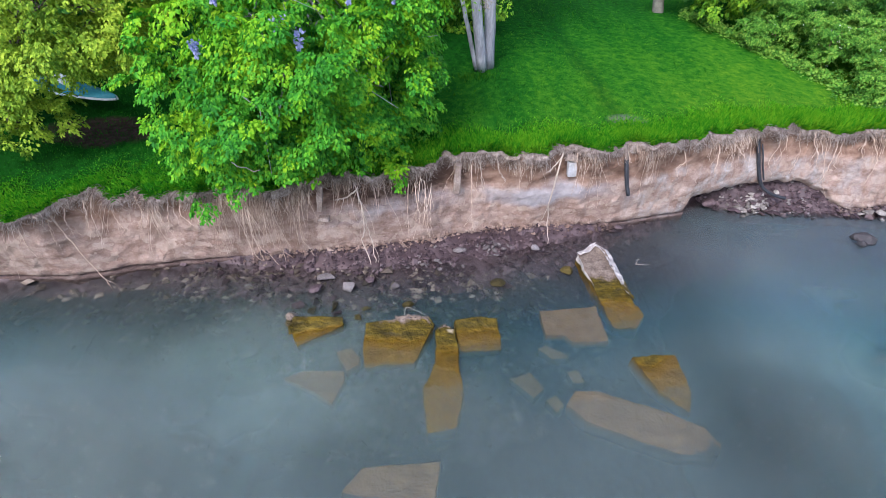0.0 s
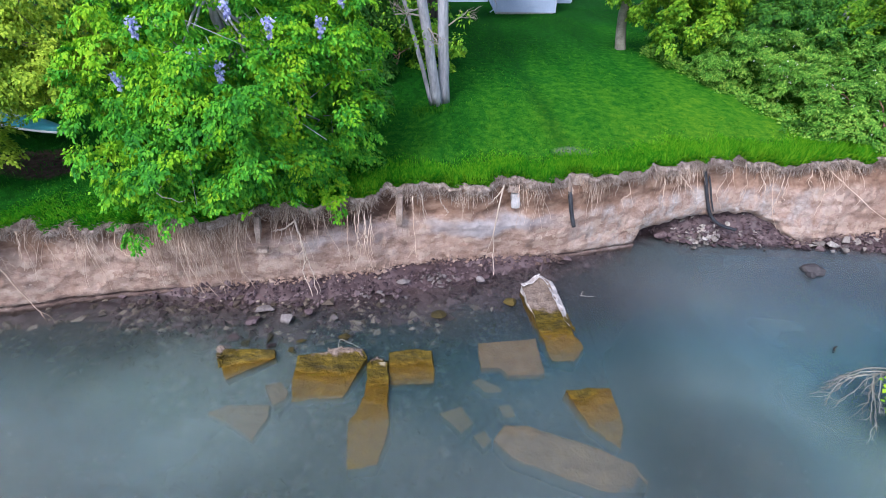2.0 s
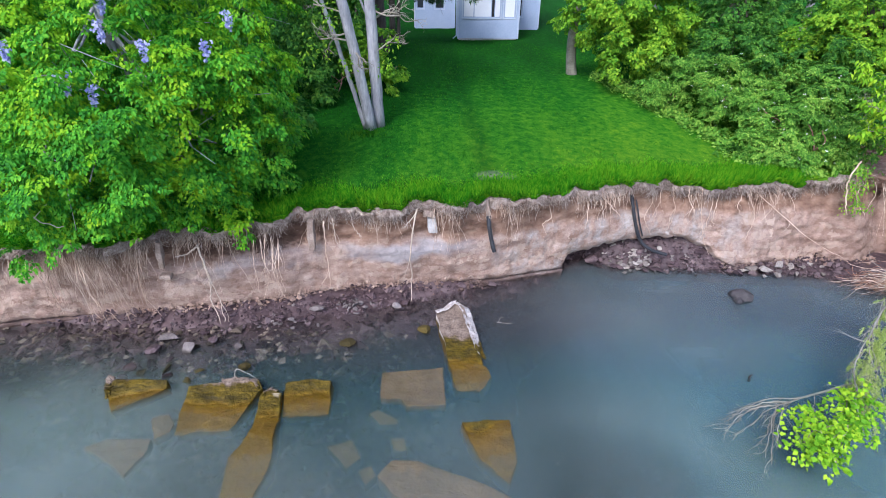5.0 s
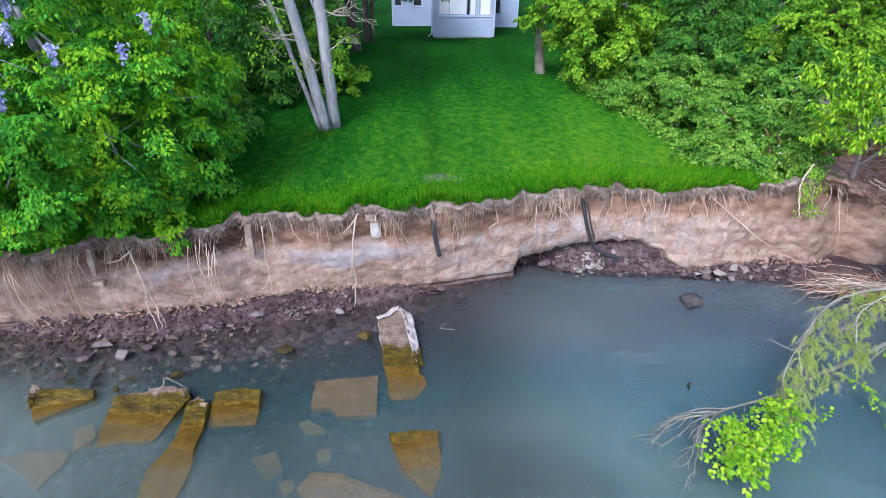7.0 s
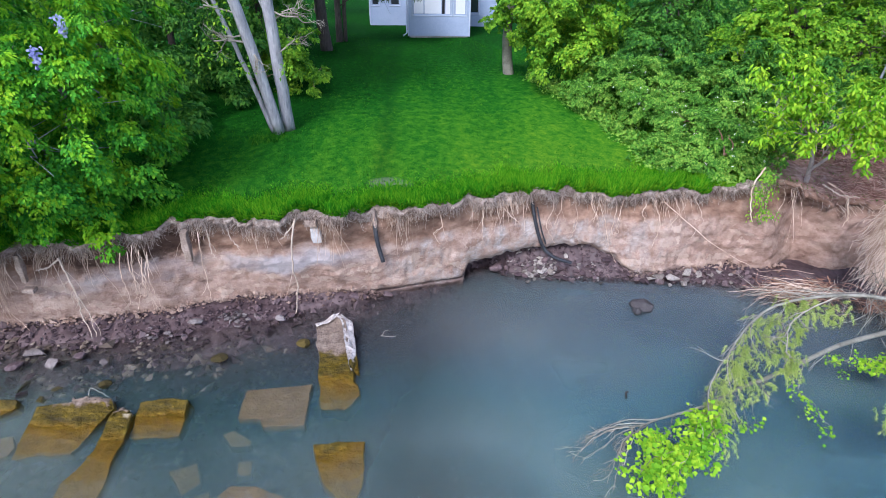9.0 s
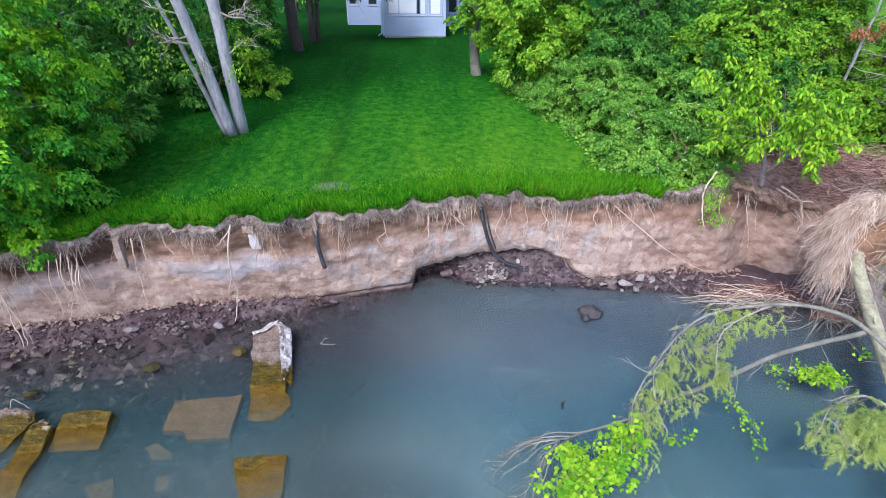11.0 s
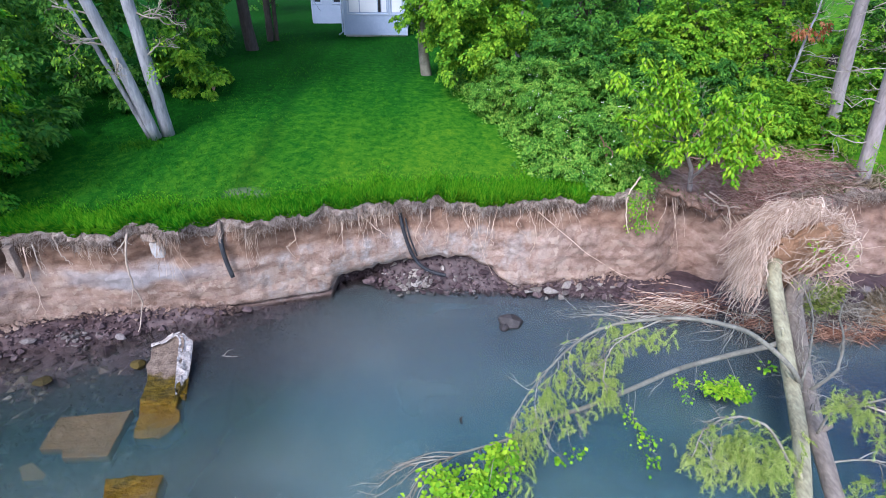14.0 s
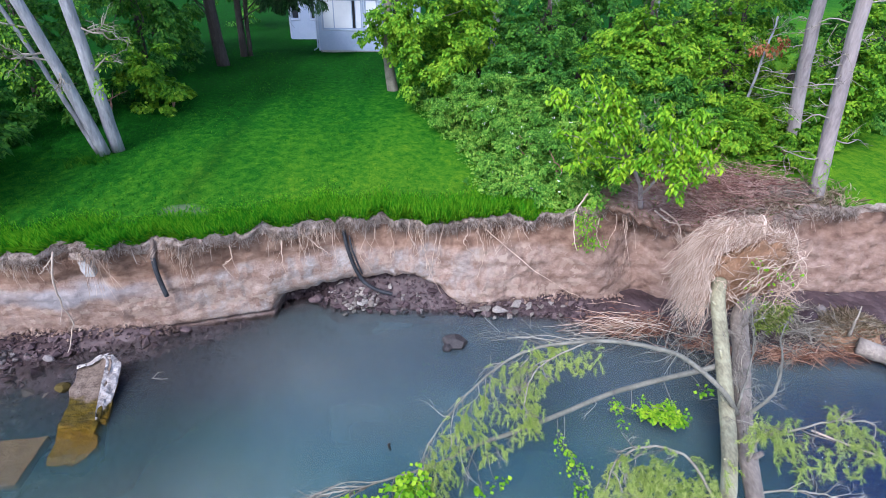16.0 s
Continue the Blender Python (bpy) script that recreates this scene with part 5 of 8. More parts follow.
# short mown lawn
n = 95000
x = rngG.uniform(-9, 19, n)
s = rngG.random(n) ** 1.7 * 19
y = crest_y(x) + 0.02 + s
ok = (x < 10.6) | (rngG.random(n) < 0.3)
x, y = x[ok], y[ok]
p = np.stack([x, y, lawn_z(x, y) - 0.01], 1)
h = rngG.uniform(0.025, 0.06, len(x)) * (1 + 0.6 * (rngG.random(len(x)) < 0.04))
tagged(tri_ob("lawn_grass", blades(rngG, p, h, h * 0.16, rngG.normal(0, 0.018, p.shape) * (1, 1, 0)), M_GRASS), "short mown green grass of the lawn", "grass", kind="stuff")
# uncut grass along the brink
n = 56000
x = rngG.uniform(-9.5, 11.4, n)
patchy = np.array([noise.noise((a * 1.1, 0.3, 0)) for a in x])
s = np.abs(rngG.normal(0, 0.5, n)) * (1 + 0.8 * patchy)
y = crest_y(x) + 0.01 + 0.11 * np.array([noise.noise((a * 1.7, 2.3, 0)) for a in x]) + s
p = np.stack([x, y, lawn_z(x, y) - 0.03], 1)
h = (0.19 - 0.10 * np.clip(s, 0, 1.35)) * rngG.uniform(0.5, 1.25, n) * np.interp(x, [-9, -5, 0, 6, 9, 11], [0.6, 0.6, 1.0, 1.0, 1.5, 1.6])
lean = rngG.normal(0, 0.034, p.shape)
lean[:, 2] = 0
lean[:, 1] -= np.where(s < 0.10, 0.07, 0.01)
tip = np.stack([np.zeros(n), np.zeros(n), np.where(s < 0.08, -0.5 * h, 0)], 1)
tagged(tri_ob("long_grass", blades(rngG, p, h, 0.0045 + 0.004 * rngG.random(n), lean + tip), M_LONG), "long bright green grass along the crumbling brink", "grass", kind="stuff")

# weeds on the bare slope beside the pines
wx0 = rngG.normal(0, 1, (2600, 2)) * (0.55, 0.3) + (16.5, 12.2)
pw = np.stack([wx0[:, 0], np.maximum(wx0[:, 1], crest_y(wx0[:, 0]) + 0.03), np.zeros(2600)], 1)
pw[:, 2] = lawn_z(pw[:, 0], pw[:, 1])
tagged(tri_ob("straw_tufts", blades(rngG, pw, rngG.uniform(0.06, 0.22, 2600), np.full(2600, 0.0035), rngG.normal(0, 0.1, (2600, 3)) * (1, 1, 0)), M_STRAW), "pale dry straw and weeds at the brink", "weeds", kind="stuff")
mw = rngG.normal(0, 1, (1800, 2)) * (0.4, 0.2) + (17.2, 10.1)
pw = np.stack([mw[:, 0], mw[:, 1], 0.42 - 0.5 * ((mw[:, 0] - 17.2) ** 2 + (mw[:, 1] - 10.1) ** 2)], 1)
tagged(tri_ob("straw_tufts", blades(rngG, pw, rngG.uniform(0.05, 0.16, 1800), np.full(1800, 0.0035), rngG.normal(0, 0.09, (1800, 3)) * (1, 1, 0)), M_STRAW), "dry straw growing over a washed-up clod", "weeds", kind="stuff")

# turf mat: a ragged lip of root-bound soil under the grass
rngR = np.random.default_rng(21)
fr = Tubes()
for _ in range(8500):
    x = rngR.uniform(-9.5, 18)
    dens = np.interp(x, [-9, -3, -2, 1, 3, 6, 8, 11, 13, 18], [1, 1, 0.8, 0.9, 0.5, 0.5, 0.7, 0.4, 0.2, 0.15])
    if rngR.random() > dens * (0.28 + 1.7 * noise.noise((x * 1.3, 4.2, 0)) + 0.12 * math.sin(x * 9.0)):
        continue
    zc = float(np.interp(x, CX, CZ) + lip_z(x))
    z0 = zc - rngR.uniform(0.02, 0.22)
    L = min(1.2, 0.06 + rngR.exponential(0.2) * (0.9 + 1.3 * noise.noise((x * 0.8, 8.8, 0))) * (2.6 if (-4.3 < x < -2.4 or -0.75 < x < 0.35) else 1.5 if x < -2.4 else 1))
    z1 = max(0.15, z0 - L)
    dx = rngR.normal(0, 0.07) * L * 2
    y0 = float(crest_y(x)) - 0.03
    ym, y1 = float(min(y0 - 0.03, face_y(x, 0.5 * (z0 + z1)))), float(face_y(x, z1)) - rngR.uniform(0, 0.08)
    fr.add([(x, y0 + 0.06, z0), (x + dx * 0.3, min(y0 - 0.03, ym), z0 - 0.3 * (z0 - z1)), (x + dx, min(y0 - 0.03, 0.5 * (ym + y1)), z0 - 0.7 * (z0 - z1)), (x + dx * 1.3, min(y0, y1), z1)], rngR.uniform(0.003, 0.007), 0.002, 3, 6, 0.012, rngR)
tagged(fr.ob("root_fringe", M_ROOT), "fringe of thin tan roots hanging from the turf", "roots", kind="stuff")

ts = Tubes()
for _ in range(12500):
    x = rngR.uniform(-9.5, 18)
    if 12.6 < x < 15.9 and rngR.random() < 0.85:
        continue
    zc = float(np.interp(x, CX, CZ) + lip_z(x))
    y0 = float(crest_y(x)) - rngR.uniform(-0.03, 0.08)
    z0 = zc - rngR.uniform(-0.03, 0.12)
    d = rngR.normal(0, 1, 3) * (0.06, 0.03, 0.05) + (0, -0.02, -0.02 - rngR.exponential(0.035))
    ts.add([(x, y0 + 0.03, z0), (x + d[0], y0 - 0.03 + d[1], z0 + d[2] - 0.02), (x + 1.6 * d[0], y0 - 0.01 + d[1], z0 + d[2] - 0.06)], rngR.uniform(0.002, 0.006), 0.0015, 3)
tagged(ts.ob("turf_mat", M_SOD), "ragged lip of root-bound grey-brown turf", "turf", kind="stuff")


def root(pts, r0, r1, mat, label, forks=0, seed=0):
    rng = np.random.default_rng(seed)
    e = tagged(empty("root", pts[0]), label, "root", "roots hanging down the bank")
    t = Tubes()
    sp = t.add(pts, r0, r1, 6, 18, 0.014, rng)
    o = t.ob("stem", mat, e)
    o.matrix_parent_inverse = Matrix.Translation(pts[0]).inverted()
    for _ in range(forks):
        i = int(rng.integers(3, 14))
        q = sp[i]
        d = np.array((rng.normal(0, 0.12), -0.03, -rng.uniform(0.15, 0.45)))
        t = Tubes()
        t.add([q, q + d * 0.5 + rng.normal(0, 0.03, 3), q + d], r1 * 0.9, r1 * 0.4, 5, 8, 0.008, rng)
        o = t.ob("rootlet", mat, e)
        o.matrix_parent_inverse = Matrix.Translation(pts[0]).inverted()
    return e


W, T = M_ROOTW, M_ROOT
root([(2.40, 9.82, 2.06), (2.31, 9.72, 1.6), (2.27, 9.75, 1.15), (2.26, 9.85, 0.6), (2.27, 9.70, 0.35), (2.28, 9.46, 0.16)], 0.019, 0.008, W, "long white bare root hanging down to the gravel", 1, 1)
root([(2.40, 9.8, 2.0), (2.22, 9.74, 1.78), (2.12, 9.72, 1.66)], 0.014, 0.006, W, "short forked white root beside a longer one", 1, 2)
root([(-1.56, 8.98, 1.7), (-1.48, 8.93, 1.25), (-1.47, 8.95, 0.8), (-1.52, 8.98, 0.5), (-1.36, 8.8, 0.05)], 0.019, 0.009, W, "pale forked root reaching down to the stones", 3, 3)
root([(-1.5, 8.94, 1.45), (-1.42, 8.9, 1.0), (-1.33, 8.9, 0.55), (-1.28, 8.8, 0.12)], 0.013, 0.007, W, "pale root twisted with its neighbour", 2, 4)
root([(-1.55, 8.95, 1.68), (-1.75, 8.9, 1.55), (-1.95, 8.88, 1.5)], 0.02, 0.008, W, "short pale root running along the bank", 1, 5)
root([(0.60, 9.7, 1.85), (0.62, 9.6, 1.41), (0.65, 9.55, 0.89), (0.66, 9.5, 0.45)], 0.011, 0.005, T, "thin tan root hanging straight down", 3, 6)
root([(0.78, 9.7, 1.9), (0.83, 9.62, 1.5), (0.9, 9.6, 1.3)], 0.010, 0.006, W, "short pale root below the turf", 1, 7)
root([(1.10, 9.82, 2.0), (1.17, 9.76, 1.68), (1.3, 9.74, 1.5)], 0.010, 0.006, W, "short pale hooked root below the turf", 1, 8)
rngK = np.random.default_rng(8)
for k in range(7):
    a = rngK.uniform(-0.62, 0.12)
    b, c, z0 = rngK.normal(0, 0.06), rngK.normal(0, 0.1), rngK.uniform(1.55, 1.9)
    root([(a, 9.3 + 0.2 * a, z0), (a + 0.4 * b, 9.17 + 0.2 * a, z0 - 0.35), (a + b, 9.2 + 0.2 * a, z0 - 0.75), (a + c, 9.18 + 0.2 * a, rngK.uniform(0.4, 0.8))], rngK.uniform(0.007, 0.012), 0.004, T, "thin tan root in a dense hanging cluster", 2, 40 + k)
root([(6.3, 11.1, 1.85), (6.6, 11.08, 1.56), (6.86, 11.15, 1.3)], 0.016, 0.006, T, "pale slanting root on the clay face", 0, 9)
root([(8.69, 11.5, 1.85), (8.75, 11.38, 1.3), (8.9, 11.32, 0.7), (9.1, 11.25, 0.3)], 0.009, 0.004, T, "thin root hanging over the hollow", 2, 10)
root([(10.0, 11.5, 1.7), (10.8, 11.2, 1.1), (11.3, 11.1, 0.75), (12.0, 10.9, 0.4)], 0.011, 0.005, T, "long slanting root across the clay face", 1, 11)
for k, (a, z1) in enumerate([(6.0, 1.0), (7.55, 0.75), (7.75, 1.2), (8.05, 0.85), (8.45, 1.1), (8.95, 0.6), (9.15, 1.0), (9.6, 1.15), (9.9, 0.7), (10.3, 1.1), (12.4, 1.2), (5.1, 1.2)]):
    cy = float(np.interp(a, CX, CY))
    fy = float(face_y(np.array(a), np.array(z1)))
    root([(a, cy, 1.85), (a + 0.05 * math.sin(3 * k), cy - 0.12, 1.6), (a + 0.12 * math.sin(5 * k), 0.5 * (cy + fy) - 0.12, 0.5 * (1.7 + z1)), (a + 0.16 * math.sin(2 * k), fy - 0.05, z1)], 0.011, 0.004, T, "thin tan root hanging over the clay face", 2, 120 + k)
root([(-6.86, 8.2, 1.6), (-6.61, 8.15, 0.9), (-6.4, 8.2, 0.2), (-6.3, 8.15, 0.0)], 0.015, 0.006, T, "thin root running down to the water", 2, 12)
for k in range(6):
    a = rngK.uniform(-4.1, -2.6)
    b, c = rngK.normal(0.05, 0.08), rngK.normal(0.15, 0.12)
    cy = float(np.interp(a, CX, CY))
    root([(a, cy, 1.7), (a + 0.5 * b, cy - 0.1, 1.25), (a + b, cy - 0.08, 0.7), (a + c, cy - 0.05, rngK.uniform(0.12, 0.35))], rngK.uniform(0.008, 0.013), 0.004, T, "thin brown root hanging to the shore", 3, 60 + k)
for k in range(12):
    a = -8.2 + 0.33 * k + 0.1 * math.sin(k * 5)
    cy = float(np.interp(a, CX, CY))
    root([(a, cy - 0.02, 1.72), (a + 0.06 * math.sin(k), cy - 0.08, 1.35), (a + 0.14 * math.sin(k * 3.0), cy - 0.06, 0.9 + 0.1 * (k % 3))], 0.012, 0.004, T, "thin tan root hanging from the turf", 2, 80 + k)
root([(11.99, 11.5, 2.5), (11.76, 11.35, 2.15), (11.74, 11.2, 1.75), (11.82, 11.1, 1.4)], 0.02, 0.01, T, "stout pale bent root below the shrubs", 0, 13)
root([(13.6, 11.7, 2.1), (13.9, 11.45, 1.9), (14.05, 11.35, 1.5), (14.0, 11.3, 1.2)], 0.02, 0.008, T, "curved bare root of the sapling", 2, 14)
root([(13.5, 11.7, 2.05), (13.7, 11.4, 1.95), (14.1, 11.3, 1.9)], 0.02, 0.01, W, "pale root across the bare soil", 1, 15)

# ---- things stuck in the bank ----


def worn_block(name, at, size, tilt, mat, label, category):
    bm = bmesh.new()
    bmesh.ops.create_cube(bm, size=1, matrix=Matrix.Diagonal((*size, 1)))
    bmesh.ops.bevel(bm, geom=list(bm.edges), offset=min(size) * 0.07, segments=1, affect="EDGES")
    bmesh.ops.subdivide_edges(bm, edges=[e for e in bm.edges if e.calc_length() > 0.08], cuts=3, use_grid_fill=True)
    for v in bm.verts:
        v.co += Vector((fbm(v.co * 6), fbm(v.co * 6 + Vector((5, 0, 0))), fbm(v.co * 6 + Vector((0, 5, 0))))) * 0.02
    o = part(name, bm, mat)
    o.matrix_world = pose(*at, *tilt)
    return tagged(o, label, category)


worn_block("concrete_block", (2.69, 10.12, 1.58), (0.17, 0.14, 0.34), (6, -5, 5), M_WHITEC, "whitewashed concrete block stuck in the bank", "concrete block")
worn_block("concrete_block", (2.63, 10.10, 1.86), (0.22, 0.18, 0.15), (0, 6, 0), M_POST, "grey concrete footing under the turf", "concrete block")
worn_block("old_post", (0.34, 9.70, 1.54), (0.13, 0.13, 0.66), (4, 3, 0), M_POST, "pale broken old post hanging in the bank", "post")
worn_block("old_post", (-2.26, 8.95, 1.5), (0.10, 0.10, 0.60), (5, 9, 0), M_POST, "pale broken old post in the eroded bank", "post")
worn_block("old_post", (-2.22, 8.9, 1.08), (0.2, 0.12, 0.08), (0, 5, 0), M_POST, "pale broken stub of wood in the bank", "post")

e = tagged(empty("drain_pipe", (3.80, 10.2, 1.3)), "short black drain pipe poking out of the bank", "pipe")
t = Tubes()
t.add([(3.79, 10.42, 2.0), (3.83, 10.24, 1.68)], 0.045, 0.045, 12, 4)
t.ob("sleeve", M_STEEL, e, "rusty grey steel sleeve").matrix_parent_inverse = Matrix.Translation(e.location).inverted()
t = Tubes()
t.add([(3.825, 10.25, 1.72), (3.85, 10.19, 1.5), (3.90, 10.15, 1.24), (3.97, 10.11, 0.97)], 0.045, 0.043, 12, 14)
t.ob("hose", M_PIPE, e, "black plastic hose").matrix_parent_inverse = Matrix.Translation(e.location).inverted()

e = tagged(empty("drain_hose", (7.3, 10.9, 1.2)), "long black corrugated drain hose hanging down the bank", "hose")
t = Tubes()
t.add([(7.08, 11.55, 1.86), (7.12, 11.40, 1.62)], 0.045, 0.045, 12, 4)
t.ob("sleeve", M_STEEL, e, "grey-brown pipe end").matrix_parent_inverse = Matrix.Translation(e.location).inverted()
t = Tubes()
path = spline([(7.11, 11.42, 1.70), (7.16, 11.33, 1.43), (7.27, 11.27, 1.04), (7.39, 11.25, 0.74), (7.54, 11.22, 0.55), (7.78, 11.18, 0.42), (8.07, 11.16, 0.34)], 90)
t.add(path, 0.042, 0.042, 10)
for i in range(90):
    if i % 2:
        for k in range(10):
            q = np.array(t.v[i * 10 + k])
            t.v[i * 10 + k] = path[i] + (q - path[i]) * 0.86
t.ob("hose", M_PIPE, e).matrix_parent_inverse = Matrix.Translation(e.location).inverted()
t = Tubes()
t.add([(7.22, 11.40, 1.6), (7.27, 11.30, 1.37), (7.34, 11.27, 1.11), (7.46, 11.24, 0.78)], 0.018, 0.016, 8, 10)
t.ob("cable", M_PIPE, e, "thin black cable").matrix_parent_inverse = Matrix.Translation(e.location).inverted()

# ---- trees and shrubs ----


def kid(o, e):
    o.parent = e
    o.matrix_parent_inverse = Matrix.Translation(e.location).inverted()
    return o


def tree(name, base, stems, blobs, label, category, leaf_m, bark, clumps, per=45, spread=0.34, leaf=0.13, slim=0.28, seed=0, droop=0.6, inner=0.28, limbs=8, group="", lump=0.25, young=None):
    rng = np.random.default_rng(seed)
    e = tagged(empty(name, base), label, category, group)
    ends = []
    for pts, r0, r1 in stems:
        t = Tubes()
        ends.append(t.add(pts, r0, r1, 10, 16, 0.01, rng))
        kid(t.ob("trunk", bark), e)
    w = np.array([b[6] for b in blobs], float)
    for i in range(limbs if blobs else 0):
        b = blobs[int(rng.choice(len(blobs), p=w / w.sum()))]
        st = ends[int(rng.integers(0, len(ends)))] if ends else np.array([base, base])
        q = st[int(len(st) * rng.uniform(0.45, 0.98))]
        d = unit(rng.normal(0, 1, 3))
        g = np.array(b[:3]) + d * np.array(b[3:6]) * 0.6
        t = Tubes()
        m = 0.5 * (q + g) + np.array((0, 0, 0.15))
        sp = t.add([q, m, g], 0.03, 0.01, 6, 10, 0.02, rng)
        for _ in range(4):
            a = sp[int(rng.integers(4, 10))]
            t.add([a, a + rng.normal(0, 0.25, 3), a + rng.normal(0, 0.4, 3)], 0.012, 0.004, 4)
        kid(t.ob("limb", bark), e)
    if blobs and young:
        old, fresh = crown(rng, blobs, clumps, per, spread, leaf, slim, inner, droop, lump, young[1])
        kid(tri_ob("crown", old, leaf_m), e)
        kid(tagged(tri_ob("young_foliage", fresh, young[0]), young[2], kind="stuff"), e)
    elif blobs:
        kid(tri_ob("crown", crown(rng, blobs, clumps, per, spread, leaf, slim, inner, droop, lump), leaf_m), e)
    return e


def shrub(base, blobs, label, leaf_m, clumps, per=40, spread=0.22, leaf=0.08, slim=0.32, seed=0, limbs=5, group="shrubs beside the lawn"):
    rng = np.random.default_rng(seed + 500)
    stems = [([base, tuple(np.array(base) + (rng.normal(0, 0.12), rng.normal(0, 0.12), 0.3)), tuple(np.array(base) + (rng.normal(0, 0.2), rng.normal(0, 0.2), 0.6))], 0.02, 0.008) for _ in range(3)]
    e = tree("shrub", base, stems, blobs, label, "shrub", leaf_m, M_BRUSH, clumps, per, spread, leaf, slim, seed, 0.3, 0.2, 0, group, 0.35)
    if leaf_m is M_SHRUB:
        pts = []
        for b in blobs:
            d = unit(rng.normal(0, 1, (14, 3)) + (-0.2, -0.5, 0.6))
            pts.append(np.repeat(np.array(b[:3]) + d * np.array(b[3:6]) * rng.uniform(1.0, 1.25, (14, 1)), 5, 0) + rng.normal(0, 0.014, (70, 3)))
        pts = np.vstack(pts)
        L = np.full(len(pts), 0.02)
        kid(tagged(tri_ob("blossom", leaf_quads(rng, pts, rng.normal(0, 1, pts.shape), np.tile((0, -0.5, 1.0), (len(pts), 1)), L, L * 0.5), M_WHITEF), "tiny white blossoms", kind="stuff"), e)
    return e


big = tree("flowering_tree", (-2.2, 10.7, 2.1), [([(-2.2, 10.7, 2.0), (-2.3, 10.4, 3.2), (-2.6, 10.0, 4.6), (-2.7, 9.8, 5.6)], 0.17, 0.06), ([(-2.1, 10.7, 2.2), (-1.6, 10.3, 3.4), (-1.1, 9.9, 4.8)], 0.11, 0.05)],
     [(-2.6, 9.7, 4.3, 1.8, 2.1, 1.8, 5), (-2.4, 8.25, 3.95, 1.1, 1.0, 1.2, 2.2), (-1.35, 9.6, 3.8, 1.0, 1.3, 1.5, 2.4), (-3.6, 8.6, 3.3, 1.0, 0.9, 1.2, 1.6), (-0.75, 10.6, 3.5, 0.7, 1.2, 1.4, 1.6),
      (-1.4, 9.9, 5.6, 1.4, 1.5, 1.2, 2), (-3.3, 10.2, 5.8, 1.8, 1.7, 1.2, 1.6), (-2.9, 8.45, 3.05, 1.2, 0.5, 0.5, 1.1), (-4.0, 9.6, 4.6, 1.0, 1.2, 1.3, 1.0), (-1.6, 9.2, 2.7, 0.7, 0.7, 0.6, 0.7), (-0.8, 11.4, 4.9, 0.8, 1.0, 1.2, 1)],
     "large lush green broadleaf tree with hanging lilac blossoms at the brink", "tree", M_LEAF, M_BARK, 3000, 62, 0.30, 0.064, 0.34, 1, 0.5, 0.3, 14, "", 0.36, (M_YOUNG, 0.27, "lime yellow young foliage"))
rngY = np.random.default_rng(19)
# bare crooked branch in front of the crown
BARE = [(-3.5, 8.2, 3.2), (-3.36, 7.8, 3.0), (-3.2, 7.62, 2.87), (-3.0, 7.6, 2.8), (-2.78, 7.58, 2.74)]
t = Tubes()
t.add(BARE, 0.014, 0.006, 6, 14, 0.02, rngY)
t.add([BARE[2], (BARE[2][0] + 0.1, 7.72, BARE[2][2] + 0.12), (BARE[2][0] + 0.22, 7.75, BARE[2][2] + 0.2)], 0.008, 0.004, 5, 6, 0.01, rngY)
kid(t.ob("bare_branch", M_TWIG, None, "bare pale crooked branch"), big)
# lilac blossom clusters
rngF = np.random.default_rng(77)
for k, (x, y, z) in enumerate([(-3.15, 8.15, 5.3), (-2.2, 7.75, 4.95), (-2.0, 7.95, 4.75), (-3.5, 8.0, 4.6), (-1.3, 8.25, 5.3), (-1.75, 8.3, 5.9), (-1.9, 8.35, 5.55), (-0.7, 8.9, 5.2), (-1.6, 8.3, 6.2), (-0.4, 9.2, 5.6)]):
    m = 90
    tt = rngF.random(m)
    pp = np.stack([rngF.normal(0, 0.045, m) * (1.1 - tt), rngF.normal(0, 0.045, m) * (1.1 - tt), -0.28 * tt], 1) + (x, y - 0.02, z)
    L = np.full(m, 0.05)
    o = tri_ob("blossom", leaf_quads(rngF, pp, rngF.normal(0, 1, (m, 3)), rngF.normal(0, 1, (m, 3)), L, L * 0.5), M_FLOWER)
    kid(tagged(o, "hanging lilac-blue flower cluster"), big)

tree("maple_tree", (-8.9, 10.7, 1.95), [([(-8.9, 10.7, 1.9), (-8.2, 10.6, 3.5), (-6.6, 10.3, 5.4)], 0.12, 0.05)],
     [(-6.5, 9.9, 4.9, 1.3, 1.3, 1.3, 3), (-8.1, 9.9, 4.3, 1.0, 0.9, 0.9, 1.6), (-5.6, 10.2, 4.8, 0.9, 1.2, 1.3, 1.6), (-7.8, 9.0, 3.0, 0.5, 0.4, 0.5, 0.7), (-7.0, 9.4, 3.75, 0.7, 0.35, 0.3, 0.6), (-5.7, 9.3, 4.5, 0.65, 0.8, 0.7, 1.3), (-6.4, 9.1, 4.2, 0.7, 0.6, 0.5, 1.0), (-7.1, 9.6, 2.9, 0.45, 0.35, 0.3, 0.4), (-8.4, 9.6, 4.6, 1.2, 1.2, 1.5, 1.6), (-6.3, 9.3, 4.6, 0.8, 0.6, 0.6, 0.7), (-7.5, 9.2, 3.5, 0.6, 0.4, 0.5, 0.8), (-8.3, 9.3, 3.7, 0.6, 0.5, 0.6, 0.8)],
     "olive green young maple tree near the brink", "tree", M_LEAFY, M_BARKD, 1500, 48, 0.24, 0.055, 0.36, 2, 0.4)

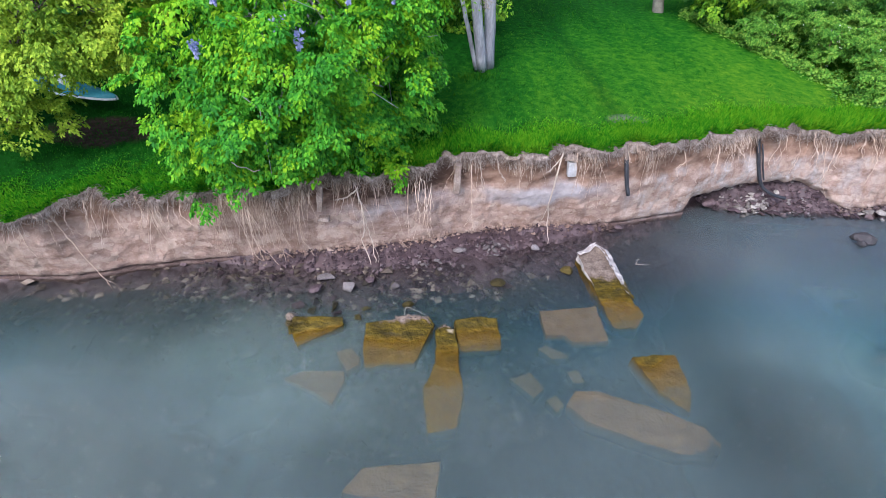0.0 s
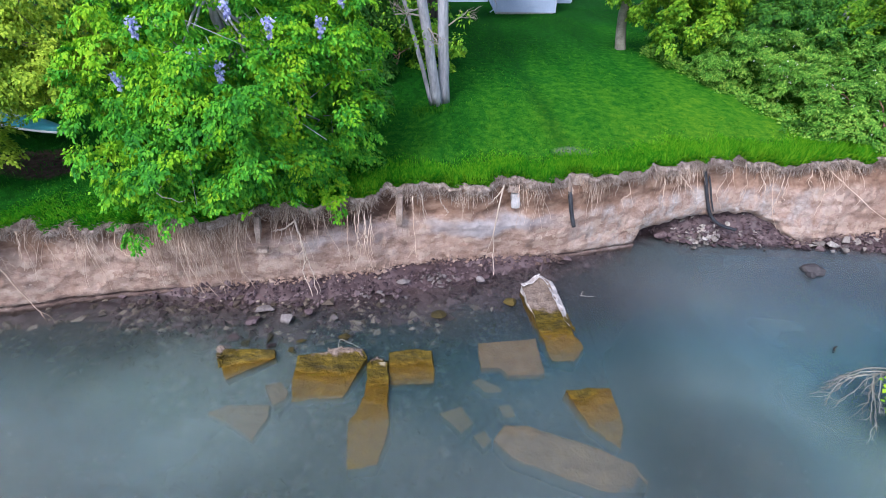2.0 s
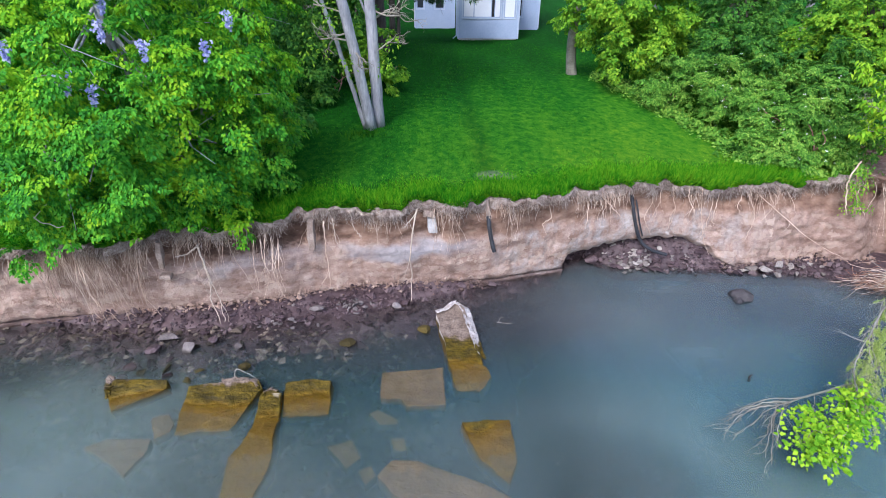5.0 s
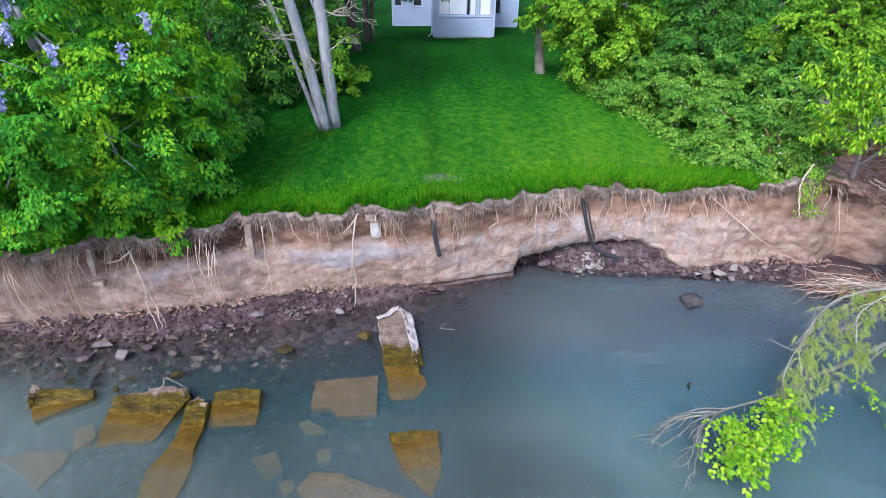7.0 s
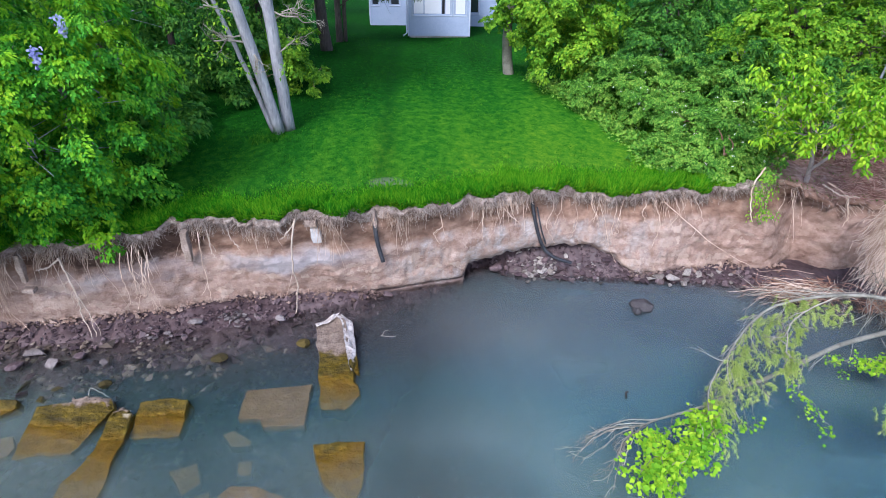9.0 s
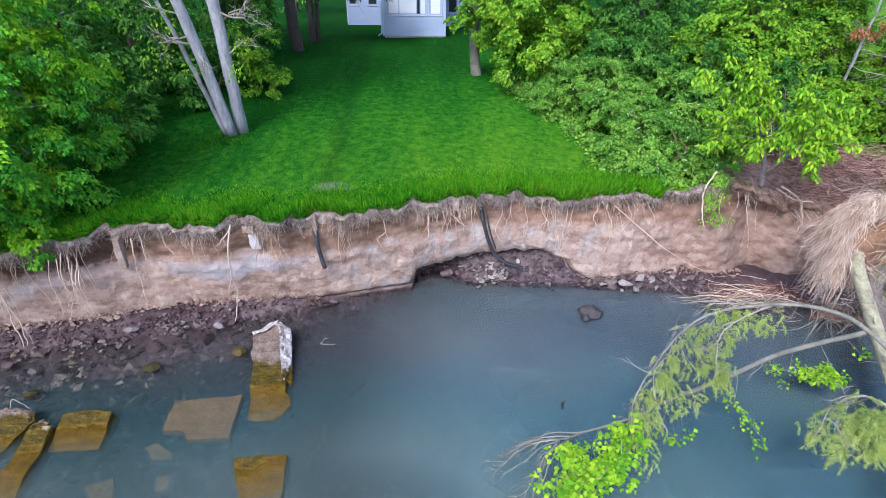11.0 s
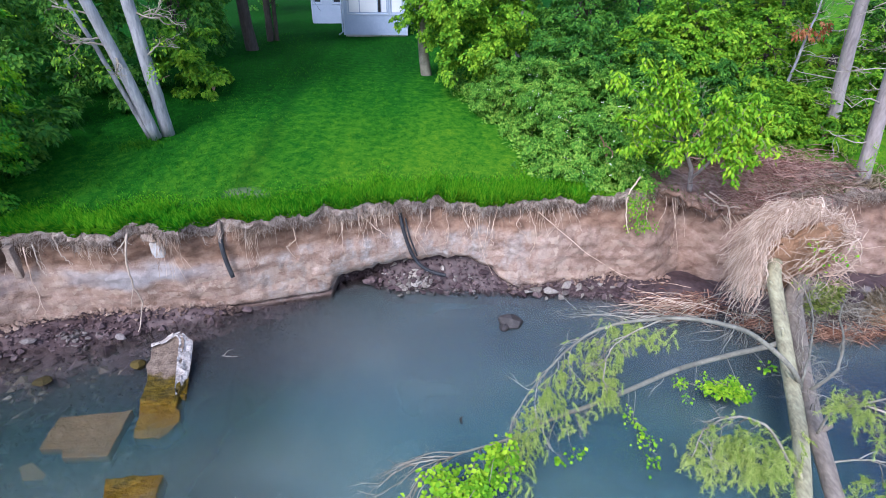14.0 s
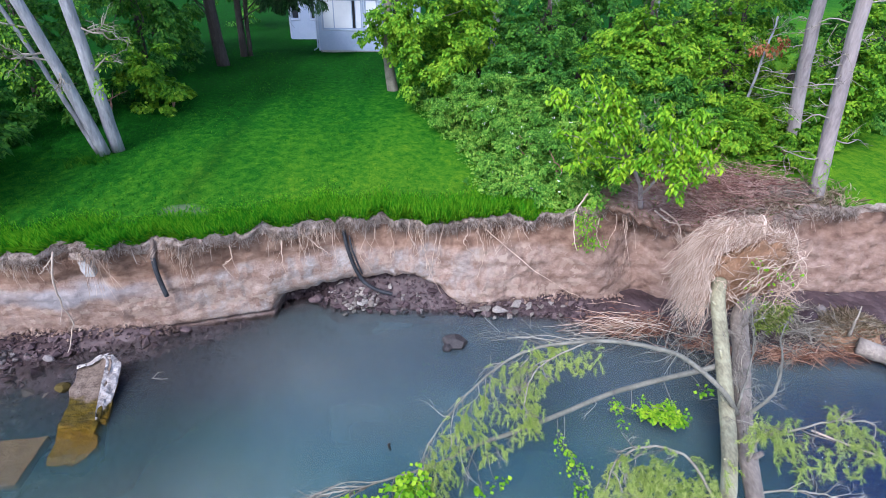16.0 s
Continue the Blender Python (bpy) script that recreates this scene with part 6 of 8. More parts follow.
# its crown is unseen, added broad and high to shade the lawn's left side
tree("grey_tree", (0.85, 14.05, 2.4), [([(0.97, 14.42, 2.3), (0.92, 14.3, 4.0), (0.87, 14.15, 6.0), (0.8, 14.0, 8.8)], 0.155, 0.115), ([(0.79, 14.15, 2.3), (0.55, 13.9, 4.0), (0.22, 13.5, 6.0), (-0.2, 13.1, 8.2)], 0.14, 0.105), ([(0.64, 14.15, 2.3), (0.22, 13.95, 4.0), (-0.33, 13.65, 6.0)], 0.06, 0.045)],
     [(-0.8, 14.8, 9.0, 3.4, 3.2, 1.6, 1)], "pale grey triple-trunked tree on the lawn", "tree", M_LEAFY, M_BARK, 420, 40, 0.5, 0.16, 0.3, 3)
# bare and leafy side branches of the grey tree
rngT = np.random.default_rng(31)


def twigs(t, rng, p, d, length, r, depth, up=0.0):
    q = p + d * length
    m = 0.5 * (p + q) + rng.normal(0, 0.09, 3) * length
    t.add([p, m, q], r, r * 0.55, 5 if depth > 1 else 3, 6)
    if depth:
        for _ in range(3):
            f = rng.uniform(0.4, 1)
            nd = unit(d + rng.normal(0, 0.55, 3) + (0, 0, up))
            twigs(t, rng, p + (q - p) * f, nd, length * rng.uniform(0.45, 0.7), r * 0.5, depth - 1, up)
    return t


grey = bpy.data.objects["grey_tree"]
for p, d, L in (((0.47, 13.8, 4.5), (-0.9, -0.35, 0.1), 0.75), ((0.43, 13.76, 4.7), (-0.6, -0.7, -0.1), 0.6), ((0.92, 14.28, 4.2), (0.75, -0.2, 0.5), 0.6), ((0.5, 13.84, 4.3), (0.3, -0.6, -0.3), 0.5), ((0.89, 14.2, 5.2), (0.8, -0.3, -0.15), 0.8), ((0.9, 14.25, 4.9), (0.9, -0.1, 0.25), 0.7), ((0.35, 13.65, 5.1), (-0.8, -0.3, 0.3), 0.7)):
    t = Tubes()
    twigs(t, rngT, np.array(p), unit(np.array(d)), L, 0.028, 3)
    kid(t.ob("branch", M_TWIG, None, "bare pale twiggy branch"), grey)
cs = np.array([(-0.3, 13.6, 4.6), (-0.15, 13.5, 4.3), (0.05, 13.5, 5.0), (0.35, 13.5, 4.1), (-0.5, 13.7, 5.0), (1.4, 14.0, 4.5), (1.25, 13.9, 3.9), (1.3, 13.9, 4.05), (0.0, 13.4, 5.3), (-0.6, 13.6, 4.3)])
for q in cs:
    kid(tri_ob("leaf_spray", sprays(rngT, q[None], unit(np.array([(0.0, -0.6, 0.6)])), 30, np.full(1, 0.2), 0.085, 0.28, 0.5), M_LEAFB), grey)['kind'] = "stuff"
twig_grass = [(0.95 + rngT.normal(0, 0.3), 13.85 + rngT.normal(0, 0.2)) for _ in range(220)]
pg = np.array([(a, b, float(lawn_z(a, b))) for a, b in twig_grass])
tagged(tri_ob("tree_foot_grass", blades(rngT, pg, rngT.uniform(0.06, 0.16, 220), np.full(220, 0.008), rngT.normal(0, 0.04, (220, 3)) * (1, 1, 0)), M_GRASS), "tufts of long grass round the grey trunks", "grass", kind="stuff")

grey.location.x += 0.27
grey.location.y += 0.12

# lawn's wooded side, towards the house
# the dark tree's unseen crown is widened to shade the wood below
tree("dark_tree", (0.46, 24.7, 2.5), [([(0.5, 24.7, 2.4), (0.40, 24.7, 3.5), (0.34, 24.7, 5), (0.3, 24.8, 9)], 0.26, 0.18)], [(-1.5, 23.0, 8.6, 3.6, 3.6, 1.8, 1)], "dark rough-barked tree beside the lawn", "tree", M_LEAFD, M_BARKD, 380, 40, 0.55, 0.2, 0.3, 5)
tree("pine_tree", (0.7, 26.8, 2.5), [([(0.7, 26.8, 2.4), (0.72, 26.8, 4.2), (0.8, 26.9, 9)], 0.17, 0.10), ([(0.95, 26.9, 2.4), (1.0, 26.9, 4.2), (1.2, 27.0, 8)], 0.10, 0.07)],
     [(2.9, 26.2, 5.2, 1.1, 0.8, 0.45, 2), (4.0, 26.3, 5.1, 0.8, 0.7, 0.4, 1.2), (1.4, 26.5, 5.9, 1.4, 1, 0.5, 1), (3.2, 26.3, 6.4, 2.0, 1.2, 0.6, 1)], "dark pine with boughs reaching towards the house", "tree", M_PINE, M_BARKD, 240, 60, 0.3, 0.2, 0.07, 6, 0.7)
shrub((1.2, 18.0, 2.5), [(1.15, 17.9, 3.2, 0.75, 0.6, 0.75, 1), (0.6, 18.6, 3.6, 0.8, 0.7, 0.9, 1)], "bright green shrub at the edge of the lawn", M_LEAFB, 130, 42, 0.26, 0.12, seed=7)
shrub((-0.3, 17.3, 2.5), [(-0.4, 17.6, 3.2, 0.9, 0.8, 0.9, 1), (-1.4, 16.4, 3.2, 0.9, 0.8, 1.0, 1)], "dark green undergrowth shrub in the shade", M_LEAFD, 130, 42, 0.28, 0.13, seed=8)
shrub((-1.6, 13.9, 2.4), [(-1.7, 13.8, 3.3, 0.9, 0.9, 1.1, 1), (-0.9, 12.4, 3.0, 0.6, 0.7, 0.7, 0.8), (-2.6, 14.6, 3.6, 1.2, 1, 1.3, 1)], "dense dark green shrub behind the flowering tree", M_LEAFD, 200, 44, 0.3, 0.13, seed=9)
for k, (x, y, z, r, h) in enumerate([(-3.4, 19.0, 4.6, 2.0, 2.3), (-5.5, 15.5, 4.8, 2.0, 2.5), (-1.6, 22.5, 4.8, 1.7, 2.2), (-8.8, 14.0, 4.5, 2.2, 2.5), (-6.8, 21.0, 5, 2.6, 2.8), (-3.5, 28.0, 5.0, 2.6, 2.8), (-11.5, 11.5, 4.2, 2.0, 2.3), (-10.5, 19.0, 5, 2.8, 2.8), (-12.0, 27.0, 5.5, 3.4, 3.2), (-2.5, 38.0, 5.5, 2.5, 3.2)]):
    tree("woodland_tree", (x, y, 2.5), [([(x, y, 2.3), (x + 0.1, y, 4), (x, y + 0.1, z + 0.8 * h)], 0.14, 0.06)], [(x, y, z + 0.6, r * 1.1, r, h * 1.25, 2), (x + 0.5 * r, y - 0.5 * r, z - 0.5, 0.6 * r, 0.5 * r, 0.6 * h, 1)],
         "dark green woodland tree beside the lawn", "tree", M_LEAFD, M_BARKD, 330, 40, 0.42, 0.11, 0.36, 100 + k, 0.5, 0.3, 5, "woodland beside the lawn")

# shrubs and trees on the other side
tree("maple_tree", (7.55, 20.5, 2.5), [([(7.60, 20.5, 2.4), (7.5, 20.5, 3.2), (7.45, 20.4, 4.2), (7.6, 20.2, 6.0)], 0.20, 0.12)],
     [(9.2, 18.8, 4.9, 1.3, 1.2, 1.4, 3), (9.1, 18.4, 3.7, 0.9, 0.8, 0.8, 1.6), (7.9, 19.4, 5.4, 0.7, 0.8, 0.7, 0.8), (9.8, 19.2, 5.0, 1.2, 1.2, 1.6, 1.6), (6.8, 19.9, 4.7, 0.4, 0.4, 0.4, 0.25), (7.7, 19.7, 4.3, 0.5, 0.5, 0.5, 0.5)],
     "bright green maple tree with a grey trunk by the lawn", "tree", M_LEAFB, M_LIMB, 760, 46, 0.30, 0.09, 0.4, 10, 0.3, 0.28, 2)
for k, (x, y, blobs, m, cl) in enumerate([
        (9.8, 17.0, [(9.9, 16.9, 3.0, 0.85, 0.85, 0.75, 1)], M_SHRUB, 170), (10.95, 15.6, [(10.95, 15.6, 3.15, 1.0, 0.9, 0.9, 1.4), (10.7, 14.75, 2.8, 0.7, 0.6, 0.55, 0.8)], M_SHRUB, 280),
        (11.35, 13.6, [(11.35, 13.5, 2.68, 0.85, 0.8, 0.55, 1), (10.85, 12.9, 2.35, 0.6, 0.5, 0.4, 0.6)], M_SHRUB, 250), (11.6, 12.5, [(11.5, 12.5, 2.35, 0.75, 0.5, 0.45, 1), (12.2, 12.6, 2.6, 0.7, 0.6, 0.5, 1)], M_SHRUB, 220),
        (12.0, 14.3, [(12.0, 14.2, 3.1, 0.9, 0.8, 0.75, 1)], M_SHRUB, 180), (13.1, 14.9, [(13.0, 15.0, 3.4, 0.9, 0.8, 0.9, 1)], M_LEAFD, 150),
        (11.6, 16.8, [(11.5, 16.8, 3.5, 1.2, 1.0, 1.1, 1)], M_LEAFD, 200), (13.9, 13.6, [(13.9, 13.6, 2.9, 0.8, 0.7, 0.6, 1)], M_LEAFD, 120), (14.8, 14.6, [(14.8, 14.6, 3.2, 0.9, 0.7, 0.9, 1)], M_LEAFD, 150),
        (15.8, 14.3, [(15.8, 14.3, 2.75, 0.8, 0.6, 0.55, 1)], M_LEAFB, 130), (16.9, 14.9, [(16.9, 14.9, 2.85, 0.75, 0.6, 0.6, 1)], M_LEAFB, 130), (18.8, 15.3, [(18.8, 15.3, 2.9, 0.8, 0.6, 0.6, 1)], M_LEAFB, 130), (17.55, 14.2, [(17.5, 14.1, 2.6, 0.5, 0.4, 0.35, 1)], M_LEAFB, 60)]):
    shrub((x, y, 2.4), blobs, "leafy green shrub thicket at the lawn's edge" if m is M_SHRUB else "bright green undergrowth shrub behind the pines" if m is M_LEAFB else "shaded dark green thicket shrub", m, int(cl * 2.6), 44, 0.20, 0.055 if m is M_SHRUB else 0.075, seed=20 + k)
# weeds hanging from the brink below the shrubs
rngW = np.random.default_rng(41)
wc = np.stack([rngW.normal(12.0, 0.14, 26), rngW.uniform(11.15, 11.35, 26), rngW.uniform(1.45, 2.25, 26)], 1)
wc[:, 0] += 0.15 * (2.2 - wc[:, 2])
hw = tagged(empty("hanging_weed", (12.0, 11.4, 2.2)), "bright green weed hanging down the clay bank", "weed")
kid(tagged(tri_ob("leaf_spray", sprays(rngW, wc, unit(np.tile((0.0, -0.8, 0.5), (26, 1))), 12, np.full(26, 0.13), 0.055, 0.36, 0.5), M_LEAFB), kind="stuff"), hw)
t = Tubes()
t.add([(12.0, 11.5, 2.2), (12.02, 11.3, 1.9), (12.1, 11.25, 1.3)], 0.008, 0.003, 5, 8, 0.01, rngW)
kid(t.ob("stem", M_BRUSH), hw)
# low plants along the lawn's edge
rngL = np.random.default_rng(64)
lx = np.interp(np.linspace(0, 1, 220), [0, 0.4, 0.75, 1], [8.4, 9.1, 10.1, 10.3]) + rngL.normal(0, 0.18, 220)
ly = np.interp(np.linspace(0, 1, 220), [0, 0.4, 0.75, 1], [20.0, 17.4, 14.6, 12.4]) + rngL.normal(0, 0.3, 220)
cs = np.stack([lx, ly, lawn_z(lx, ly) + 0.12], 1)
tagged(tri_ob("edge_weeds", sprays(rngL, cs, unit(np.tile((-0.3, -0.3, 1.0), (220, 1))), 26, np.full(220, 0.2), 0.09, 0.35, 0.1), M_SHRUB), "low green weeds along the lawn's edge", "weeds", kind="stuff")
for k, (x, y, z, r, h, m) in enumerate([(12.4, 19.2, 4.2, 1.4, 1.7, M_LEAFD), (15.0, 17.8, 4.2, 1.4, 1.8, M_LEAFB), (16.6, 16.3, 3.6, 1.1, 1.2, M_LEAFB), (14.5, 16.1, 4.3, 0.8, 1.1, M_LEAFB), (17.6, 17.8, 4.6, 1.5, 2.0, M_LEAFB), (19.6, 15.8, 4.0, 1.3, 1.5, M_LEAFB),
                                       (14.2, 21.8, 5, 1.9, 2.3, M_LEAFD), (10.6, 22.5, 5, 1.9, 2.5, M_LEAFD), (18.5, 20.5, 5, 2.2, 2.5, M_LEAFD), (21.5, 18.0, 4.5, 1.9, 2.2, M_LEAFD), (12.0, 28.5, 5.5, 2.6, 3, M_LEAFD), (16.5, 26.5, 5.5, 2.7, 3, M_LEAFD),
                                       (21.5, 25, 5.5, 2.9, 3, M_LEAFD), (25.5, 20.0, 5, 2.6, 2.8, M_LEAFD), (24.0, 14.5, 4.2, 1.6, 1.8, M_LEAFY), (18.2, 15.9, 3.2, 0.8, 0.8, M_LEAFB)]):
    tree("woodland_tree", (x, y, 2.5), [([(x, y, 2.3), (x + 0.1, y, 4), (x, y + 0.1, z + 0.8 * h)], 0.12, 0.05)], [(x, y, z, r, r * 0.85, h, 2), (x - 0.4 * r, y - 0.5 * r, z - 0.4, 0.6 * r, 0.5 * r, 0.6 * h, 1)],
         "bright green young maple in the wood" if m is M_LEAFB else "shaded green tree deep in the wood", "tree", m, M_BARKD, 400, 46, 0.34, 0.085, 0.42, 200 + k, 0.25, 0.35, 5, "woodland behind the shrubs", 0.4)
for k, (x, y, r) in enumerate([(15.0, 24.5, 0.14), (11.3, 24.0, 0.2), (12.8, 20.5, 0.16), (17.0, 23, 0.15)]):
    tree("bare_trunk_tree", (x, y, 2.5), [([(x, y, 2.3), (x + 0.05, y, 5), (x + 0.1, y, 9)], r, r * 0.8)], [(x, y, 8.6, 1.8, 1.6, 1.0, 1)], "slim grey trunk standing in the wood", "tree", M_LEAFD, M_BARK, 90, 40, 0.45, 0.17, 0.32, 230 + k, limbs=3)

# sapling with bright drooping leaves, leaning over the bank
sap = tree("sapling", (13.3, 11.95, 2.1), [([(13.3, 11.95, 2.0), (13.1, 11.75, 2.6), (12.7, 11.5, 3.2)], 0.055, 0.03), ([(13.2, 11.85, 2.3), (13.3, 11.4, 2.9), (13.3, 11.1, 3.4)], 0.035, 0.02)],
     [], "yellow-green sapling with drooping leaves on the brink", "tree", M_LEAFS, M_BARKP, 0)
rngV = np.random.default_rng(12)
fork, fork2 = np.array((12.7, 11.5, 3.2)), np.array((13.3, 11.1, 3.4))
for tip, st in (((11.13, 11.3, 4.5), fork), ((11.6, 11.4, 4.75), fork), ((11.95, 11.2, 4.75), fork), ((12.3, 11.4, 4.55), fork), ((11.2, 11.0, 3.85), fork), ((11.87, 11.0, 3.95), fork), ((13.1, 11.2, 4.3), fork2), ((13.7, 11.2, 4.2), fork2), ((14.0, 11.0, 3.95), fork2),
                ((13.9, 10.8, 3.5), fork2), ((13.75, 10.8, 3.1), fork2), ((13.4, 10.7, 2.85), fork2), ((12.3, 10.9, 3.05), fork), ((11.45, 11.1, 3.2), fork), ((12.85, 10.8, 3.8), fork2), ((12.6, 10.85, 3.35), fork2), ((13.2, 10.75, 3.3), fork2), ((12.4, 11.1, 4.1), fork)):
    tip = np.array(tip)
    t = Tubes()
    sp = t.add([st, 0.5 * (st + tip) + (0, 0, 0.12), tip], 0.016, 0.004, 5, 20, 0.008, rngV)
    nodes = [sp[i] for i in range(6, 20)] + [sp[-1]] * 2
    for _ in range(5):
        q = sp[int(rngV.integers(7, 18))]
        g = q + rngV.normal(0, 0.24, 3) * (1, 0.8, 0.6)
        sq = t.add([q, 0.5 * (q + g) + (0, 0, 0.04), g], 0.006, 0.003, 4, 6)
        nodes += [sq[3], sq[-1]]
    kid(t.ob("branch", M_BARKP), sap)
    pp = np.repeat(np.array(nodes), 11, 0) + rngV.normal(0, 0.055, (len(nodes) * 11, 3))
    a = rngV.uniform(0, 2 * math.pi, len(pp))
    ax = np.stack([np.cos(a), np.sin(a), rngV.uniform(-1.3, -0.1, len(pp))], 1)
    L = rngV.uniform(0.075, 0.14, len(pp))
    kid(tagged(tri_ob("foliage", leaf_quads(rngV, pp, ax, np.stack([np.cos(a), np.sin(a), np.full(len(a), 0.9)], 1), L, L * 0.25), M_LEAFS), kind="stuff"), sap)

for base, pts, r0, r1 in (((18.0, 14.7, 2.3), [(18.02, 14.7, 2.2), (17.72, 14.7, 4.19), (17.57, 14.7, 5.8), (17.3, 14.7, 9.5)], 0.165, 0.13), ((17.08, 12.1, 2.2), [(17.1, 12.1, 2.1), (16.82, 12.1, 4.31), (16.67, 12.1, 5.96), (16.4, 12.1, 9.5)], 0.15, 0.12)):
    e = tree("tall_pine", base, [(pts, r0, r1)], [(pts[-1][0], pts[-1][1], 9.6, 2.0, 1.8, 1.0, 1)], "tall pinkish-grey pine trunk with dead side branches", "tree", M_CONIF, M_BARKP, 110, 50, 0.4, 0.16, 0.08, 14, limbs=2)
    sp = spline(pts, 40)
    for k in range(11):
        t = Tubes()
        d = np.array((rngT.choice((-1, -1, 1)), rngT.normal(0, 0.5), rngT.uniform(-0.15, 0.2)))
        twigs(t, rngT, sp[6 + 2 * k], unit(d), rngT.uniform(0.25, 0.9), 0.017, 2)
        kid(t.ob("dead_branch", M_TWIG, None, "bare dead branch"), e)
dead = tree("dead_sapling", (17.3, 16.0, 2.5), [([(17.2, 16.0, 2.4), (17.3, 15.9, 4.0), (17.45, 15.9, 5.4)], 0.05, 0.02)], [], "dead sapling with rusty orange leaves", "tree", M_ORANGE, M_BARK, 0)
t = Tubes()
for k in range(8):
    twigs(t, rngT, np.array((17.3, 15.9, 4.2 + 0.13 * k)), unit(np.array((rngT.normal(0, 1), -0.3, 0.5))), 0.4, 0.012, 2, 0.15)
kid(t.ob("branch", M_TWIG), dead)
cs = np.array([(17.15, 15.7, 4.75), (17.35, 15.7, 4.65), (17.55, 15.7, 4.8), (17.7, 15.75, 4.85), (17.0, 15.7, 4.65)])
kid(tri_ob("withered_leaves", sprays(rngT, cs, unit(np.tile((0, -0.6, 0.3), (5, 1))), 30, np.full(5, 0.15), 0.1, 0.3, 1.0), M_ORANGE), dead)
# bare grey brush among the shrubs
for k, (x, y, z) in enumerate([(14.3, 14.0, 2.6), (13.2, 13.6, 2.6), (14.0, 12.6, 2.4)]):
    t = Tubes()
    for _ in range(7):
        twigs(t, rngT, np.array((x + rngT.normal(0, 0.2), y + rngT.normal(0, 0.2), z)), unit(np.array((rngT.normal(0, 0.4), rngT.normal(0, 0.4), 1))), 0.75, 0.012, 2, 0.2)
    tagged(t.ob("bare_bush", M_TWIG), "leafless grey twiggy bush among the shrubs", "bush")

# ---- house at the end of the lawn ----
house = tagged(empty("house", (5.2, 28.4, 2.6)), "small white clapboard house at the end of the lawn", "house")


def box(x0, x1, y0, y1, z0, z1):
    bm = bmesh.new()
    bmesh.ops.create_cube(bm, size=1, matrix=Matrix.Translation(((x0 + x1) / 2, (y0 + y1) / 2, (z0 + z1) / 2)) @ Matrix.Diagonal((x1 - x0, y1 - y0, z1 - z0, 1)))
    bmesh.ops.bevel(bm, geom=list(bm.edges), offset=0.008, segments=1, affect="EDGES")
    return bm


def clapboards(x0, x1, y, z0, z1, parent, holes=()):
    n = int((z1 - z0) / 0.115)
    for i in range(n):
        za = z0 + i * 0.115
        spans = [(x0, x1)]
        for hx0, hx1, hz0, hz1 in holes:
            if za + 0.1 > hz0 and za < hz1:
                spans = [q for a, b in spans for q in ((a, min(b, hx0)), (max(a, hx1), b)) if q[1] - q[0] > 0.02]
        for a, b in spans:
            bm = bmesh.new()
            v = [bm.verts.new(q) for q in ((a, y - 0.022, za), (b, y - 0.022, za), (b, y - 0.004, za + 0.118), (a, y - 0.004, za + 0.118), (a, y + 0.02, za), (b, y + 0.02, za), (b, y + 0.02, za + 0.118), (a, y + 0.02, za + 0.118))]
            for f in ((0, 1, 2, 3), (5, 4, 7, 6), (4, 5, 1, 0), (3, 2, 6, 7), (4, 0, 3, 7), (1, 5, 6, 2)):
                bm.faces.new([v[j] for j in f])
            part("clapboard", bm, M_SIDING, parent)


Z0 = 2.6
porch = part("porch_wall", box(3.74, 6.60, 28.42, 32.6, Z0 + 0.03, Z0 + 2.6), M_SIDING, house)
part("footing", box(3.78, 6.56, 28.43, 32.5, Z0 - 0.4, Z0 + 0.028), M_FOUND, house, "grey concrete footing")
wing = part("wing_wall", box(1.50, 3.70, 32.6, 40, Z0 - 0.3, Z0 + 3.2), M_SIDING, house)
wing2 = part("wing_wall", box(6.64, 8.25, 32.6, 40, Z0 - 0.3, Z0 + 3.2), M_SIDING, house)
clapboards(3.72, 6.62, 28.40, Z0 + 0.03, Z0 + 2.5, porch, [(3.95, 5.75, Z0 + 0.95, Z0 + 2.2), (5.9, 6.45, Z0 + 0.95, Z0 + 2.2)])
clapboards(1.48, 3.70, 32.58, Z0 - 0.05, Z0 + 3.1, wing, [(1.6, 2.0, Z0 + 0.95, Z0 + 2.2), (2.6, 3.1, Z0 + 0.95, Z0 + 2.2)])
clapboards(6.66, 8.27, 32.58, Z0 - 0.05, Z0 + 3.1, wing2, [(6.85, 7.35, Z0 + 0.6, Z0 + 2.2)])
for x0, x1, y, z0, panes in ((3.95, 5.75, 28.40, 0.95, ((4.0, 4.45, M_CURTAIN), (4.5, 5.28, M_CURTAIN), (5.32, 5.44, M_DARK), (5.48, 5.70, M_CURTAIN))), (5.9, 6.45, 28.40, 0.95, ((5.95, 6.40, M_CURTAIN),)), (1.6, 2.0, 32.58, 0.95, ((1.65, 1.95, M_GLASS),)), (2.6, 3.1, 32.58, 0.95, ((2.65, 3.05, M_GLASS),)), (6.85, 7.35, 32.58, 0.6, ((6.9, 7.3, M_GLASS),))):
    wn = part("window", box(x0, x1, y + 0.03, y + 0.06, Z0 + z0, Z0 + 2.2), M_TRIM, house)
    for a, b, c, d in ((x0 - 0.05, x1 + 0.05, Z0 + z0 - 0.06, Z0 + z0), (x0 - 0.05, x1 + 0.05, Z0 + 2.2, Z0 + 2.26), (x0 - 0.05, x0, Z0 + z0, Z0 + 2.2), (x1, x1 + 0.05, Z0 + z0, Z0 + 2.2)):
        part("window_frame", box(a, b, y - 0.045, y + 0.03, c, d), M_TRIM, wn)
    for a, b, m in panes:
        part("pane", box(a, b, y + 0.005, y + 0.028, Z0 + z0 + 0.05, Z0 + 2.15), m, wn)
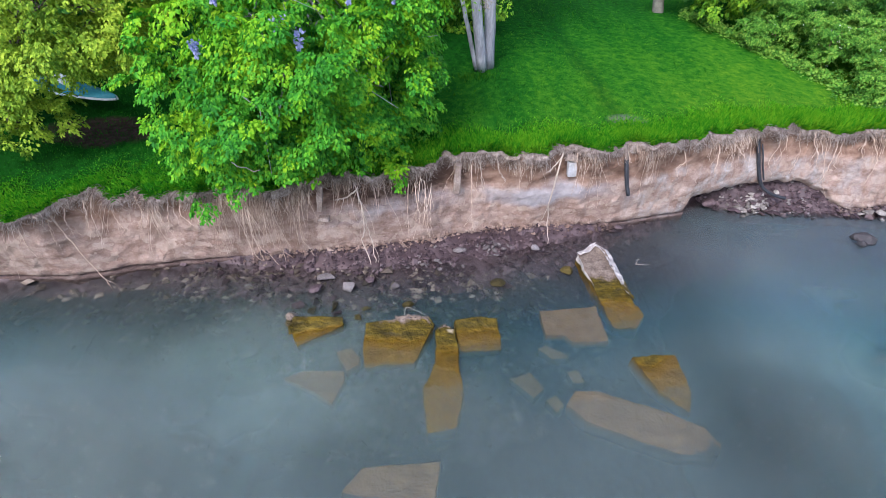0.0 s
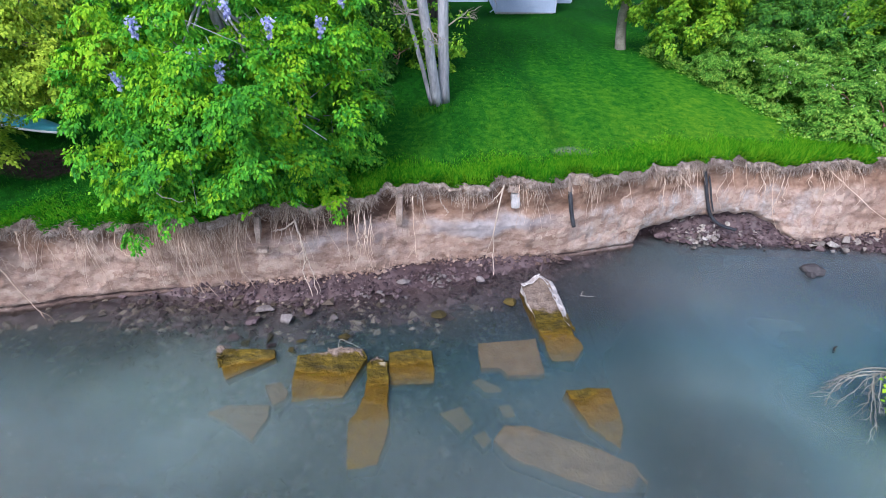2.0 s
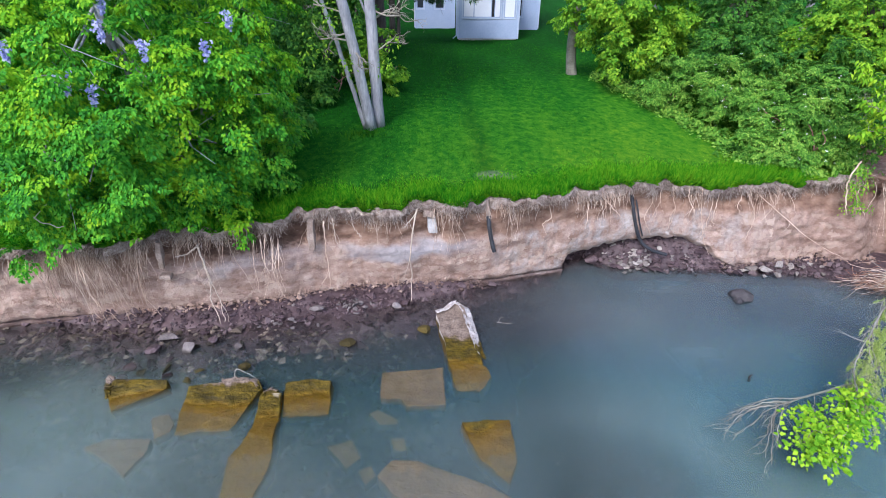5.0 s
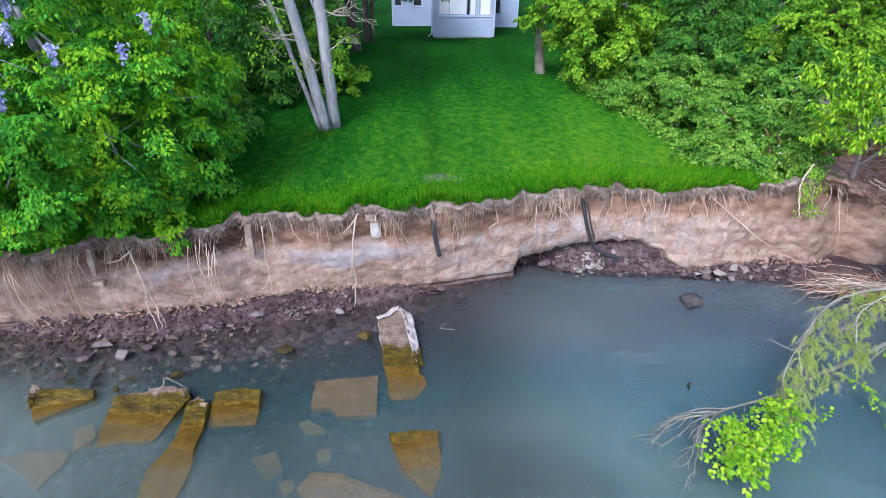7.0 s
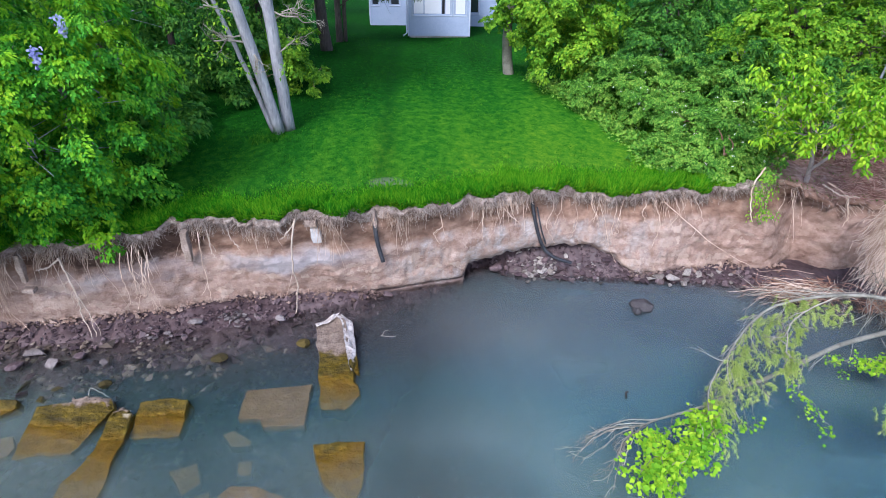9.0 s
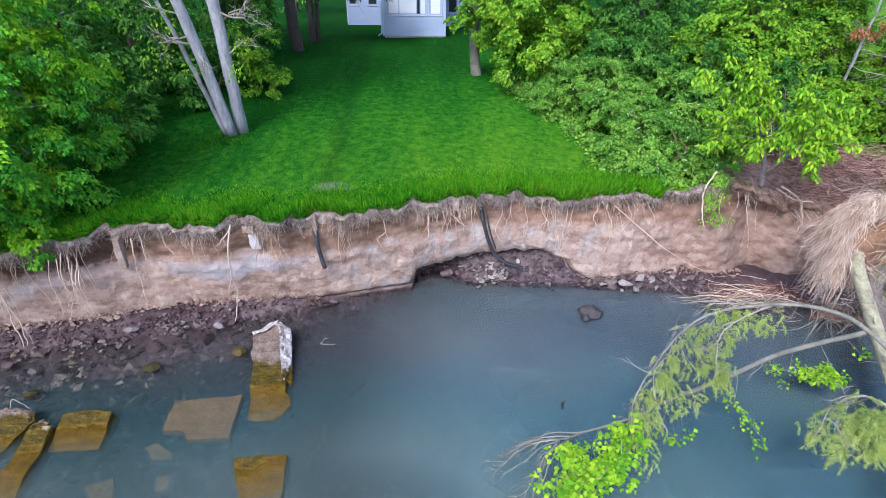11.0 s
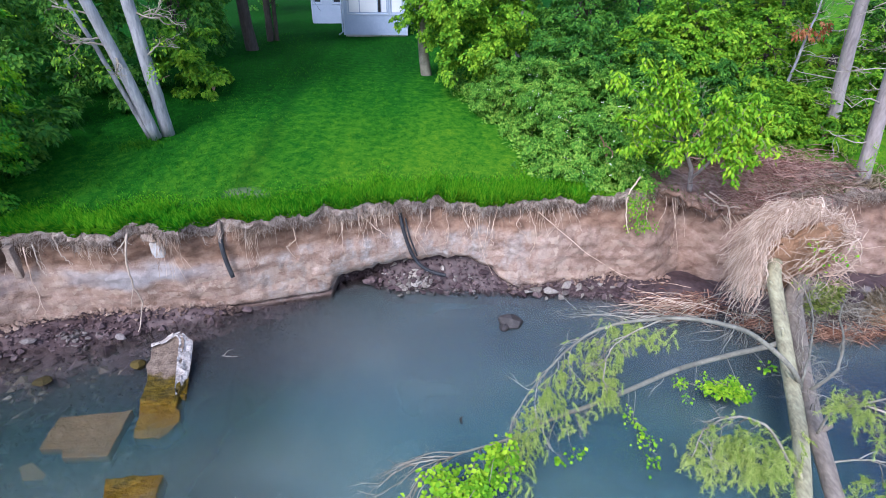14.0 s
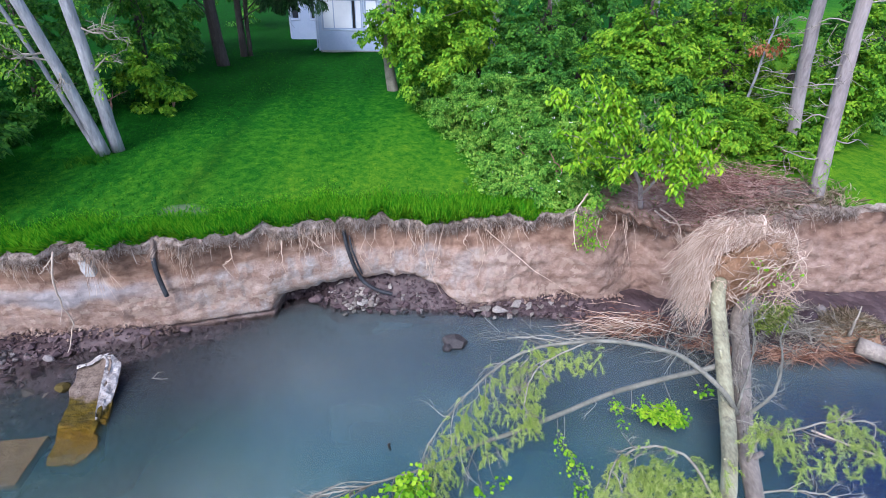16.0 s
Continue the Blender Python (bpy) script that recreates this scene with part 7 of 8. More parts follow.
for x, y in ((3.70, 28.36), (6.60, 28.36), (1.46, 32.54), (8.25, 32.54)):
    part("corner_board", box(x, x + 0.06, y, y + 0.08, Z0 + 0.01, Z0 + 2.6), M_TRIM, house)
t = Tubes()
t.add([(3.66, 28.34, Z0 + 2.5), (3.66, 28.34, Z0 + 0.15), (3.5, 28.2, Z0 + 0.05)], 0.035, 0.035, 8)
o = t.ob("downspout", M_TRIM)
kid(o, house)
part("porch_roof", box(3.5, 6.85, 28.1, 32.7, Z0 + 2.62, Z0 + 2.75), M_ROOF, house, "dark shingled porch roof")
part("roof", box(1.2, 8.6, 32.3, 40.4, Z0 + 3.22, Z0 + 3.5), M_ROOF, house, "dark shingled roof")

# ---- overturned boat under the trees ----
boat = tagged(empty("boat", (-7.6, 11.6, 2.2)), "teal rowing boat with a white rim lying under the trees", "boat")
bm = bmesh.new()
st, ring = 18, 12
vs = []
for i in range(st):
    u = i / (st - 1)
    wd = 0.3 * math.sin(math.pi * min(1, 0.1 + u * 0.9)) ** 0.6
    vs.append([bm.verts.new((2.6 * (u - 0.5), wd * math.cos(math.pi * k / (ring - 1)), 0.13 * math.sin(math.pi * k / (ring - 1)) ** 0.7 * (0.75 + 0.25 * math.sin(math.pi * u)))) for k in range(ring)])
for i in range(st - 1):
    for k in range(ring - 1):
        bm.faces.new((vs[i][k], vs[i + 1][k], vs[i + 1][k + 1], vs[i][k + 1]))
for e in (vs[0], vs[-1]):
    bm.faces.new(e)
bmesh.ops.recalc_face_normals(bm, faces=bm.faces)
MB = pose(-8.2, 11.9, 2.52, 0, 3, -19)
o = part("hull", bm, M_TEAL, None, "", True)
o.matrix_world = MB
kid(o, boat)
t = Tubes()
for sgn in (1, -1):
    t.add([MB @ Vector((2.6 * (i / 17 - 0.5), sgn * (0.02 + 0.3 * math.sin(math.pi * min(1, 0.1 + i / 17 * 0.9)) ** 0.6), 0.0)) for i in range(18)], 0.025, 0.025, 6)
kid(t.ob("rim", M_WHITE, None, "white gunwale rim"), boat)
worn_block("bundle", (-8.35, 12.0, 2.70), (0.42, 0.22, 0.09), (0, 8, -30), M_WHITE, "pale bundle lying on the boat", "bundle")

# ---- fallen pine in the water ----
rngP = np.random.default_rng(91)
fallen = tagged(empty("fallen_tree", (13.8, 9.5, 0.6)), "uprooted twin-trunked tree fallen into the lake", "fallen tree")
t = Tubes()
T1 = t.add([(13.98, 9.6, 1.62), (13.80, 9.22, 1.50), (13.48, 8.23, 1.20), (13.21, 7.44, 1.00), (12.93, 6.70, 0.88), (12.60, 6.01, 0.85), (12.15, 5.2, 0.8), (11.5, 4.1, 0.6), (10.9, 3.1, 0.3)], 0.125, 0.085, 14, 60, 0.004, rngP)
for i in (9, 17, 24, 33, 41):
    t.add([T1[i], T1[i] + rngP.normal(0, 0.06, 3) + (-0.08, 0, 0.12)], 0.03, 0.018, 7)
kid(t.ob("trunk", M_FALLEN), fallen)
t = Tubes()
T2 = t.add([(14.75, 9.75, 1.15), (14.43, 9.43, 1.00), (14.11, 8.66, 0.82), (13.62, 7.65, 0.76), (13.32, 6.96, 0.76), (13.10, 6.41, 0.74), (12.99, 6.08, 0.70), (12.6, 5.0, 0.6), (12.1, 3.8, 0.3)], 0.155, 0.10, 14, 60, 0.004, rngP)
t.add([(13.12, 6.45, 0.8), (13.2, 6.4, 0.98)], 0.045, 0.035, 8)
kid(t.ob("trunk", M_WETBARK, None, "damp grey second trunk"), fallen)
LIMB_A = spline([(13.34, 7.24, 0.80), (13.1, 7.15, 1.15), (12.89, 7.15, 1.40), (12.63, 7.30, 1.60), (12.30, 7.39, 1.80), (11.85, 7.30, 2.00), (11.47, 7.28, 2.10), (11.10, 7.31, 2.10), (10.73, 7.30, 2.08), (10.38, 7.32, 2.00), (10.04, 7.32, 1.85), (9.71, 7.14, 1.74), (9.42, 6.89, 1.65), (9.17, 6.64, 1.55), (8.95, 6.44, 1.38), (8.79, 6.23, 1.20), (8.69, 5.93, 1.10)], 80)
LIMB_B = spline([(13.42, 8.08, 1.12), (13.27, 8.00, 1.05), (12.42, 7.84, 0.95), (11.55, 7.56, 0.93), (10.73, 7.16, 0.93), (9.98, 6.78, 0.97), (9.63, 6.64, 0.97), (9.29, 6.50, 0.94), (8.99, 6.37, 0.86), (8.58, 6.30, 0.76), (8.2, 6.25, 0.66), (7.92, 6.23, 0.55), (7.49, 6.35, 0.40)], 80)
for pts, r0, r1, lab in ((LIMB_A, 0.042, 0.006, "long arched limb"), (LIMB_B, 0.048, 0.008, "long pale limb reaching out over the water")):
    t = Tubes()
    t.add(pts, r0, r1, 9, None, 0.004, rngP)
    kid(t.ob("limb", M_LIMB, None, lab), fallen)
SIDE_N1 = spline([(12.30, 5.65, 0.90), (11.90, 5.83, 1.50), (11.54, 5.80, 1.75), (11.21, 5.73, 1.85), (10.94, 5.66, 1.75), (10.84, 5.59, 1.50)], 24)
SIDE_N2 = spline([(13.05, 6.40, 0.80), (12.90, 6.18, 1.50), (12.94, 5.85, 1.95), (13.31, 5.82, 2.15), (13.73, 5.73, 2.20)], 24)
SPRAY_A = spline([(11.02, 7.31, 2.10), (10.55, 7.19, 1.95), (10.25, 7.08, 1.75), (10.11, 6.82, 1.55), (10.14, 6.67, 1.35)], 24)
for pts, r0 in (([(13.40, 7.2, 0.80), (13.49, 7.15, 1.00), (13.83, 7.33, 1.15), (14.14, 7.78, 1.35), (14.38, 8.26, 1.40), (14.79, 8.73, 1.50)], 0.034), ([(13.35, 7.3, 0.85), (13.40, 7.38, 1.05), (13.72, 7.83, 1.20), (14.08, 8.47, 1.35), (14.29, 9.23, 1.50)], 0.024), (SIDE_N1, 0.02), (SIDE_N2, 0.02), (SPRAY_A, 0.012), ([(12.95, 6.0, 0.7), (13.3, 5.9, 0.9), (13.6, 5.75, 1.0), (13.95, 5.7, 0.95)], 0.014)):
    t = Tubes()
    sp = t.add(pts, r0, 0.007, 7, 24, 0.01, rngP)
    for i in range(7, 24, 2):
        twigs(t, rngP, sp[i], unit(rngP.normal(0, 0.8, 3) + (sp[i] - sp[i - 2]) * 5), rngP.uniform(0.18, 0.38), 0.008, 2, 0.0)
    kid(t.ob("limb", M_LIMB if r0 > 0.021 else M_TWIG), fallen)
t = Tubes()
# long whips that leave the arched limb towards the open water
for i in range(26, 46, 2):
    q = LIMB_A[i]
    L = rngP.uniform(0.5, 1.15)
    d = unit(np.array((-1.0, 0.34, -0.02)) + rngP.normal(0, 0.13, 3))
    w = t.add([q, q + d * L * 0.5 + (0, 0, 0.05), q + d * L + (0, 0, -0.03)], 0.008, 0.003, 4, 8, 0.008, rngP)
    for k in (3, 5, 6):
        twigs(t, rngP, w[k], unit(d + rngP.normal(0, 0.4, 3)), L * 0.35, 0.004, 1, -0.1)
for i in range(44, 80, 2):
    d = unit((LIMB_A[min(79, i + 1)] - LIMB_A[i - 1]) * 3 + rngP.normal(0, 0.25, 3) + (-0.1, 0.1, -0.2))
    twigs(t, rngP, LIMB_A[i], d, rngP.uniform(0.25, 0.5), 0.006, 2, -0.15)
for i in range(22, 66, 5):
    twigs(t, rngP, LIMB_B[i], unit(rngP.normal(0, 0.5, 3) + (-0.1, -0.4, -0.7)), rngP.uniform(0.2, 0.42), 0.007, 2, -0.2)
# bare fan at the end of the low limb
for tip in ((6.93, 5.81, 0.40), (7.0, 5.7, 0.42), (7.06, 5.95, 0.38), (7.24, 5.32, 0.50), (7.3, 5.25, 0.42), (7.2, 6.2, 0.35), (7.35, 5.6, 0.4), (7.1, 6.05, 0.45), (7.5, 5.5, 0.5)):
    q = LIMB_B[int(rngP.integers(62, 76))]
    g = np.array(tip)
    w = t.add([q, 0.5 * (q + g) + (0, 0.06, 0.08), g], 0.012, 0.004, 5, 12, 0.014, rngP)
    for k in (3, 5, 7, 9, 10):
        twigs(t, rngP, w[k], unit((g - q) * 0.8 + rngP.normal(0, 0.35, 3)), rngP.uniform(0.12, 0.3), 0.005, 1, 0.0)
# scrub round the foot of the root plate and between the trunks
for _ in range(60):
    a = np.array((13.5, 8.9, 1.0)) + rngP.normal(0, 0.45, 3) * (1.2, 0.5, 0.5)
    twigs(t, rngP, a, unit(rngP.normal(0, 1, 3) + (-0.3, -0.6, -0.2)), rngP.uniform(0.3, 0.6), 0.007, 1, -0.15)
for _ in range(26):
    q = T2[int(rngP.integers(10, 36))] + rngP.normal(0, 0.05, 3) + (0, 0, 0.1)
    twigs(t, rngP, q, unit(rngP.normal(0, 0.7, 3) + (0.1, 0.25, 0.45)), rngP.uniform(0.25, 0.6), 0.008, 2, 0.08)
tagged(kid(t.ob("brushwood", M_TWIG, None, "tangle of bare grey twigs"), fallen), kind="stuff")


def needles(rng, spots, size, count, hangs):
    """Tufts of soft needles: each spot carries drooping shoots feathered with needles."""
    n = len(spots)
    k = count * n
    c = np.repeat(spots, count, 0) + rng.normal(0, 1, (k, 3)) * size * (0.6, 0.5, 0.35)
    d = unit(rng.normal(0, 0.5, (k, 3)) + hangs)
    m = 56
    u = rng.random((k * m, 1))
    L = size * rng.uniform(0.55, 1.1, (k, 1))
    dd, cc, LL = np.repeat(d, m, 0), np.repeat(c, m, 0), np.repeat(L, m, 0)
    p = cc + dd * LL * u + (0, 0, -0.35) * LL * u * u
    ax = dd * 0.8 + rng.normal(0, 0.55, p.shape)
    ln = rng.uniform(0.03, 0.06, k * m)
    return leaf_quads(rng, p, ax, rng.normal(0, 0.5, p.shape) + (0, -0.4, 0.9), ln, np.full(k * m, 0.0025))


A_TUFTS = np.vstack([LIMB_A[48:80:2] + (0.10, -0.06, -0.16), LIMB_A[52:80:3] + (0.24, -0.12, -0.36), LIMB_A[40:48:2] + (0.02, 0, -0.08)])
A_TUFTS = A_TUFTS + rngP.normal(0, 0.05, A_TUFTS.shape)
kid(tri_ob("needle_foliage", needles(rngP, A_TUFTS, 0.17, 9, (0.12, -0.3, -0.75)), M_CONIF), fallen)
S_TUFTS = np.vstack([SPRAY_A[7:24:2] + (0.03, -0.03, -0.09), np.array([(10.78, 7.19, 1.88), (10.92, 7.14, 1.80), (11.05, 7.2, 1.92), (10.22, 6.77, 1.35), (10.11, 6.67, 1.2), (9.62, 6.55, 0.86), (9.9, 6.6, 0.9)])])
kid(tri_ob("needle_foliage", needles(rngP, S_TUFTS, 0.14, 8, (0.1, -0.25, -0.7)), M_CONIF), fallen)
N1 = np.array([(11.17, 5.58, 1.75), (11.43, 5.57, 1.75), (11.63, 5.50, 1.60), (11.07, 5.47, 1.45), (11.29, 5.39, 1.45), (11.52, 5.31, 1.45), (10.96, 5.59, 1.40), (11.78, 5.35, 1.30), (12.32, 6.18, 1.10), (12.16, 5.83, 1.15), (11.3, 5.5, 1.6)])
kid(tri_ob("needle_foliage", needles(rngP, np.repeat(N1, 3, 0) + rngP.normal(0, 0.12, (33, 3)), 0.19, 9, (-0.1, -0.35, -0.6)), M_CONIF), fallen)
N2 = np.array([(12.51, 5.86, 1.90), (12.88, 5.83, 2.05), (13.28, 5.82, 2.15), (13.64, 5.69, 2.15), (12.94, 5.71, 1.75), (12.69, 5.78, 1.85), (13.12, 5.69, 1.95), (13.46, 5.68, 2.05), (13.1, 5.6, 0.95), (13.4, 5.56, 0.92)])
kid(tri_ob("needle_foliage", needles(rngP, np.repeat(N2, 2, 0) + rngP.normal(0, 0.09, (20, 3)), 0.17, 9, (0.25, -0.3, -0.5)), M_CONIF), fallen)
# broad leaves of the branches caught under the limbs
for spots, sc, nn, lf in (([(7.60, 5.25, 0.80), (7.93, 5.43, 0.90), (8.19, 5.39, 0.95), (7.82, 5.13, 0.85), (8.46, 5.53, 1.00), (8.56, 5.91, 1.00), (7.87, 4.97, 0.80), (7.94, 5.66, 0.95), (8.72, 5.76, 1.02), (8.3, 5.5, 0.97), (8.0, 5.25, 0.9)], 0.10, 10, 0.066),
                          ([(12.57, 7.38, 0.60), (12.38, 7.44, 0.60), (12.45, 7.5, 0.62), (12.22, 7.56, 0.55)], 0.055, 9, 0.055), ([(11.96, 7.67, 0.50), (11.60, 7.67, 0.50), (11.8, 7.7, 0.5), (12.08, 7.62, 0.5)], 0.10, 2, 0.045),
                          ([(10.81, 7.07, 0.40), (10.87, 6.86, 0.40), (10.97, 6.74, 0.30), (11.02, 6.48, 0.25)], 0.06, 2, 0.055), ([(12.93, 7.6, 0.95), (9.55, 6.2, 0.5), (9.75, 6.35, 0.45)], 0.03, 1, 0.07)):
    cs = np.repeat(np.array(spots), nn, 0) + rngP.normal(0, sc, (len(spots) * nn, 3)) * (1, 1, 0.6)
    tw = Tubes()
    for i, q in enumerate(np.array(spots)):
        near = LIMB_B[np.linalg.norm(LIMB_B - q, axis=1).argmin()] if i % 4 == 0 or len(spots) == 3 else np.array(spots[i - 1])
        tw.add([near, 0.5 * (near + q) + rngP.normal(0, 0.03, 3) + (0, 0, 0.04), q], 0.006, 0.003, 4, 8, 0.006, rngP)
    kid(tagged(tw.ob("twig", M_TWIG), kind="stuff"), fallen)
    kid(tri_ob("leaf_spray", sprays(rngP, cs, unit(np.tile((0.0, -0.5, 0.8), (len(cs), 1)) + rngP.normal(0, 0.2, cs.shape)), 13, np.full(len(cs), 1.7 * lf), lf, 0.46, 0.25), M_LEAFS, None), fallen)['kind'] = "stuff"

# root plate
bm = bmesh.new()
bmesh.ops.create_uvsphere(bm, u_segments=40, v_segments=24, radius=1)
for v in bm.verts:
    d = v.co.normalized()
    k = 1 + 0.22 * fbm(d * 2.0, 4) + 0.1 * fbm(d * 6.0, 3)
    v.co = Vector((d.x * 0.84, d.y * 0.26, d.z * 0.80)) * k
    if d.y < -0.3:
        v.co.y += 0.14 * (-d.y)
plate = part("root_plate", bm, M_PLATE, None, "upended disc of brown soil bound by roots", True)
plate.matrix_world = pose(14.55, 9.82, 1.60, 14, 0, 8)
kid(plate, fallen)
t = Tubes()
ridge = spline([(15.2, 9.75, 2.25), (14.85, 9.72, 2.48), (14.3, 9.68, 2.66), (13.85, 9.6, 2.66), (13.55, 9.55, 2.5), (13.5, 9.52, 2.1), (13.62, 9.55, 1.7), (13.75, 9.6, 1.3)], 200)
for k in range(210):
    # one lock of roots: it leaves the rim, bends over and hangs
    u = rngP.random()
    st = ridge[int(45 + 150 * u)] + rngP.normal(0, 0.06, 3)
    out = unit(np.array((-0.75 + 0.25 * u, -0.35, 0.30 - 0.55 * u)) + rngP.normal(0, 0.28, 3))
    L = rngP.uniform(0.25, 0.62) * (1.0 if u > 0.25 else 0.6)
    fall = rngP.uniform(0.5, 1.1)
    for _ in range(int(rngP.integers(9, 24))):
        l = L * rngP.uniform(0.45, 1.15)
        o = unit(out + rngP.normal(0, 0.16, 3))
        s0 = st + rngP.normal(0, 0.035, 3)
        a = s0 + o * l * 0.35 + rngP.normal(0, 0.025, 3)
        b = s0 + o * l * 0.62 + np.array((-0.06, -0.02, -0.30)) * l * fall + rngP.normal(0, 0.04, 3)
        c = s0 + o * l * 0.75 + np.array((-0.12, 0.0, -0.85)) * l * fall + rngP.normal(0, 0.06, 3)
        c[2] = max(0.55, c[2])
        t.add([s0, a, b, c], rngP.uniform(0.003, 0.008) if k % 7 else 0.013, 0.0025, 3, 8, 0.014, rngP)
for k in range(420):
    st = ridge[int(rngP.integers(0, 110))] + rngP.normal(0, 0.05, 3)
    e = st + rngP.normal(0, 0.11, 3) + (0, -0.04, 0.02)
    t.add([st, 0.5 * (st + e) + rngP.normal(0, 0.03, 3), e], rngP.uniform(0.003, 0.007), 0.002, 3, 5)
for k in range(380):
    a, r = rngP.uniform(0, 2 * math.pi), 0.8 * rngP.random() ** 0.3
    st = np.array((14.55 + r * math.cos(a), 9.58 + 0.1 * r, 1.65 + r * math.sin(a)))
    e = st + np.array((math.cos(a), -0.2, math.sin(a) - 0.4)) * rngP.uniform(0.04, 0.25) * (0.3 + r) + rngP.normal(0, 0.08, 3) * (1, 0.4, 1)
    t.add([st, 0.5 * (st + e) + rngP.normal(0, 0.03, 3), e], rngP.uniform(0.003, 0.006), 0.002, 3, 5)
kid(t.ob("root_mop", M_MOP, None, "drooping mop of bare tan roots"), fallen)
t = Tubes()
for _ in range(120):
    a = np.array((rngP.uniform(13.95, 15.25), 9.42, rngP.uniform(1.2, 2.3)))
    d = unit(rngP.normal(0, 1, 3) * (1, 0.15, 1)) * rngP.uniform(0.25, 0.6)
    t.add([a, a + d * 0.5 + (0, -0.07, 0.05), a + d + rngP.normal(0, 0.05, 3)], rngP.uniform(0.004, 0.011), 0.003, 5, 9, 0.014, rngP)
kid(t.ob("plate_root", M_ROOT, None, "crooked straw-coloured root"), fallen)
yv = np.array((14.75, 9.40, 1.75)) + rngP.normal(0, 0.22, (14, 3)) * (1, 0.1, 1)
kid(tagged(tri_ob("sprout", sprays(rngP, yv, unit(np.tile((0.0, -1.0, 0.5), (14, 1))), 7, np.full(14, 0.08), 0.05, 0.4, 0.2), M_YOUNG), "yellow-green sprout", kind="stuff"), fallen)
ng = 700
pg = np.stack([rngP.uniform(14.75, 15.35, ng), rngP.uniform(9.4, 9.6, ng), rngP.uniform(0.65, 1.25, ng)], 1)
kid(tri_ob("moss_grass", blades(rngP, pg, rngP.uniform(0.06, 0.2, ng), np.full(ng, 0.006), rngP.normal(0, 0.05, (ng, 3)) + (0, -0.08, -0.12)), M_CONIF, None), fallen)

# drifted wood and debris
for (cx, cy, cz), (sx, sy, sz), cnt, mat, L, lab in (((12.9, 10.25, 0.22), (0.85, 0.32, 0.14), 420, M_TWIGR, 0.5, "rusty heap of drifted sticks under the root plate"), ((16.0, 10.2, 0.32), (1.0, 0.7, 0.18), 700, M_TWIG, 0.55, "grey heap of drifted sticks at the shore"), ((15.8, 9.45, 0.12), (1.1, 0.2, 0.09), 380, M_TWIGR, 0.5, "rusty line of drifted reeds on the water's edge"), ((14.1, 9.7, 0.2), (0.6, 0.3, 0.1), 150, M_TWIGR, 0.45, "rusty sticks heaped below the fallen trunks"),
                                                     ((15.3, 12.5, 2.40), (1.45, 1.1, 0.14), 1500, M_BRUSH, 0.55, "heap of brown brushwood on top of the bank"), ((14.7, 11.75, 1.95), (1.2, 0.4, 0.16), 420, M_BRUSH, 0.6, "brown brushwood slid down the bare slope"), ((15.9, 11.75, 2.0), (0.9, 0.3, 0.12), 160, M_ROOTW, 0.7, "pale bleached roots along the brink"), ((16.5, 12.1, 2.3), (0.5, 0.25, 0.10), 130, M_TWIG, 0.5, "pale dead brushwood at the brink")):
    t = Tubes()
    for _ in range(cnt):
        c = np.array((cx, cy, cz)) + rngP.normal(0, 0.55, 3) * (sx, sy, sz)
        d = unit(rngP.normal(0, 1, 3) * (1, 0.75, 0.22)) * L * rngP.uniform(0.2, 1.1)
        t.add([c - d * 0.5, c + rngP.normal(0, 0.06, 3) * L, c + d * 0.5], min(0.013, 0.003 + rngP.exponential(0.003)), 0.003, 3, 5)
    tagged(t.ob("stick_heap", mat), lab, "sticks", kind="stuff")
t = Tubes()
for _ in range(46):
    a = np.array((12.9, 10.0, 0.35)) + rngP.normal(0, 0.3, 3) * (1.2, 0.6, 0.4)
    d = unit(np.array((-1.0, -0.05, -0.03)) + rngP.normal(0, 0.28, 3) * (1, 1, 0.5)) * rngP.uniform(0.5, 1.3)
    t.add([a, a + d * 0.5 + rngP.normal(0, 0.05, 3) + (0, 0, 0.08), a + d], rngP.uniform(0.005, 0.012), 0.003, 4, 8, 0.012, rngP)
tagged(t.ob("stick_heap", M_MOP), "long pale bare sticks trailing over the water", "sticks", kind="stuff")
ivy = np.array((17.0, 11.94, 2.7)) + rngP.normal(0, 1, (16, 3)) * (0.05, 0.02, 0.22) + (0.0, 0.0, 0.05)
tagged(tri_ob("ivy", sprays(rngP, ivy, unit(np.tile((0.0, -1.0, 0.3), (16, 1))), 9, np.full(16, 0.07), 0.032, 0.42, 0.3), M_YOUNG), "yellow-green ivy on the foot of the pine", "ivy", kind="stuff")
t = Tubes()
t.add([(16.9, 9.5, 0.28), (17.6, 9.0, 0.22), (18.6, 8.3, 0.1)], 0.17, 0.15, 14, 16, 0.006, rngP)
tagged(t.ob("drift_log", M_WETBARK), "weathered grey log lying in the shallows", "log")
t = Tubes()
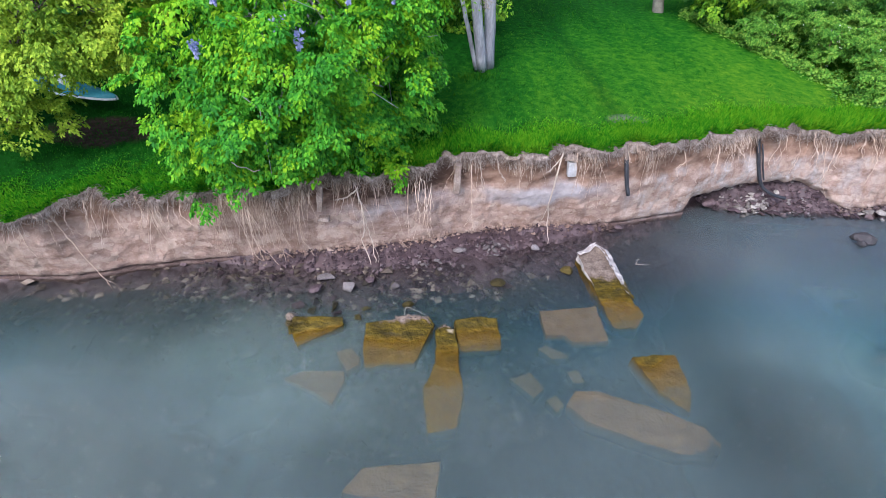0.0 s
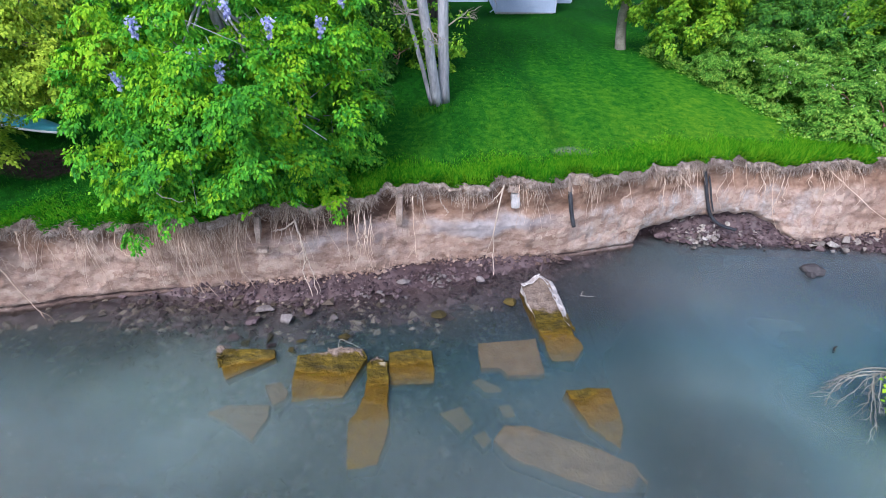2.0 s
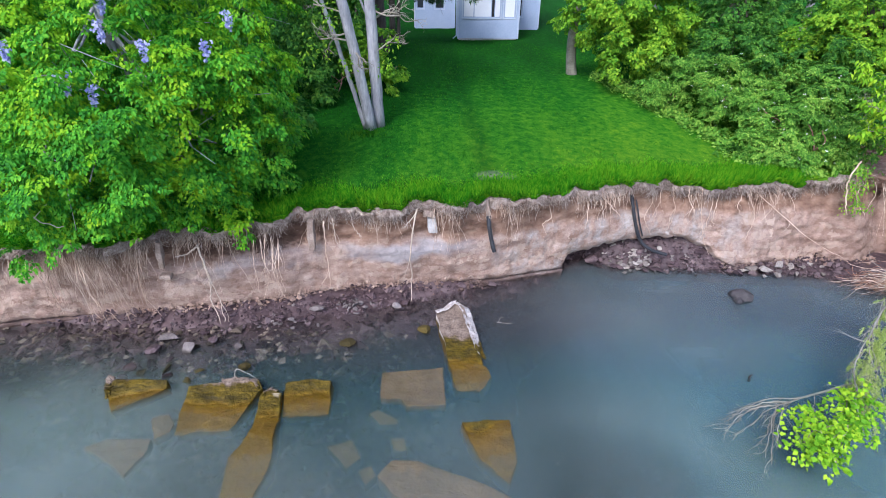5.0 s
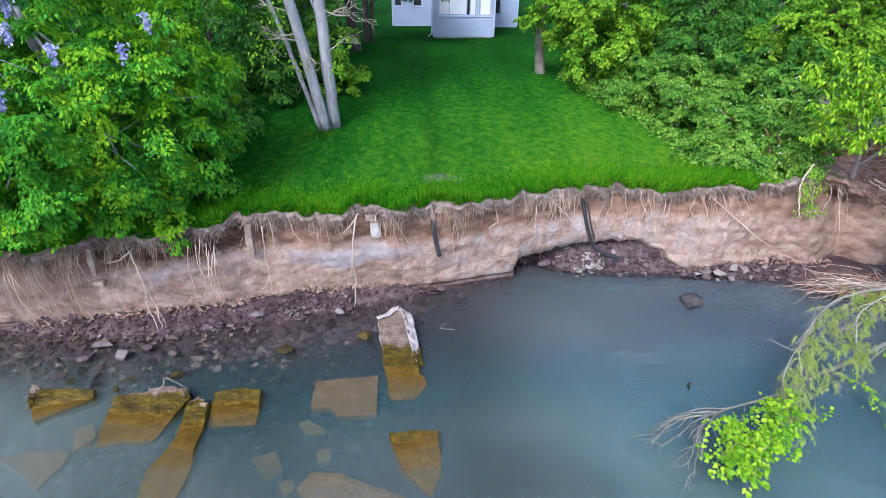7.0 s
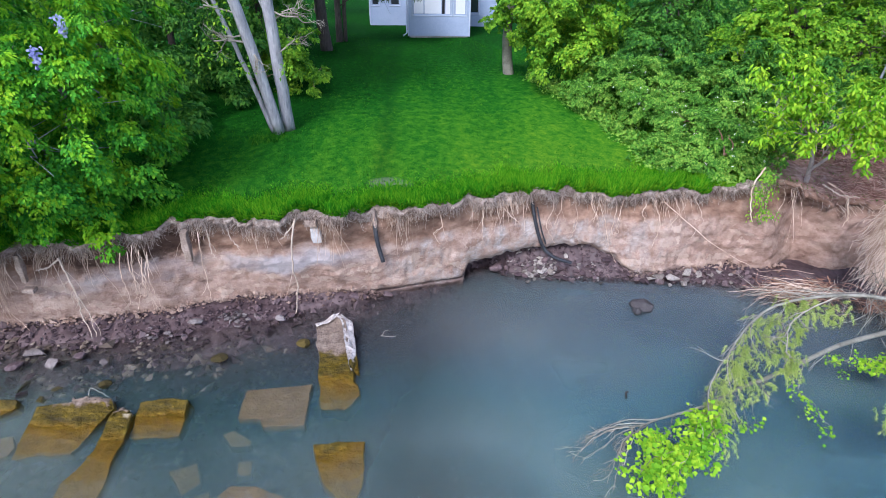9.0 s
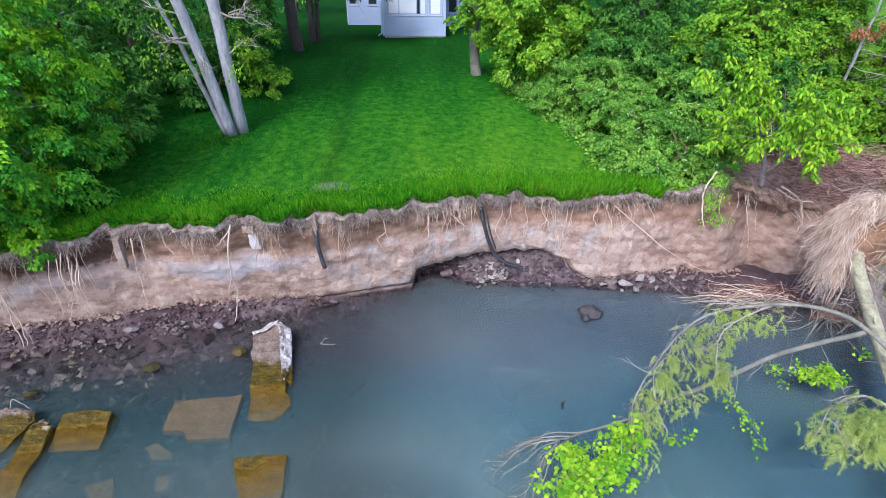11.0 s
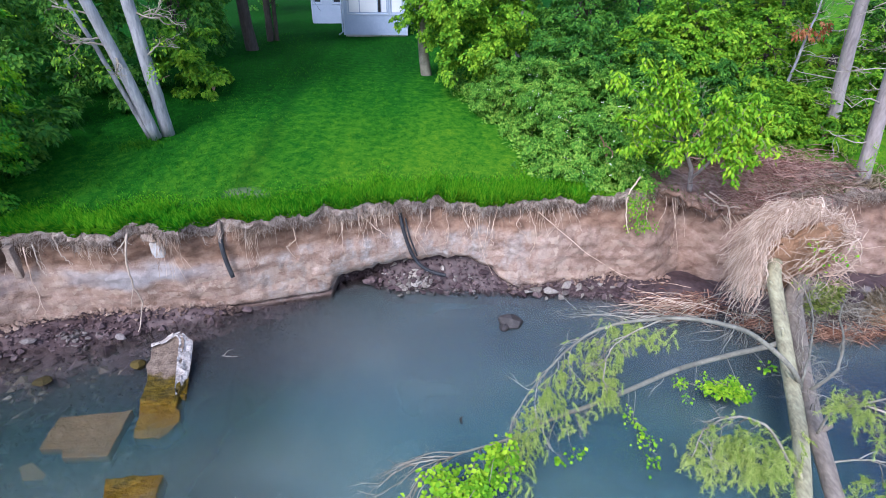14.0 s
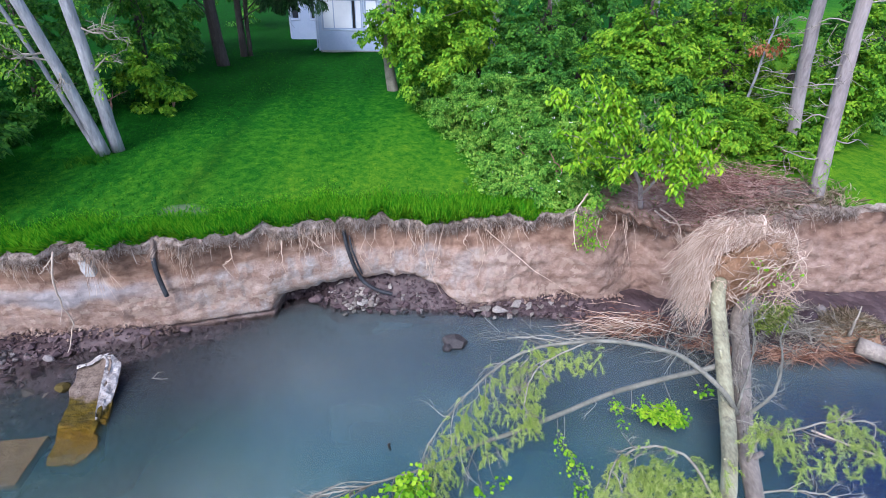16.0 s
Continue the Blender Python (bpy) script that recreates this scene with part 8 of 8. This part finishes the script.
t.add([(16.85, 9.7, 0.35), (16.83, 9.68, 0.75), (16.86, 9.7, 1.0)], 0.035, 0.01, 8, 8, 0.01, rngP)
tagged(t.ob("stump_splinter", M_TWIG), "pale splintered stake standing among driftwood", "stake")
rock((16.4, 10.3, 0.35), (0.3, 0.2, 0.26), 92, M_STONE, "grey boulder among the driftwood", 20)
rock((16.9, 10.6, 0.3), (0.2, 0.16, 0.2), 93, M_STONEP, "pale stone among the driftwood", 60)
t = Tubes()
t.add([(14.9, 7.6, 0.1), (15.4, 7.3, 0.06), (16.1, 6.9, 0.02)], 0.02, 0.008, 6, 8, 0.01, rngP)
tagged(t.ob("floating_stick", M_ROOTW), "pale bare stick floating on the lake", "stick")
t = Tubes()
t.add([(3.98, 8.95, 0.02), (4.1, 8.9, 0.05), (4.28, 8.93, 0.02)], 0.008, 0.005, 6, 8, 0.004, rngP)
t.add([(4.0, 8.95, 0.02), (4.06, 9.05, 0.06), (4.12, 9.1, 0.03)], 0.007, 0.004, 6, 8, 0.004, rngP)
tagged(t.ob("floating_twig", M_ROOTW), "small forked white twig floating near the slab", "twig")
t = Tubes()
t.add([(8.25, 7.45, -0.1), (8.23, 7.44, 0.02), (8.26, 7.43, 0.07)], 0.024, 0.012, 7, 8, 0.006, rngP)
tagged(t.ob("wood_stub", M_BARKD), "small dark wooden stub sticking out of the lake", "stub")
t = Tubes()
t.add([(-0.62, 7.3, 0.05), (-0.58, 7.36, 0.2), (-0.4, 7.3, 0.17), (-0.22, 7.22, 0.14)], 0.007, 0.005, 6, 12, 0.004, rngP)
tagged(t.ob("bent_stick", M_TWIG), "pale bent stick caught behind a slab", "stick")
bm = bmesh.new()
bmesh.ops.create_icosphere(bm, subdivisions=4, radius=1)
for v in bm.verts:
    v.co = Vector((v.co.x * 0.62, v.co.y * 0.42, v.co.z * 0.42)) * (1 + 0.25 * fbm(v.co * 2.0, 4))
o = part("earth_clod", bm, M_PLATE, None, "", True)
o.location = (17.2, 10.1, 0.04)
tagged(o, "washed-up clod of brown earth with straw on it", "clod")
